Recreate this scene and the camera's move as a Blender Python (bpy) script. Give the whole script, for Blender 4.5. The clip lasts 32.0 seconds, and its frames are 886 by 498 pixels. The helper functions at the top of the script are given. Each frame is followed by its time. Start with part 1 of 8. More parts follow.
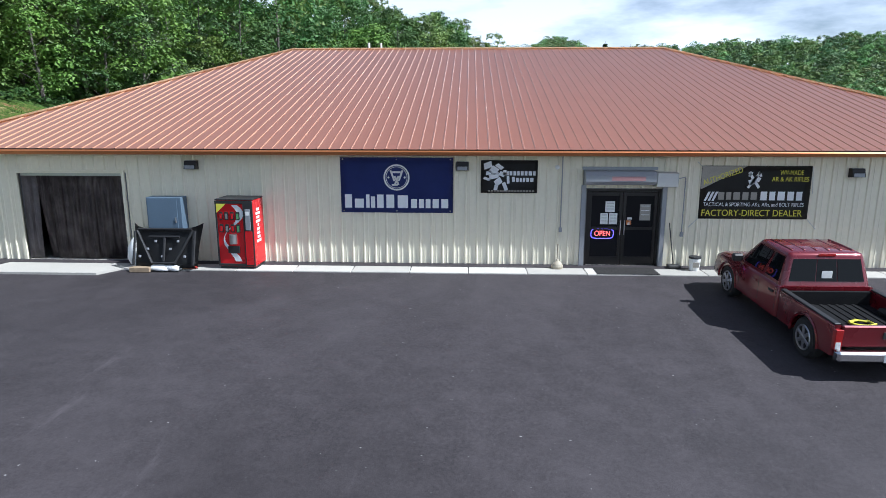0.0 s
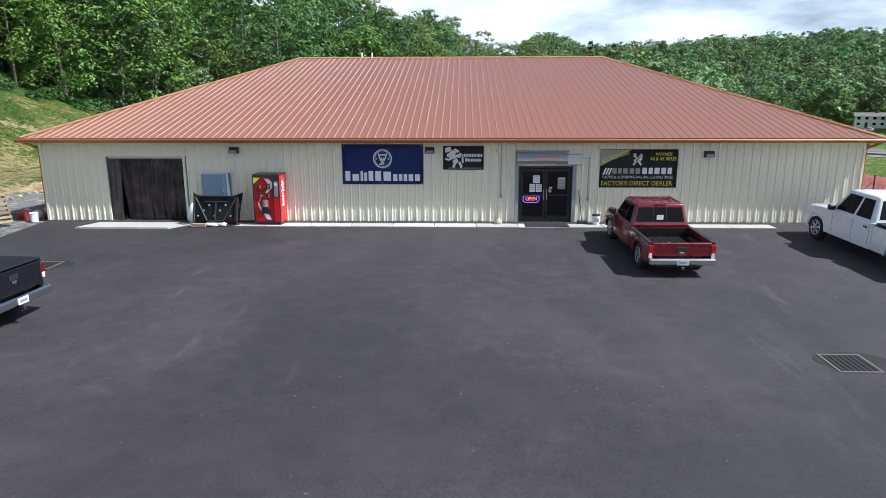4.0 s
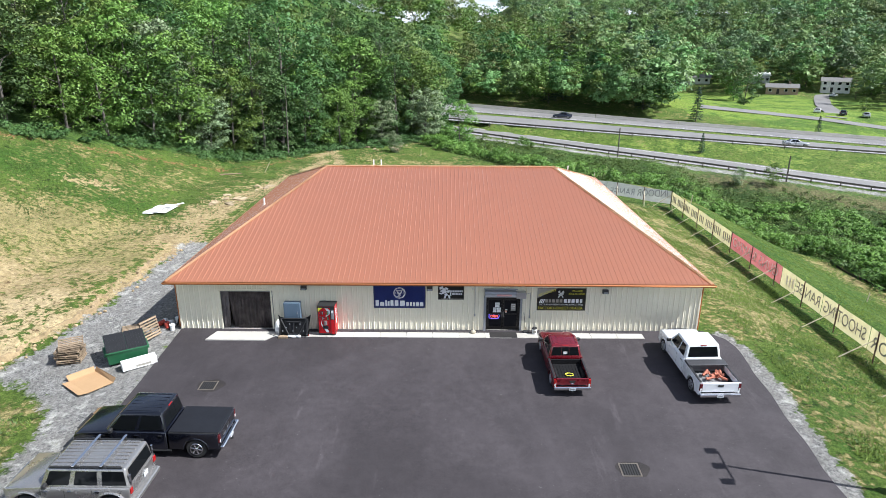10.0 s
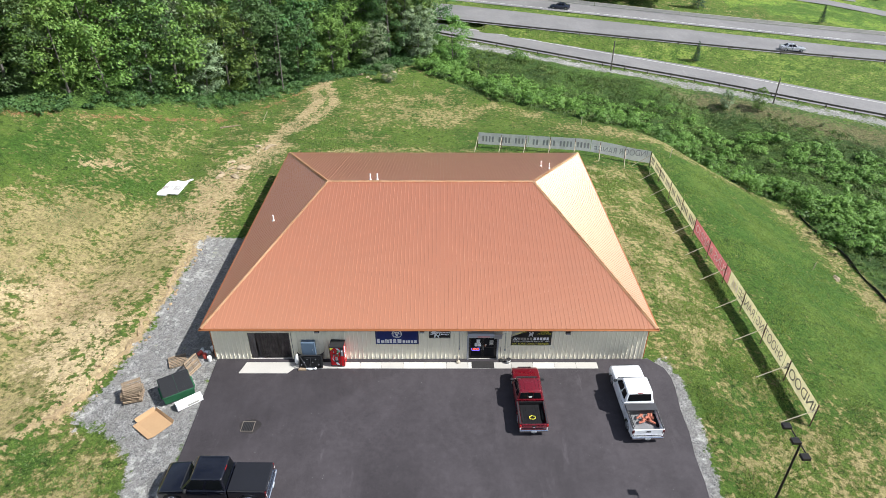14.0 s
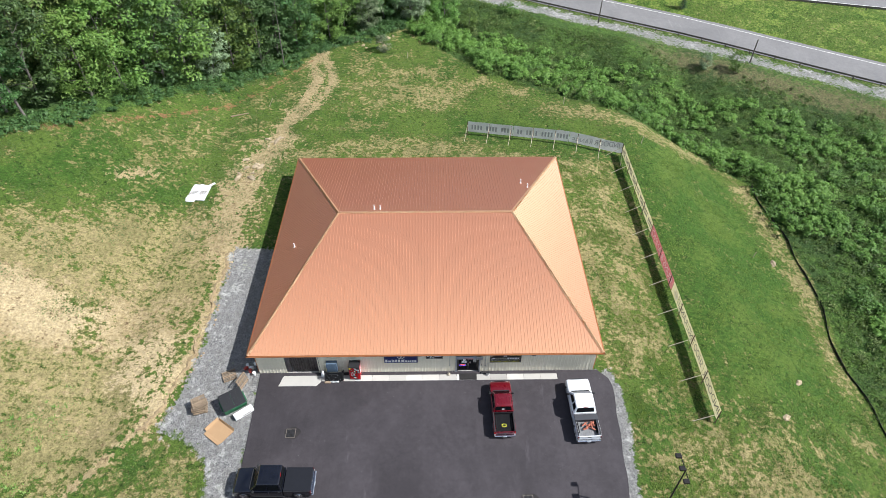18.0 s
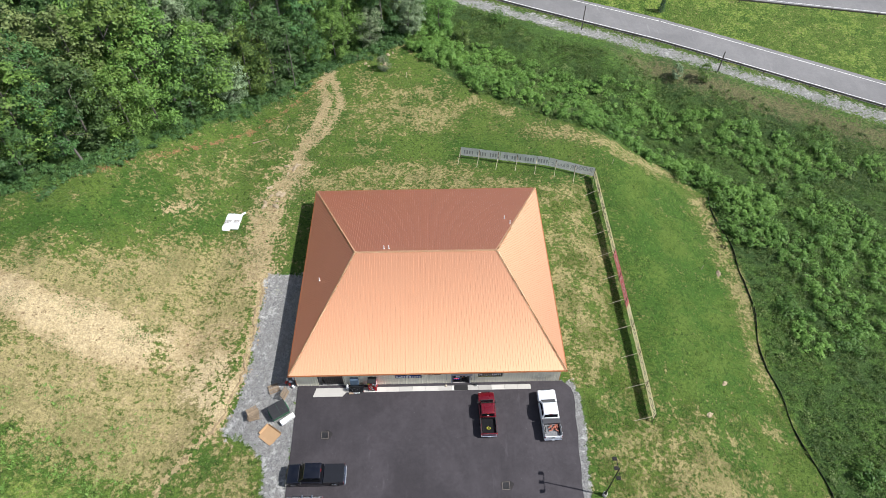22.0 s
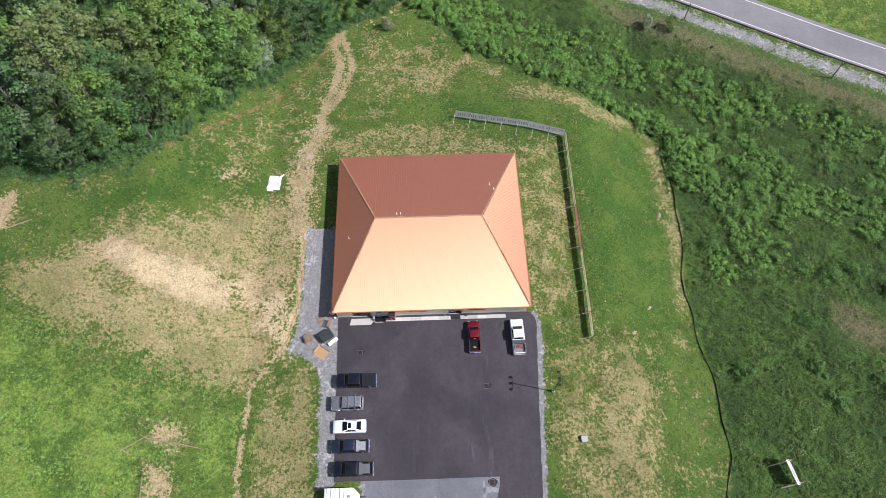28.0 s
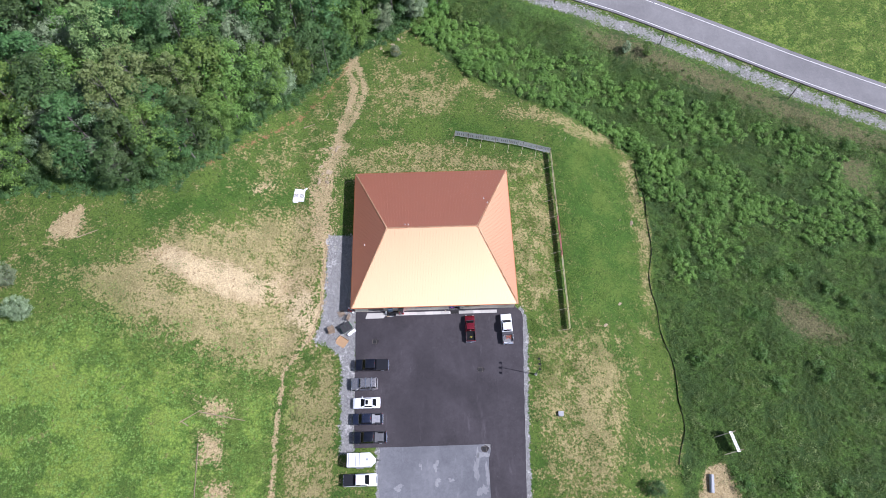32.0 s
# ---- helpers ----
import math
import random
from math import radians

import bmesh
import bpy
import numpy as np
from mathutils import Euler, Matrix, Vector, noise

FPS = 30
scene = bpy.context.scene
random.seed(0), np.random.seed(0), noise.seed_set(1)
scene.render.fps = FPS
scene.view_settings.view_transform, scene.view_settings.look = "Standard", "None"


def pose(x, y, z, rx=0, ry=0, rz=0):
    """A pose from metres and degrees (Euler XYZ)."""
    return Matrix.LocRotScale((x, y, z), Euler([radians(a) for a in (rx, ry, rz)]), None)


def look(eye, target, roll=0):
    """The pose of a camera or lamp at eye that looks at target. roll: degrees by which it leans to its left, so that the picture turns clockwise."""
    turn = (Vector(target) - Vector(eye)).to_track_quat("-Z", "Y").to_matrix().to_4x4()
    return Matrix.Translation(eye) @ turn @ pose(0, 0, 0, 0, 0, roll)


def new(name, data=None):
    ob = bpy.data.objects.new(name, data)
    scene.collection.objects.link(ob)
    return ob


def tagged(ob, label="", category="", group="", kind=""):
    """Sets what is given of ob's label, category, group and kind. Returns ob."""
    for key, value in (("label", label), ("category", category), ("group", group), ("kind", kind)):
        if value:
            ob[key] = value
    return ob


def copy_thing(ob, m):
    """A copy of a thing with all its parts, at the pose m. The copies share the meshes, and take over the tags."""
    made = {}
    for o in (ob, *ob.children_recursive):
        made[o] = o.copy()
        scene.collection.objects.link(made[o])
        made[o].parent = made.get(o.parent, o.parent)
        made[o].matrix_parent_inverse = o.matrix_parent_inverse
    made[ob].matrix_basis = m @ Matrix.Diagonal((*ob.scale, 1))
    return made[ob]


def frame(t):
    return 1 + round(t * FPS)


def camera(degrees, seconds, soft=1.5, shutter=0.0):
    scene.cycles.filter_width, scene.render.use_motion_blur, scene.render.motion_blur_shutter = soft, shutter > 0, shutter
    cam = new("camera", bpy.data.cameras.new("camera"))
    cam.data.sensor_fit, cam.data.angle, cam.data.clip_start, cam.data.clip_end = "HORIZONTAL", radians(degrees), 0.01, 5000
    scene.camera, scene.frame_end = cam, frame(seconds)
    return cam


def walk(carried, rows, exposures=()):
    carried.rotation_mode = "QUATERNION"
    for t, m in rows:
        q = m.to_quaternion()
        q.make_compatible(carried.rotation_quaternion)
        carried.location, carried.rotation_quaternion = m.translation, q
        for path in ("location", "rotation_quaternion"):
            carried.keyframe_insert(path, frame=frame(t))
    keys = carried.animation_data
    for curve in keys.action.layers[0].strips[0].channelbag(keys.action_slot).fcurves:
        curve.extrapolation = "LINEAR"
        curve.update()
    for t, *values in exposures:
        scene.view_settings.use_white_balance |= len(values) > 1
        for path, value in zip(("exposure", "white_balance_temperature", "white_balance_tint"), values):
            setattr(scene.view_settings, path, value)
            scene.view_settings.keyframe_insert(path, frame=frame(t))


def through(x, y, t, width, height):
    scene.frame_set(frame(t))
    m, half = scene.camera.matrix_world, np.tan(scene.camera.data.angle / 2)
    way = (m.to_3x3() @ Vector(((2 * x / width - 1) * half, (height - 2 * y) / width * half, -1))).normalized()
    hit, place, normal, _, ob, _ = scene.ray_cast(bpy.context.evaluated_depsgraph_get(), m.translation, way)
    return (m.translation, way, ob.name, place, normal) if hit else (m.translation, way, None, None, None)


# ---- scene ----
# the camera's walk: seconds, eye, then degrees of yaw (left), pitch (up) and roll
cam = camera(70.8, 32.0, soft=0.5)
ROWS = [
    (0, -0.338, -16.695, 3.973, 2.397, -12.025, 0.061),
    (0.5, -0.251, -16.690, 3.972, 2.048, -11.999, 0.042),
    (1, -0.168, -16.659, 3.939, 1.963, -11.837, 0.028),
    (1.5, -0.074, -16.627, 3.863, 2.062, -12.157, -0.036),
    (2, 0.015, -16.624, 3.793, 2.025, -12.203, -0.023),
    (2.5, 0.147, -17.167, 3.747, 2.055, -12.242, -0.024),
    (4.5, 0.942, -26.158, 4.543, 1.780, -12.500, -0.095),
    (5, 1.119, -29.070, 5.467, 1.898, -12.566, -0.118),
    (5.5, 1.115, -31.546, 6.633, 1.558, -12.709, 0.009),
    (6, 0.889, -32.793, 7.850, 1.055, -12.705, 0.173),
    (6.5, 0.629, -32.919, 8.962, 0.722, -12.959, 0.156),
    (7, 0.362, -32.798, 9.921, 0.316, -13.071, 0.217),
    (7.5, 0.298, -32.845, 10.813, 0.277, -13.105, 0.286),
    (8, 0.325, -33.041, 11.701, 0.271, -13.417, 0.353),
    (8.5, 0.397, -33.278, 12.600, 0.228, -14.246, 0.423),
    (9, 0.418, -33.451, 13.555, 0.187, -16.261, 0.427),
    (9.5, 0.390, -33.563, 14.708, 0.157, -18.068, 0.324),
    (10, 0.374, -33.653, 16.144, 0.226, -18.238, 0.249),
    (10.5, 0.409, -33.676, 17.733, 0.166, -20.409, 0.211),
    (11, 0.525, -33.645, 19.374, 0.124, -24.212, 0.178),
    (11.5, 0.668, -33.596, 21.089, 0.133, -27.467, 0.078),
    (12, 0.766, -33.633, 22.931, 0.089, -27.446, 0.051),
    (12.5, 0.780, -33.630, 24.858, 0.017, -28.103, 0.070),
    (13, 0.759, -33.550, 26.824, 0.009, -29.288, 0.220),
    (13.5, 0.767, -33.564, 28.802, -0.116, -30.488, 0.136),
    (14, 0.822, -33.603, 30.750, -0.187, -32.476, 0.140),
    (14.5, 0.924, -33.593, 32.680, -0.227, -36.414, 0.109),
    (16.5, 0.779, -33.728, 40.706, -0.464, -42.064, 0.163),
    (17, 0.933, -33.755, 42.992, -0.572, -42.117, 0.261),
    (17.5, 0.952, -33.769, 45.386, -0.686, -42.395, 0.139),
    (18, 0.972, -33.868, 47.705, -0.863, -43.538, 0.143),
    (18.5, 0.968, -33.985, 49.885, -0.939, -45.854, 0.168),
    (19, 0.945, -34.127, 51.985, -1.032, -48.060, 0.182),
    (19.5, 0.857, -34.323, 54.108, -1.188, -48.644, 0.104),
    (20, 0.715, -34.593, 56.291, -1.260, -48.492, 0.077),
    (20.5, 0.619, -34.911, 58.571, -1.301, -48.320, 0.095),
    (21, 0.606, -35.214, 60.920, -1.336, -48.161, 0.082),
    (21.5, 0.686, -35.442, 63.310, -1.379, -48.512, 0.082),
    (22, 0.794, -35.618, 65.750, -1.432, -49.421, 0.077),
    (22.5, 0.866, -35.767, 68.202, -1.463, -50.467, 0.079),
    (23, 0.846, -35.894, 70.634, -1.430, -51.492, 0.071),
    (23.5, 0.778, -36.031, 73.060, -1.493, -52.726, 0.035),
    (24, 0.681, -36.169, 75.513, -1.549, -55.147, 0.024),
    (24.5, 0.593, -36.303, 78.012, -1.616, -55.935, 0.028),
    (25, 0.529, -36.405, 80.509, -1.663, -56.736, 0.012),
    (25.5, 0.523, -36.460, 82.965, -1.680, -58.282, 0.009),
    (26, 0.576, -36.509, 85.391, -1.767, -59.467, 0.025),
    (26.5, 0.580, -36.584, 87.811, -1.715, -60.284, -0.016),
    (28.5, 0.538, -37.881, 97.277, -1.959, -63.092, -0.055),
    (29, 0.600, -38.532, 99.656, -2.160, -63.472, 0.050),
    (29.5, 0.583, -39.206, 102.027, -2.467, -63.903, -0.023),
    (30, 0.507, -39.850, 104.393, -2.457, -64.189, -0.030),
    (30.5, 0.424, -40.410, 106.719, -2.275, -64.242, -0.017),
    (31, 0.364, -40.881, 109.001, -2.117, -64.263, -0.004),
    (31.5, 0.283, -41.303, 111.271, -1.930, -64.284, -0.053),
    (32, 0.251, -41.674, 113.508, -1.813, -64.302, -0.011),
]


def aim(x, y, z, yaw, pitch, roll):
    a, b = radians(yaw), radians(pitch)
    way = Vector((-math.sin(a) * math.cos(b), math.cos(a) * math.cos(b), math.sin(b)))
    return look((x, y, z), Vector((x, y, z)) + way * 2, roll)


EXPOSURES = [(0, 0.6, 5430, 8), (5, 0.62, 5700, 8), (9, 0.9, 5800, 9), (14, 0.72, 5950, 10), (18, 0.58, 5850, 10), (22, 0.47, 5900, 11), (26, 0.33, 5850, 16), (29, 0.36, 5650, 20), (32, 0.42, 5450, 22)]
walk(cam, [(t, aim(*row)) for t, *row in ROWS], EXPOSURES)

# ---- light: a clear, slightly hazy morning with broken cloud ----
SUN = Vector((1.0, -0.24, 1.18)).normalized()
SUN_ELEVATION = math.asin(SUN.z)
SUN_TURN = math.atan2(SUN.x, SUN.y)
world = bpy.data.worlds.new("sky")
scene.world = world
world.use_nodes = True
wn, wl = world.node_tree.nodes, world.node_tree.links
wn.clear()
w_out = wn.new("ShaderNodeOutputWorld")
w_bg = wn.new("ShaderNodeBackground")
w_sky = wn.new("ShaderNodeTexSky")
w_sky.sky_type = "NISHITA"
w_sky.sun_disc = False
w_sky.sun_elevation = SUN_ELEVATION
w_sky.sun_rotation = SUN_TURN
w_sky.altitude = 250
w_sky.dust_density = 2.0
w_co = wn.new("ShaderNodeTexCoord")
w_map = wn.new("ShaderNodeMapping")
w_map.inputs["Scale"].default_value = (1.2, 1.2, 4.0)
w_noise = wn.new("ShaderNodeTexNoise")
w_noise.inputs["Scale"].default_value = 2.3
w_noise.inputs["Detail"].default_value = 7
w_noise.inputs["Roughness"].default_value = 0.55
w_ramp = wn.new("ShaderNodeValToRGB")
w_ramp.color_ramp.elements[0].position = 0.31
w_ramp.color_ramp.elements[1].position = 0.52
w_mix = wn.new("ShaderNodeMix")
w_mix.data_type = "RGBA"
w_mix.inputs[7].default_value = (15.5, 16.0, 17.0, 1)
w_bg.inputs["Strength"].default_value = 0.057
wl.new(w_co.outputs["Generated"], w_map.inputs["Vector"])
wl.new(w_map.outputs["Vector"], w_noise.inputs["Vector"])
wl.new(w_noise.outputs["Fac"], w_ramp.inputs["Fac"])
w_sep = wn.new("ShaderNodeSeparateXYZ")
w_low = wn.new("ShaderNodeMapRange")
w_low.inputs["From Min"].default_value = 0.05
w_low.inputs["From Max"].default_value = 0.45
w_low.inputs["To Min"].default_value = 1.0
w_low.inputs["To Max"].default_value = 0.15
w_cov = wn.new("ShaderNodeMath")
w_cov.operation = "MULTIPLY"
wl.new(w_co.outputs["Generated"], w_sep.inputs[0])
wl.new(w_sep.outputs["Z"], w_low.inputs["Value"])
wl.new(w_ramp.outputs["Color"], w_cov.inputs[0])
wl.new(w_low.outputs["Result"], w_cov.inputs[1])
wl.new(w_cov.outputs[0], w_mix.inputs[0])
wl.new(w_sky.outputs["Color"], w_mix.inputs[6])
wl.new(w_mix.outputs[2], w_bg.inputs["Color"])
wl.new(w_bg.outputs["Background"], w_out.inputs["Surface"])
sun_data = bpy.data.lights.new("sun", "SUN")
sun_data.energy = 5.0
sun_data.angle = radians(0.5)
sun_data.color = (1.0, 0.95, 0.87)
sun = new("sun", sun_data)
sun.matrix_world = look(SUN * 100, (0, 0, 0))


# ---- materials ----
def nodes_of(name):
    m = bpy.data.materials.new(name)
    m.use_nodes = True
    return m, m.node_tree.nodes, m.node_tree.links, m.node_tree.nodes["Principled BSDF"]


def noise_node(n, l, scale, detail=5, rough=0.55, coords=None):
    t = n.new("ShaderNodeTexNoise")
    t.inputs["Scale"].default_value = scale
    t.inputs["Detail"].default_value = detail
    t.inputs["Roughness"].default_value = rough
    if coords:
        l.new(coords, t.inputs["Vector"])
    return t


def mix_node(n, l, fac, a, b, blend="MIX"):
    k = n.new("ShaderNodeMix")
    k.data_type = "RGBA"
    k.blend_type = blend
    for slot, v in ((0, fac), (6, a), (7, b)):
        if isinstance(v, (int, float)):
            k.inputs[slot].default_value = v
        elif isinstance(v, tuple):
            k.inputs[slot].default_value = (*v[:3], 1)
        else:
            l.new(v, k.inputs[slot])
    return k.outputs[2]


def ramp_node(n, l, src, lo, hi):
    r = n.new("ShaderNodeMapRange")
    r.inputs["From Min"].default_value = lo
    r.inputs["From Max"].default_value = hi
    l.new(src, r.inputs["Value"])
    return r.outputs["Result"]


def mat(name, base, rough=0.6, metal=0.0, vary=0.12, fine=40.0, broad=1.5, bump=0.0, coat=0.0, stain=None, random_by="", emit=0.0, spec=0.5):
    """A worn surface: base colour with fine grain and broad stains, rough, metal, bump; random_by "object" or "island" shifts its brightness."""
    m, n, l, p = nodes_of(name)
    co = n.new("ShaderNodeTexCoord").outputs["Object"]
    a = noise_node(n, l, fine, 4, 0.6, co)
    b = noise_node(n, l, broad, 5, 0.6, co)
    dark = tuple(c * (1 - 2.2 * vary) for c in base[:3])
    light = tuple(min(1, c * (1 + 1.6 * vary)) for c in base[:3])
    c1 = mix_node(n, l, ramp_node(n, l, a.outputs["Fac"], 0.3, 0.7), dark, light)
    c2 = mix_node(n, l, ramp_node(n, l, b.outputs["Fac"], 0.35, 0.7), base, stain or dark)
    c = mix_node(n, l, 0.5, c1, c2)
    if random_by:
        if random_by == "object":
            r = n.new("ShaderNodeObjectInfo").outputs["Random"]
        else:
            r = n.new("ShaderNodeNewGeometry").outputs["Random Per Island"]
        hsv = n.new("ShaderNodeHueSaturation")
        l.new(ramp_node_to(n, l, r, 0.72, 1.25), hsv.inputs["Value"])
        l.new(c, hsv.inputs["Color"])
        c = hsv.outputs["Color"]
    l.new(c, p.inputs["Base Color"])
    rr = n.new("ShaderNodeMapRange")
    rr.inputs["To Min"].default_value = max(0.02, rough - 0.12)
    rr.inputs["To Max"].default_value = min(1, rough + 0.12)
    l.new(b.outputs["Fac"], rr.inputs["Value"])
    l.new(rr.outputs["Result"], p.inputs["Roughness"])
    p.inputs["Metallic"].default_value = metal
    p.inputs["Specular IOR Level"].default_value = spec
    p.inputs["Coat Weight"].default_value = coat
    p.inputs["Coat Roughness"].default_value = 0.06
    if bump:
        bn = n.new("ShaderNodeBump")
        bn.inputs["Strength"].default_value = bump
        bn.inputs["Distance"].default_value = 0.02
        l.new(a.outputs["Fac"], bn.inputs["Height"])
        l.new(bn.outputs["Normal"], p.inputs["Normal"])
    if emit:
        p.inputs["Emission Color"].default_value = (*base[:3], 1)
        p.inputs["Emission Strength"].default_value = emit
    return m


def ramp_node_to(n, l, src, lo, hi):
    r = n.new("ShaderNodeMapRange")
    r.inputs["To Min"].default_value = lo
    r.inputs["To Max"].default_value = hi
    l.new(src, r.inputs["Value"])
    return r.outputs["Result"]


def foliage(name, dark, light, through=0.13, gloss=0.3):
    """Leaves: colour by leaf, by spray and by tree, matt gloss, light through the blade."""
    m, n, l, p = nodes_of(name)
    isl = n.new("ShaderNodeNewGeometry").outputs["Random Per Island"]
    obj = n.new("ShaderNodeObjectInfo").outputs["Random"]
    co = n.new("ShaderNodeTexCoord").outputs["Object"]
    spray = ramp_node(n, l, noise_node(n, l, 0.7, 3, 0.6, co).outputs["Fac"], 0.3, 0.7)
    c = mix_node(n, l, mix_node(n, l, 0.5, isl, spray), dark, light)
    broad = ramp_node(n, l, noise_node(n, l, 0.09, 4, 0.6, co).outputs["Fac"], 0.38, 0.62)
    c = mix_node(n, l, broad, c, mix_node(n, l, 0.4, c, dark))
    tone = n.new("ShaderNodeAttribute")
    tone.attribute_name = "tone"
    both = n.new("ShaderNodeMath")
    l.new(obj, both.inputs[0])
    l.new(tone.outputs["Fac"], both.inputs[1])
    hsv = n.new("ShaderNodeHueSaturation")
    for slot, lo, hi in (("Hue", 0.472, 0.512), ("Value", 0.78, 1.28)):
        r = n.new("ShaderNodeMapRange")
        r.clamp = False
        r.inputs["To Min"].default_value, r.inputs["To Max"].default_value = lo, hi
        l.new(both.outputs[0], r.inputs["Value"])
        l.new(r.outputs["Result"], hsv.inputs[slot])
    l.new(c, hsv.inputs["Color"])
    l.new(hsv.outputs["Color"], p.inputs["Base Color"])
    p.inputs["Roughness"].default_value = 0.55
    p.inputs["Specular IOR Level"].default_value = gloss
    tr = n.new("ShaderNodeBsdfTranslucent")
    l.new(hsv.outputs["Color"], tr.inputs["Color"])
    mx = n.new("ShaderNodeMixShader")
    mx.inputs[0].default_value = through
    l.new(p.outputs[0], mx.inputs[1])
    l.new(tr.outputs[0], mx.inputs[2])
    l.new(mx.outputs[0], n["Material Output"].inputs["Surface"])
    return m


def glassy(name, tint, rough=0.03):
    m, n, l, p = nodes_of(name)
    p.inputs["Base Color"].default_value = (*tint, 1)
    p.inputs["Roughness"].default_value = rough
    p.inputs["Specular IOR Level"].default_value = 0.13
    return m


def ground_material():
    """Lawn, dry grass, bare clay, gravel and rank weeds, by the shares stored on the ground sheet."""
    m, n, l, p = nodes_of("ground_cover")
    co = n.new("ShaderNodeTexCoord").outputs["Object"]

    def share(name):
        a = n.new("ShaderNodeAttribute")
        a.attribute_name = name
        return a.outputs["Fac"]

    def edge(name, wob, lo=0.42, hi=0.58, swing=3.2):
        s = n.new("ShaderNodeMath")
        s.operation = "ADD"
        l.new(share(name), s.inputs[0])
        q = n.new("ShaderNodeMath")
        q.operation = "MULTIPLY_ADD"
        q.inputs[1].default_value = swing
        q.inputs[2].default_value = -swing / 2
        l.new(wob, q.inputs[0])
        l.new(q.outputs[0], s.inputs[1])
        return ramp_node(n, l, s.outputs[0], lo, hi)

    def blend(first, *waves):
        """A share with noise waves laid over it, each with its swing."""
        v = share(first) if isinstance(first, str) else first
        for w, swing in waves:
            q = n.new("ShaderNodeMath")
            q.operation = "MULTIPLY_ADD"
            q.inputs[1].default_value = swing
            q.inputs[2].default_value = -swing / 2
            l.new(w, q.inputs[0])
            s = n.new("ShaderNodeMath")
            s.operation = "ADD"
            l.new(v, s.inputs[0])
            l.new(q.outputs[0], s.inputs[1])
            v = s.outputs[0]
        return v

    blades = noise_node(n, l, 7.0, 5, 0.8, co).outputs["Fac"]
    tuft = noise_node(n, l, 1.5, 7, 0.72, co).outputs["Fac"]
    patch = noise_node(n, l, 0.13, 6, 0.62, co).outputs["Fac"]
    ragged = noise_node(n, l, 0.42, 10, 0.72, co).outputs["Fac"]
    weave = noise_node(n, l, 1.1, 9, 0.78, co).outputs["Fac"]
    speck = noise_node(n, l, 2.4, 8, 0.8, co).outputs["Fac"]
    clump = noise_node(n, l, 2.1, 2, 0.5, co).outputs["Fac"]
    grit = noise_node(n, l, 5.5, 4, 0.7, co).outputs["Fac"]
    fine = ramp_node(n, l, blades, 0.3, 0.7)
    deep = mix_node(n, l, fine, (0.024, 0.064, 0.01), (0.09, 0.172, 0.028))
    fresh = mix_node(n, l, fine, (0.045, 0.09, 0.014), (0.16, 0.225, 0.045))
    lawn = mix_node(n, l, ramp_node(n, l, blend(patch, (clump, 0.5)), 0.42, 0.58), fresh, deep)
    lawn = mix_node(n, l, ramp_node(n, l, tuft, 0.46, 0.33), lawn, (0.028, 0.058, 0.011))
    straw = mix_node(n, l, ramp_node(n, l, grit, 0.3, 0.7), (0.165, 0.14, 0.056), (0.47, 0.405, 0.195))
    straw = mix_node(n, l, ramp_node(n, l, tuft, 0.4, 0.62), straw, (0.38, 0.315, 0.152))
    straw = mix_node(n, l, ramp_node(n, l, patch, 0.52, 0.62), straw, mix_node(n, l, 0.5, straw, (0.19, 0.175, 0.07)))
    wilt = mix_node(n, l, fine, (0.085, 0.1, 0.026), (0.25, 0.235, 0.085))
    cover = blend("dry", (patch, 0.8), (ragged, 1.7), (clump, 1.4), (grit, 1.1))
    c = mix_node(n, l, ramp_node(n, l, cover, 0.3, 0.44), lawn, wilt)
    c = mix_node(n, l, ramp_node(n, l, cover, 0.46, 0.6), c, straw)
    c = mix_node(n, l, 1.0, c, (0.84, 0.84, 0.82), "MULTIPLY")
    clay = mix_node(n, l, ramp_node(n, l, speck, 0.36, 0.64), (0.25, 0.185, 0.09), (0.47, 0.375, 0.212))
    clay = mix_node(n, l, edge("pale", ragged, 0.4, 0.7, 1.4), clay, mix_node(n, l, ramp_node(n, l, grit, 0.35, 0.65), (0.38, 0.29, 0.155), (0.57, 0.46, 0.28)))
    clay = mix_node(n, l, ramp_node(n, l, tuft, 0.42, 0.34), clay, (0.2, 0.135, 0.07))
    c = mix_node(n, l, ramp_node(n, l, blend("clay", (ragged, 1.5), (clump, 1.1), (grit, 1.0)), 0.45, 0.6), c, clay)
    red = mix_node(n, l, fine, (0.15, 0.075, 0.033), (0.32, 0.19, 0.095))
    c = mix_node(n, l, edge("red_clay", weave, 0.5, 0.66, 3.4), c, red)
    stones = n.new("ShaderNodeTexVoronoi")
    stones.inputs["Scale"].default_value = 11
    l.new(co, stones.inputs["Vector"])
    grav = mix_node(n, l, stones.outputs["Color"], (0.1, 0.1, 0.1), (0.46, 0.45, 0.435))
    grav = mix_node(n, l, ramp_node(n, l, tuft, 0.35, 0.7), grav, (0.19, 0.182, 0.172))
    grav = mix_node(n, l, ramp_node(n, l, blend(ragged, (clump, 0.6)), 0.58, 0.66), grav, mix_node(n, l, fine, (0.3, 0.29, 0.27), (0.5, 0.49, 0.47)))
    c = mix_node(n, l, ramp_node(n, l, blend("gravel", (ragged, 1.2), (clump, 0.8), (grit, 0.7)), 0.42, 0.56), c, grav)
    weeds = mix_node(n, l, ramp_node(n, l, tuft, 0.36, 0.62), (0.022, 0.05, 0.011), (0.085, 0.15, 0.03))
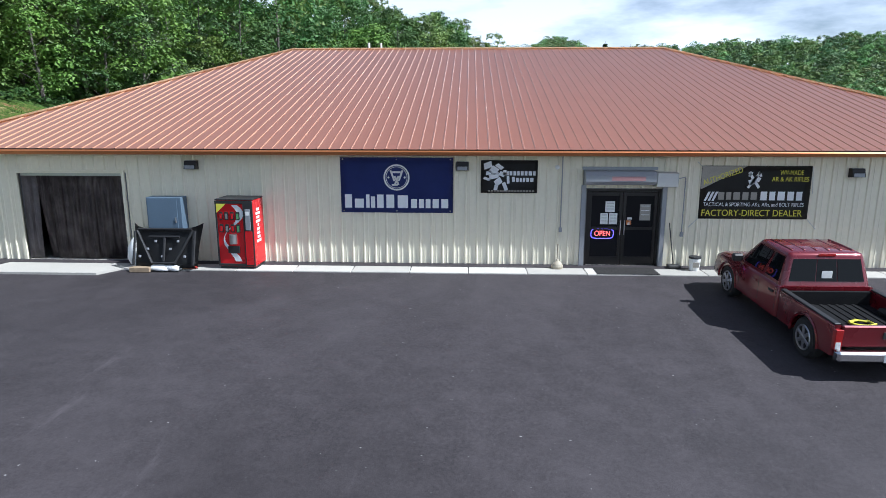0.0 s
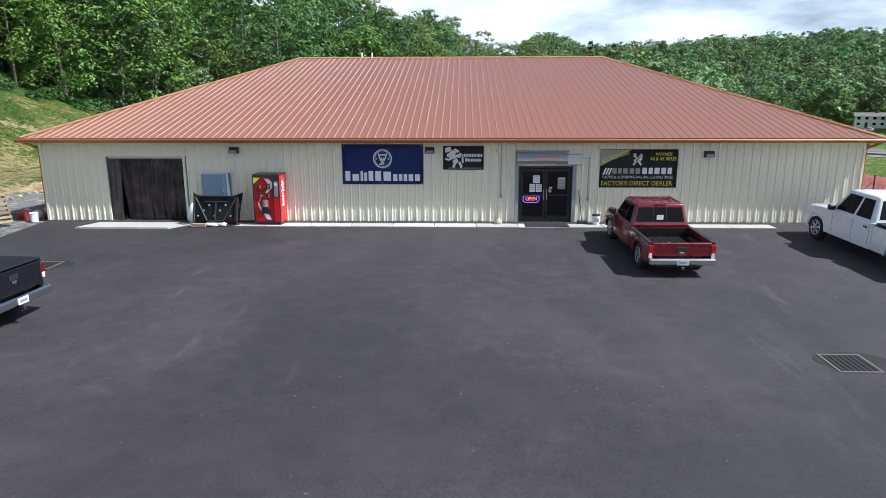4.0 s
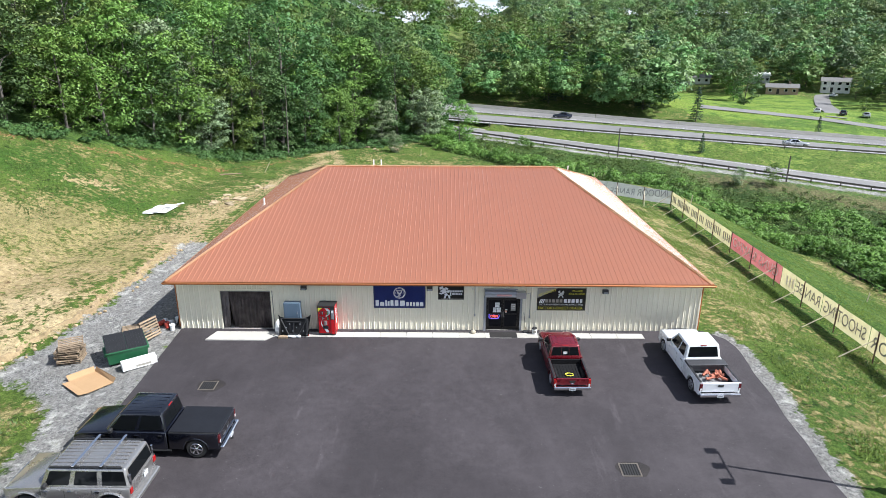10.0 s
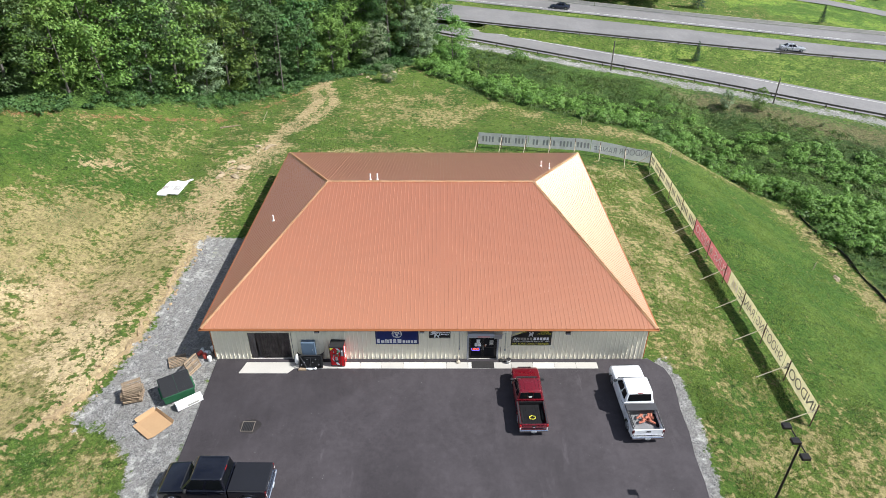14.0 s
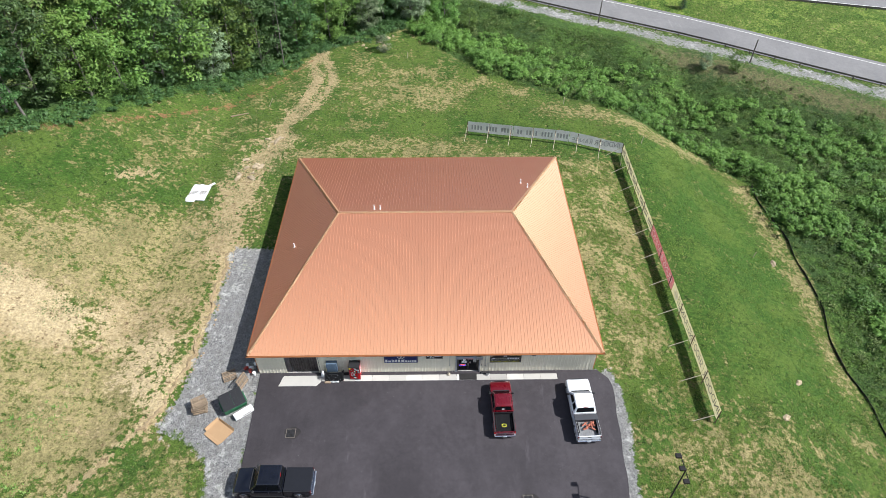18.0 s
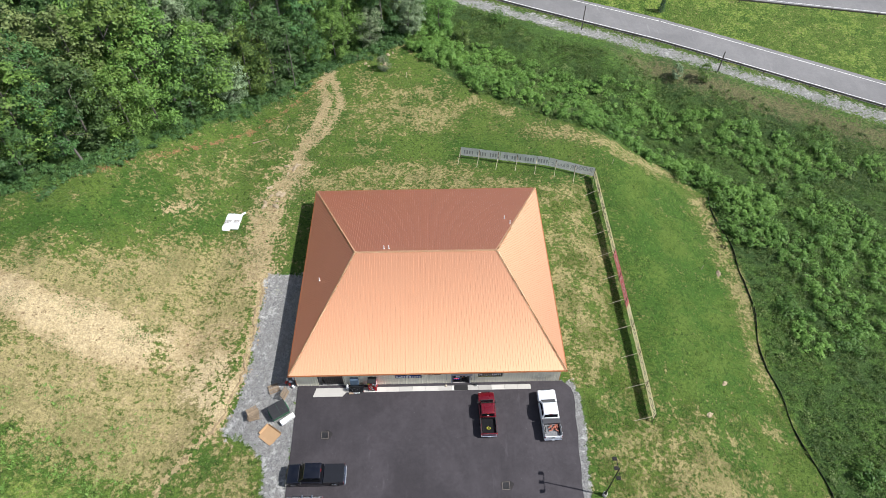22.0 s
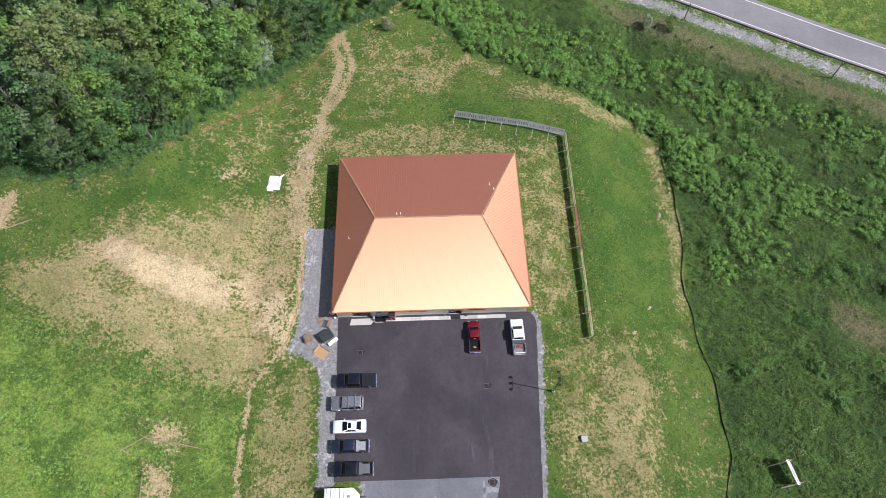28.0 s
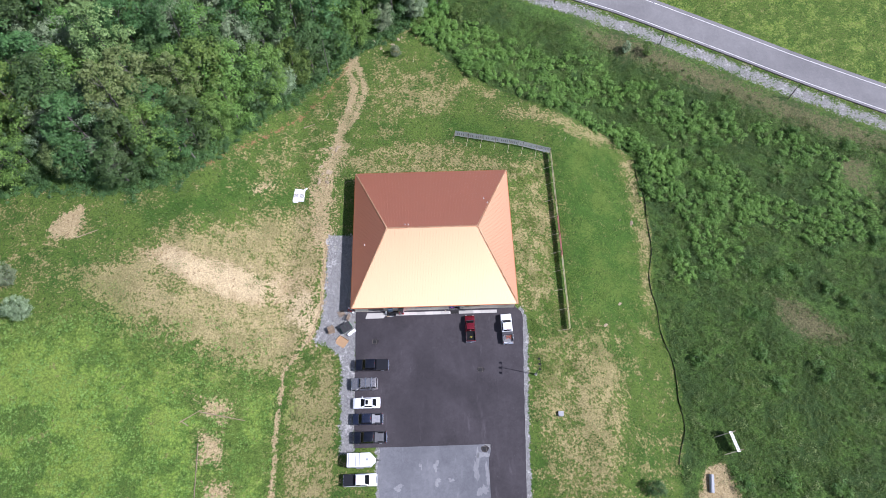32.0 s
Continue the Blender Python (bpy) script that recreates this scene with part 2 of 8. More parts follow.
    weeds = mix_node(n, l, ramp_node(n, l, blades, 0.52, 0.7), weeds, (0.12, 0.19, 0.045))
    weeds = mix_node(n, l, ramp_node(n, l, patch, 0.44, 0.6), weeds, mix_node(n, l, fine, (0.02, 0.045, 0.014), (0.06, 0.1, 0.028)))
    c = mix_node(n, l, edge("weeds", ragged, 0.4, 0.6, 1.6), c, weeds)
    scrub = mix_node(n, l, ramp_node(n, l, speck, 0.35, 0.65), (0.06, 0.058, 0.028), (0.19, 0.175, 0.085))
    c = mix_node(n, l, edge("scrub", weave, 0.35, 0.75, 2.6), c, scrub)
    meadow = mix_node(n, l, ramp_node(n, l, tuft, 0.38, 0.6), (0.05, 0.105, 0.014), (0.17, 0.27, 0.041))
    meadow = mix_node(n, l, ramp_node(n, l, patch, 0.42, 0.58), meadow, mix_node(n, l, 0.5, meadow, (0.2, 0.25, 0.05)))
    meadow = mix_node(n, l, ramp_node(n, l, blend(patch, (ragged, 0.6)), 0.5, 0.4), meadow, mix_node(n, l, fine, (0.03, 0.075, 0.014), (0.1, 0.17, 0.03)))
    meadow = mix_node(n, l, ramp_node(n, l, grit, 0.6, 0.68), meadow, (0.26, 0.32, 0.11))
    meadow = mix_node(n, l, ramp_node(n, l, blend(ragged, (clump, 0.5)), 0.6, 0.7), meadow, mix_node(n, l, fine, (0.11, 0.115, 0.04), (0.26, 0.24, 0.1)))
    c = mix_node(n, l, ramp_node(n, l, blend("meadow", (patch, 1.2), (ragged, 1.4), (clump, 0.8)), 0.3, 0.6), c, meadow)
    # shade of small hollows, stones and stalks, put into the colour as fine noise
    crisp = ramp_node(n, l, noise_node(n, l, 3.0, 7, 0.86, co).outputs["Fac"], 0.36, 0.64)
    c = mix_node(n, l, 1.0, c, mix_node(n, l, crisp, (0.6, 0.6, 0.6), (1.42, 1.42, 1.38)), "MULTIPLY")
    l.new(c, p.inputs["Base Color"])
    p.inputs["Roughness"].default_value = 0.92
    p.inputs["Specular IOR Level"].default_value = 0.15
    bn = n.new("ShaderNodeBump")
    bn.inputs["Strength"].default_value = 1.0
    bn.inputs["Distance"].default_value = 0.16
    hsum = n.new("ShaderNodeMath")
    l.new(blades, hsum.inputs[0])
    l.new(speck, hsum.inputs[1])
    l.new(hsum.outputs[0], bn.inputs["Height"])
    l.new(bn.outputs["Normal"], p.inputs["Normal"])
    return m


def asphalt_material(name, dark, light, patchy):
    m, n, l, p = nodes_of(name)
    co = n.new("ShaderNodeTexCoord").outputs["Object"]
    grain = noise_node(n, l, 55, 4, 0.7, co)
    mid = noise_node(n, l, 2.6, 6, 0.65, co)
    big = noise_node(n, l, 0.22, 5, 0.6, co)
    flecks = noise_node(n, l, 13, 2, 0.5, co)
    sc = n.new("ShaderNodeMapping")
    sc.inputs["Scale"].default_value = (1.0, 0.12, 1.0)
    l.new(co, sc.inputs["Vector"])
    lanes = noise_node(n, l, 0.9, 4, 0.6, sc.outputs["Vector"])
    c = mix_node(n, l, ramp_node(n, l, grain.outputs["Fac"], 0.25, 0.75), dark, light)
    c = mix_node(n, l, ramp_node(n, l, mid.outputs["Fac"], 0.45, 1.1), c, patchy)
    c = mix_node(n, l, mix_node(n, l, 1.0, ramp_node(n, l, big.outputs["Fac"], 0.45, 0.72), (0.45, 0.45, 0.45), "MULTIPLY"), c, patchy)
    c = mix_node(n, l, mix_node(n, l, 1.0, ramp_node(n, l, lanes.outputs["Fac"], 0.55, 0.75), (0.35, 0.35, 0.35), "MULTIPLY"), c, patchy)
    pits = noise_node(n, l, 17, 7, 0.85, co)
    c = mix_node(n, l, mix_node(n, l, 1.0, ramp_node(n, l, pits.outputs["Fac"], 0.42, 0.68), (0.7, 0.7, 0.7), "MULTIPLY"), c, patchy)
    c = mix_node(n, l, ramp_node(n, l, flecks.outputs["Fac"], 0.74, 0.8), c, (0.24, 0.23, 0.225))
    sm = n.new("ShaderNodeMapping")
    sm.inputs["Rotation"].default_value = (0, 0, 0.35)
    sm.inputs["Scale"].default_value = (0.9, 0.16, 1.0)
    l.new(co, sm.inputs["Vector"])
    scuff = noise_node(n, l, 0.8, 9, 0.74, sm.outputs["Vector"])
    c = mix_node(n, l, mix_node(n, l, 1.0, ramp_node(n, l, scuff.outputs["Fac"], 0.6, 0.72), (0.3, 0.3, 0.3), "MULTIPLY"), c, tuple(2.2 * u for u in patchy))
    worn = noise_node(n, l, 1.1, 9, 0.78, co)
    c = mix_node(n, l, mix_node(n, l, 1.0, ramp_node(n, l, worn.outputs["Fac"], 0.5, 0.72), (0.3, 0.3, 0.3), "MULTIPLY"), c, tuple(1.25 * u for u in patchy))
    c = mix_node(n, l, mix_node(n, l, 1.0, ramp_node(n, l, worn.outputs["Fac"], 0.48, 0.3), (0.3, 0.3, 0.3), "MULTIPLY"), c, dark)
    damp = noise_node(n, l, 0.1, 3, 0.5, co)
    c = mix_node(n, l, mix_node(n, l, 1.0, ramp_node(n, l, damp.outputs["Fac"], 0.52, 0.4), (0.35, 0.35, 0.35), "MULTIPLY"), c, dark)
    l.new(c, p.inputs["Base Color"])
    p.inputs["Specular IOR Level"].default_value = 0.3
    rr = ramp_node_to(n, l, mid.outputs["Fac"], 0.62, 0.9)
    l.new(rr, p.inputs["Roughness"])
    bn = n.new("ShaderNodeBump")
    bn.inputs["Strength"].default_value = 0.5
    bn.inputs["Distance"].default_value = 0.008
    l.new(grain.outputs["Fac"], bn.inputs["Height"])
    l.new(bn.outputs["Normal"], p.inputs["Normal"])
    return m


M_GROUND = ground_material()
M_ASPHALT = asphalt_material("new_asphalt", (0.0165, 0.014, 0.0155), (0.045, 0.039, 0.0415), (0.07, 0.061, 0.066))
M_ROAD = asphalt_material("worn_road", (0.12, 0.116, 0.115), (0.19, 0.184, 0.18), (0.23, 0.222, 0.215))
M_CONCRETE = mat("concrete", (0.47, 0.445, 0.4), 0.85, vary=0.07, fine=30, broad=1.2, bump=0.15, random_by="object")
M_ROOF = mat("copper_painted_steel", (0.312, 0.084, 0.046), 0.5, 0.0, vary=0.05, fine=6, broad=0.5)


def flaked(m, colour, rough, spread, weight):
    """Metallic paint on rolled steel: flakes whose gloss spreads across the sheets' ribs."""
    n, l = m.node_tree.nodes, m.node_tree.links
    p = n["Principled BSDF"]
    g = n.new("ShaderNodeNewGeometry")
    x = n.new("ShaderNodeVectorMath")
    x.operation = "CROSS_PRODUCT"
    x.inputs[1].default_value = (0, 0, 1)
    l.new(g.outputs["Normal"], x.inputs[0])
    gl = n.new("ShaderNodeBsdfAnisotropic")
    gl.inputs["Color"].default_value = (*colour, 1)
    gl.inputs["Roughness"].default_value = rough
    gl.inputs["Anisotropy"].default_value = -spread
    l.new(x.outputs[0], gl.inputs["Tangent"])
    mx = n.new("ShaderNodeMixShader")
    mx.inputs[0].default_value = weight
    l.new(p.outputs[0], mx.inputs[1])
    l.new(gl.outputs[0], mx.inputs[2])
    fr = n.new("ShaderNodeFresnel")
    fr.inputs["IOR"].default_value = 1.33
    clear = n.new("ShaderNodeBsdfAnisotropic")
    clear.inputs["Roughness"].default_value = 0.5
    clear.inputs["Anisotropy"].default_value = -0.6
    l.new(x.outputs[0], clear.inputs["Tangent"])
    top = n.new("ShaderNodeMixShader")
    l.new(fr.outputs[0], top.inputs[0])
    l.new(mx.outputs[0], top.inputs[1])
    l.new(clear.outputs[0], top.inputs[2])
    l.new(top.outputs[0], n["Material Output"].inputs["Surface"])


flaked(M_ROOF, (0.97, 0.665, 0.375), 0.56, 0.45, 0.36)
# copper caps lightened: the sun's glint along the hips is in the base colour
M_CAP = mat("pale_copper_cap", (0.74, 0.5, 0.29), 0.35, 0.25, vary=0.05)
M_TRIM = mat("copper_trim", (0.5, 0.19, 0.07), 0.35, 0.6, vary=0.05)
M_SIDING = mat("cream_siding", (0.76, 0.71, 0.56), 0.42, vary=0.03, fine=8, broad=0.7, stain=(0.7, 0.64, 0.49))
M_INNER = mat("interior_grey", (0.2, 0.2, 0.2), 0.8)
M_GLASS = glassy("dark_glass", (0.006, 0.007, 0.008))
M_DOORGLASS = glassy("door_glass", (0.014, 0.014, 0.016), 0.05)
M_ALU = mat("bronze_aluminium", (0.035, 0.032, 0.03), 0.4, 0.6)
M_RAIL = mat("weathered_rail", (0.13, 0.115, 0.1), 0.6, 0.5, vary=0.15)
M_STEEL = mat("galvanised_steel", (0.48, 0.48, 0.48), 0.4, 0.9, vary=0.06)
M_GREYMETAL = mat("grey_painted_metal", (0.3, 0.31, 0.33), 0.45, 0.3, vary=0.05)
M_CHROME = mat("chrome", (0.75, 0.75, 0.76), 0.12, 1.0, vary=0.03)
M_BLACK = mat("black_plastic", (0.018, 0.018, 0.019), 0.55, vary=0.1)
M_RUBBER = mat("tyre_rubber", (0.022, 0.021, 0.02), 0.85, vary=0.1, bump=0.2)
M_WHITE = mat("white_plastic", (0.78, 0.78, 0.76), 0.5, vary=0.04)


def streaked(name, base, streak, rough):
    """Hanging plastic with pale vertical scuffs."""
    m, n, l, p = nodes_of(name)
    co = n.new("ShaderNodeTexCoord").outputs["Object"]
    mp = n.new("ShaderNodeMapping")
    mp.inputs["Scale"].default_value = (1, 1, 0.07)
    l.new(co, mp.inputs["Vector"])
    a = noise_node(n, l, 24, 5, 0.7, mp.outputs["Vector"])
    b = noise_node(n, l, 1.6, 4, 0.6, co)
    c = mix_node(n, l, ramp_node(n, l, a.outputs["Fac"], 0.5, 0.85), base, streak)
    c = mix_node(n, l, ramp_node(n, l, b.outputs["Fac"], 0.45, 0.9), c, streak)
    l.new(c, p.inputs["Base Color"])
    p.inputs["Roughness"].default_value = rough
    return m


M_VINYLSTRIP = streaked("brown_vinyl_strip", (0.045, 0.036, 0.039), (0.24, 0.2, 0.2), 0.28)
M_WOOD = mat("weathered_wood", (0.27, 0.2, 0.13), 0.85, vary=0.15, fine=18, broad=3, bump=0.3, random_by="object")
M_CARD = mat("cardboard", (0.37, 0.235, 0.12), 0.85, vary=0.06)
M_ROCK = mat("sandstone_rock", (0.38, 0.3, 0.19), 0.9, vary=0.15, fine=9, broad=2, bump=0.6, random_by="object")
M_BARK = mat("bark", (0.13, 0.115, 0.1), 0.95, vary=0.2, fine=14, bump=0.5)
M_LEAF = [foliage("leaves_deep", (0.02, 0.055, 0.015), (0.11, 0.21, 0.058)),
          foliage("leaves_fresh", (0.038, 0.096, 0.015), (0.2, 0.35, 0.068)),
          foliage("leaves_silver", (0.075, 0.118, 0.054), (0.31, 0.395, 0.215)),
          # the next two are paler: the haze of distance is mixed into their colour
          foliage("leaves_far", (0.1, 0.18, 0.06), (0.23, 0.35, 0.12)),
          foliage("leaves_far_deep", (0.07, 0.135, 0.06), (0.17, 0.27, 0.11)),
          foliage("needles", (0.018, 0.042, 0.02), (0.055, 0.1, 0.045), 0.1),
          foliage("leaves_olive", (0.063, 0.105, 0.028), (0.245, 0.33, 0.105))]
M_BRUSH = foliage("brush_leaves", (0.03, 0.075, 0.012), (0.13, 0.225, 0.04))
M_BUSH = foliage("bush_leaves", (0.055, 0.125, 0.02), (0.2, 0.34, 0.06))
M_GRASS = foliage("grass_blades", (0.04, 0.085, 0.015), (0.15, 0.215, 0.048))
M_FRESHGRASS = foliage("fresh_grass", (0.1, 0.165, 0.026), (0.27, 0.37, 0.08), 0.3)
M_MEADOWGRASS = foliage("meadow_weeds", (0.075, 0.15, 0.025), (0.24, 0.34, 0.075))


# ---- helpers for shapes ----
def part(name, bm, material, parent=None, label="", smooth=0):
    """Links a bmesh as one mesh object under a thing or under a part."""
    me = bpy.data.meshes.new(name)
    bm.normal_update()
    bm.to_mesh(me)
    bm.free()
    for m in material if isinstance(material, (list, tuple)) else [material]:
        me.materials.append(m)
    if smooth:
        me.polygons.foreach_set("use_smooth", [True] * len(me.polygons))
        if smooth > 1:
            me.set_sharp_from_angle(angle=radians(smooth))
    ob = new(name, me)
    if parent:
        ob.parent = parent
    if label:
        ob["label"] = label
    return ob


def share(name, ob, parent, m):
    """One more object on the mesh of ob."""
    k = new(name, ob.data)
    k.parent = parent
    k.matrix_basis = m
    return k


def thing(name, label, category, m=None, group="", kind=""):
    ob = new(name)
    ob.empty_display_size = 0.2
    if m is not None:
        ob.matrix_basis = m
    return tagged(ob, label, category, group, kind)


def box(bm, x0, x1, y0, y1, z0, z1, bevel=0.0, m=None):
    vs = [bm.verts.new((x, y, z)) for x in (x0, x1) for y in (y0, y1) for z in (z0, z1)]
    fs = [bm.faces.new([vs[i] for i in q]) for q in ((0, 1, 3, 2), (4, 6, 7, 5), (0, 4, 5, 1), (2, 3, 7, 6), (0, 2, 6, 4), (1, 5, 7, 3))]
    if bevel:
        r = bmesh.ops.bevel(bm, geom=list({e for f in fs for e in f.edges}), offset=bevel, segments=1, affect="EDGES", profile=0.5)
        vs = list({v for f in r["faces"] for v in f.verts} | {v for v in vs if v.is_valid})
    if m is not None:
        bmesh.ops.transform(bm, matrix=m, verts=[v for v in vs if v.is_valid])
    return vs


def boxed(x0, x1, y0, y1, z0, z1, bevel=0.0):
    bm = bmesh.new()
    box(bm, x0, x1, y0, y1, z0, z1, bevel)
    return bm


def tube(bm, a, b, r0, r1=None, n=8, caps=True):
    a, b = Vector(a), Vector(b)
    r1 = r0 if r1 is None else r1
    q = (b - a).to_track_quat("Z", "Y").to_matrix()
    rings = []
    for c, r in ((a, r0), (b, r1)):
        rings.append([bm.verts.new(c + q @ Vector((r * math.cos(2 * math.pi * k / n), r * math.sin(2 * math.pi * k / n), 0))) for k in range(n)])
    for k in range(n):
        bm.faces.new((rings[0][k], rings[0][(k + 1) % n], rings[1][(k + 1) % n], rings[1][k]))
    if caps:
        bm.faces.new(rings[0][::-1])
        bm.faces.new(rings[1])


def tubed(a, b, r0, r1=None, n=8):
    bm = bmesh.new()
    tube(bm, a, b, r0, r1, n)
    return bm


def lathe(bm, rows, n=16, at=(0, 0, 0)):
    """Turned shape: rows of radius and height."""
    rings = [[bm.verts.new((at[0] + r * math.cos(2 * math.pi * k / n), at[1] + r * math.sin(2 * math.pi * k / n), at[2] + z)) for k in range(n)] for r, z in rows]
    for a, b in zip(rings, rings[1:]):
        for k in range(n):
            bm.faces.new((a[k], a[(k + 1) % n], b[(k + 1) % n], b[k]))
    bm.faces.new(rings[0][::-1])
    bm.faces.new(rings[-1])


def slab(bm, corners, thick):
    """A plate with the given corners in order, thick along its own normal, outwards."""
    c = [Vector(p) for p in corners]
    nrm = (c[1] - c[0]).cross(c[-1] - c[0]).normalized() * thick
    a, b = [bm.verts.new(p) for p in c], [bm.verts.new(p + nrm) for p in c]
    k = len(c)
    bm.faces.new(a[::-1])
    bm.faces.new(b)
    for i in range(k):
        bm.faces.new((a[i], a[(i + 1) % k], b[(i + 1) % k], b[i]))


def slabbed(corners, thick):
    bm = bmesh.new()
    slab(bm, corners, thick)
    return bm


# ---- the lie of the land ----
def ease(a, b, v):
    t = np.clip((v - a) / (b - a), 0.0, 1.0)
    return t * t * (3 - 2 * t)


def slip_edge(x):
    """The near edge of the slip road."""
    return np.interp(x, (-90, -10, 10, 30, 50, 70, 90, 110, 330), (136, 103.8, 95.9, 87.9, 80.1, 70.3, 59.5, 49.7, -62))


def slip_height(x):
    return np.interp(x, (-60, -10, 30, 70, 110), (2.5, -0.8, -4.0, -7.0, -9.0))


def highway_y(x, line):
    """Lines along the highway: its near rail, the median's two edges, the far edge."""
    ys = ((110.4, 102.0, 94.9, 89.5, 84.1), (127.8, 118.5, 108.7, 98.3, 87.8), (134.2, 124.9, 115.3, 105.4, 95.6), (147.8, 135.8, 124.6, 115.7, 106.9))[line]
    out = np.interp(x, (-10, 30, 70, 110, 150), ys)
    return out + 0.22 * np.clip(-10 - x, 0, None) - 0.24 * np.clip(np.asarray(x) - 150, 0, None)


def highway_z(x):
    return np.interp(x, (-60, -10, 60, 130), (2.8, 0.2, -3.5, -7.0))


def height(x, y):
    x, y = np.asarray(x, float), np.asarray(y, float)
    z = -0.055 * np.clip(-y, 0, 12) - 0.02 * np.clip(-y - 12, 0, 40)
    z = z + 0.38 * ease(-4, -13, x) * ease(-5, -15, y) * ease(-50, -34, y)
    w = 1 - 0.45 * ease(5, -25, y)
    z = z + w * (0.42 * np.clip(-x - 28.5, 0, 18) + 0.13 * np.clip(-x - 46.5, 0, 160)) + 0.3 * ease(-20, -28, x)
    rise = ease(95, -30, x) * 0.155 * np.clip(y + 0.25 * x - 68, 0, 160)
    z = z + rise
    fall = ease(75, 50, y)
    fall = fall + 0.68 * ease(100, 80, y) * (1 - fall) * ease(34, 46, x)
    dip = ease(17.4, 26.5, x) * ease(-45, -12, y) * ease(72, 52, y)
    dip = 1 - (1 - dip) * (1 - 0.8 * ease(30.5, 43, y) * ease(-16, 6, x) * ease(72, 52, y))
    z = z - 1.8 * dip
    z = z - (9.2 - 1.8 * dip) * ease(26.5, 48, x) * fall * (0.72 + 0.28 * ease(-35, 0, y))
    q = 0.51 * x + 0.86 * y - 55.2
    z = z - 5.0 * ease(-1, 16, q) * ease(-10, 8, x) * ease(52, 30, x)
    f = 0.61 * x + 0.79 * y
    far = 32 * ease(255, 480, f) + 7 * np.sin(x / 140 + 0.6) * ease(260, 420, f) + 4 * np.sin(y / 90 + x / 60) * ease(260, 420, f)
    z = z + 20 * ease(270, 420, y) * ease(-40, 20, x) * ease(110, 60, x)
    z = z + ease(20, 90, x) * far + ease(60, 110, x) * ease(165, 215, f) * (-4.4 - z)
    # bench of the slip road and the highway
    e, r, v = slip_edge(x), highway_y(x, 0), highway_y(x, 3)
    bench = slip_height(x) + (highway_z(x) - slip_height(x)) * np.clip((y - e - 10) / np.maximum(r - e - 10, 1), 0, 1)
    k = ease(-12, -1, (y - e) * 0.85) * ease(-24, -2, x) * ease(v + 55, v + 7, y)
    z = z * (1 - k) + bench * k
    near = ease(-10, -70, x) * 10 * np.sin(x / 50 + y / 70) * ease(60, 140, np.hypot(x, y))
    return z + near


def ground_z(x, y):
    return float(height(x, y))


def polygon_share(px, py, poly, soft):
    """1 inside a plan polygon, 0 outside, running over soft metres."""
    inside = np.zeros(px.shape, bool)
    dist = np.full(px.shape, 1e9)
    n = len(poly)
    for i in range(n):
        (ax, ay), (bx, by) = poly[i], poly[(i + 1) % n]
        cross = ((ay > py) != (by > py)) & (px < (bx - ax) * (py - ay) / ((by - ay) or 1e-9) + ax)
        inside ^= cross
        t = np.clip(((px - ax) * (bx - ax) + (py - ay) * (by - ay)) / ((bx - ax) ** 2 + (by - ay) ** 2), 0, 1)
        dist = np.minimum(dist, np.hypot(px - ax - t * (bx - ax), py - ay - t * (by - ay)))
    return np.clip(0.5 + np.where(inside, dist, -dist) / (2 * soft), 0, 1)


def line_share(px, py, line, wide):
    dist = np.full(px.shape, 1e9)
    for (ax, ay), (bx, by) in zip(line, line[1:]):
        t = np.clip(((px - ax) * (bx - ax) + (py - ay) * (by - ay)) / ((bx - ax) ** 2 + (by - ay) ** 2), 0, 1)
        dist = np.minimum(dist, np.hypot(px - ax - t * (bx - ax), py - ay - t * (by - ay)))
    return np.clip(1 - dist / (2 * wide), 0, 1)


WOODS_EDGE = [(-200, 40), (-100, 24), (-81, 22), (-70, 24), (-58, 22), (-50, 26), (-41, 36), (-33, 48), (-26, 55), (-18, 65), (-9, 70), (-4, 73)]
LAWN_EDGE = [(-4, 73), (9.5, 58.5), (21, 52), (31, 48.5), (41, 46), (48, 39), (48.5, 21), (46, 5.5), (47, -4), (48, -14), (47, -23), (44, -32), (42, -60)]


def far_steps(start, end, first, grow):
    out, step = [start], first
    while abs(out[-1] - start) < abs(end - start):
        out.append(out[-1] + math.copysign(step, end - start))
        step *= grow
    return out[1:]


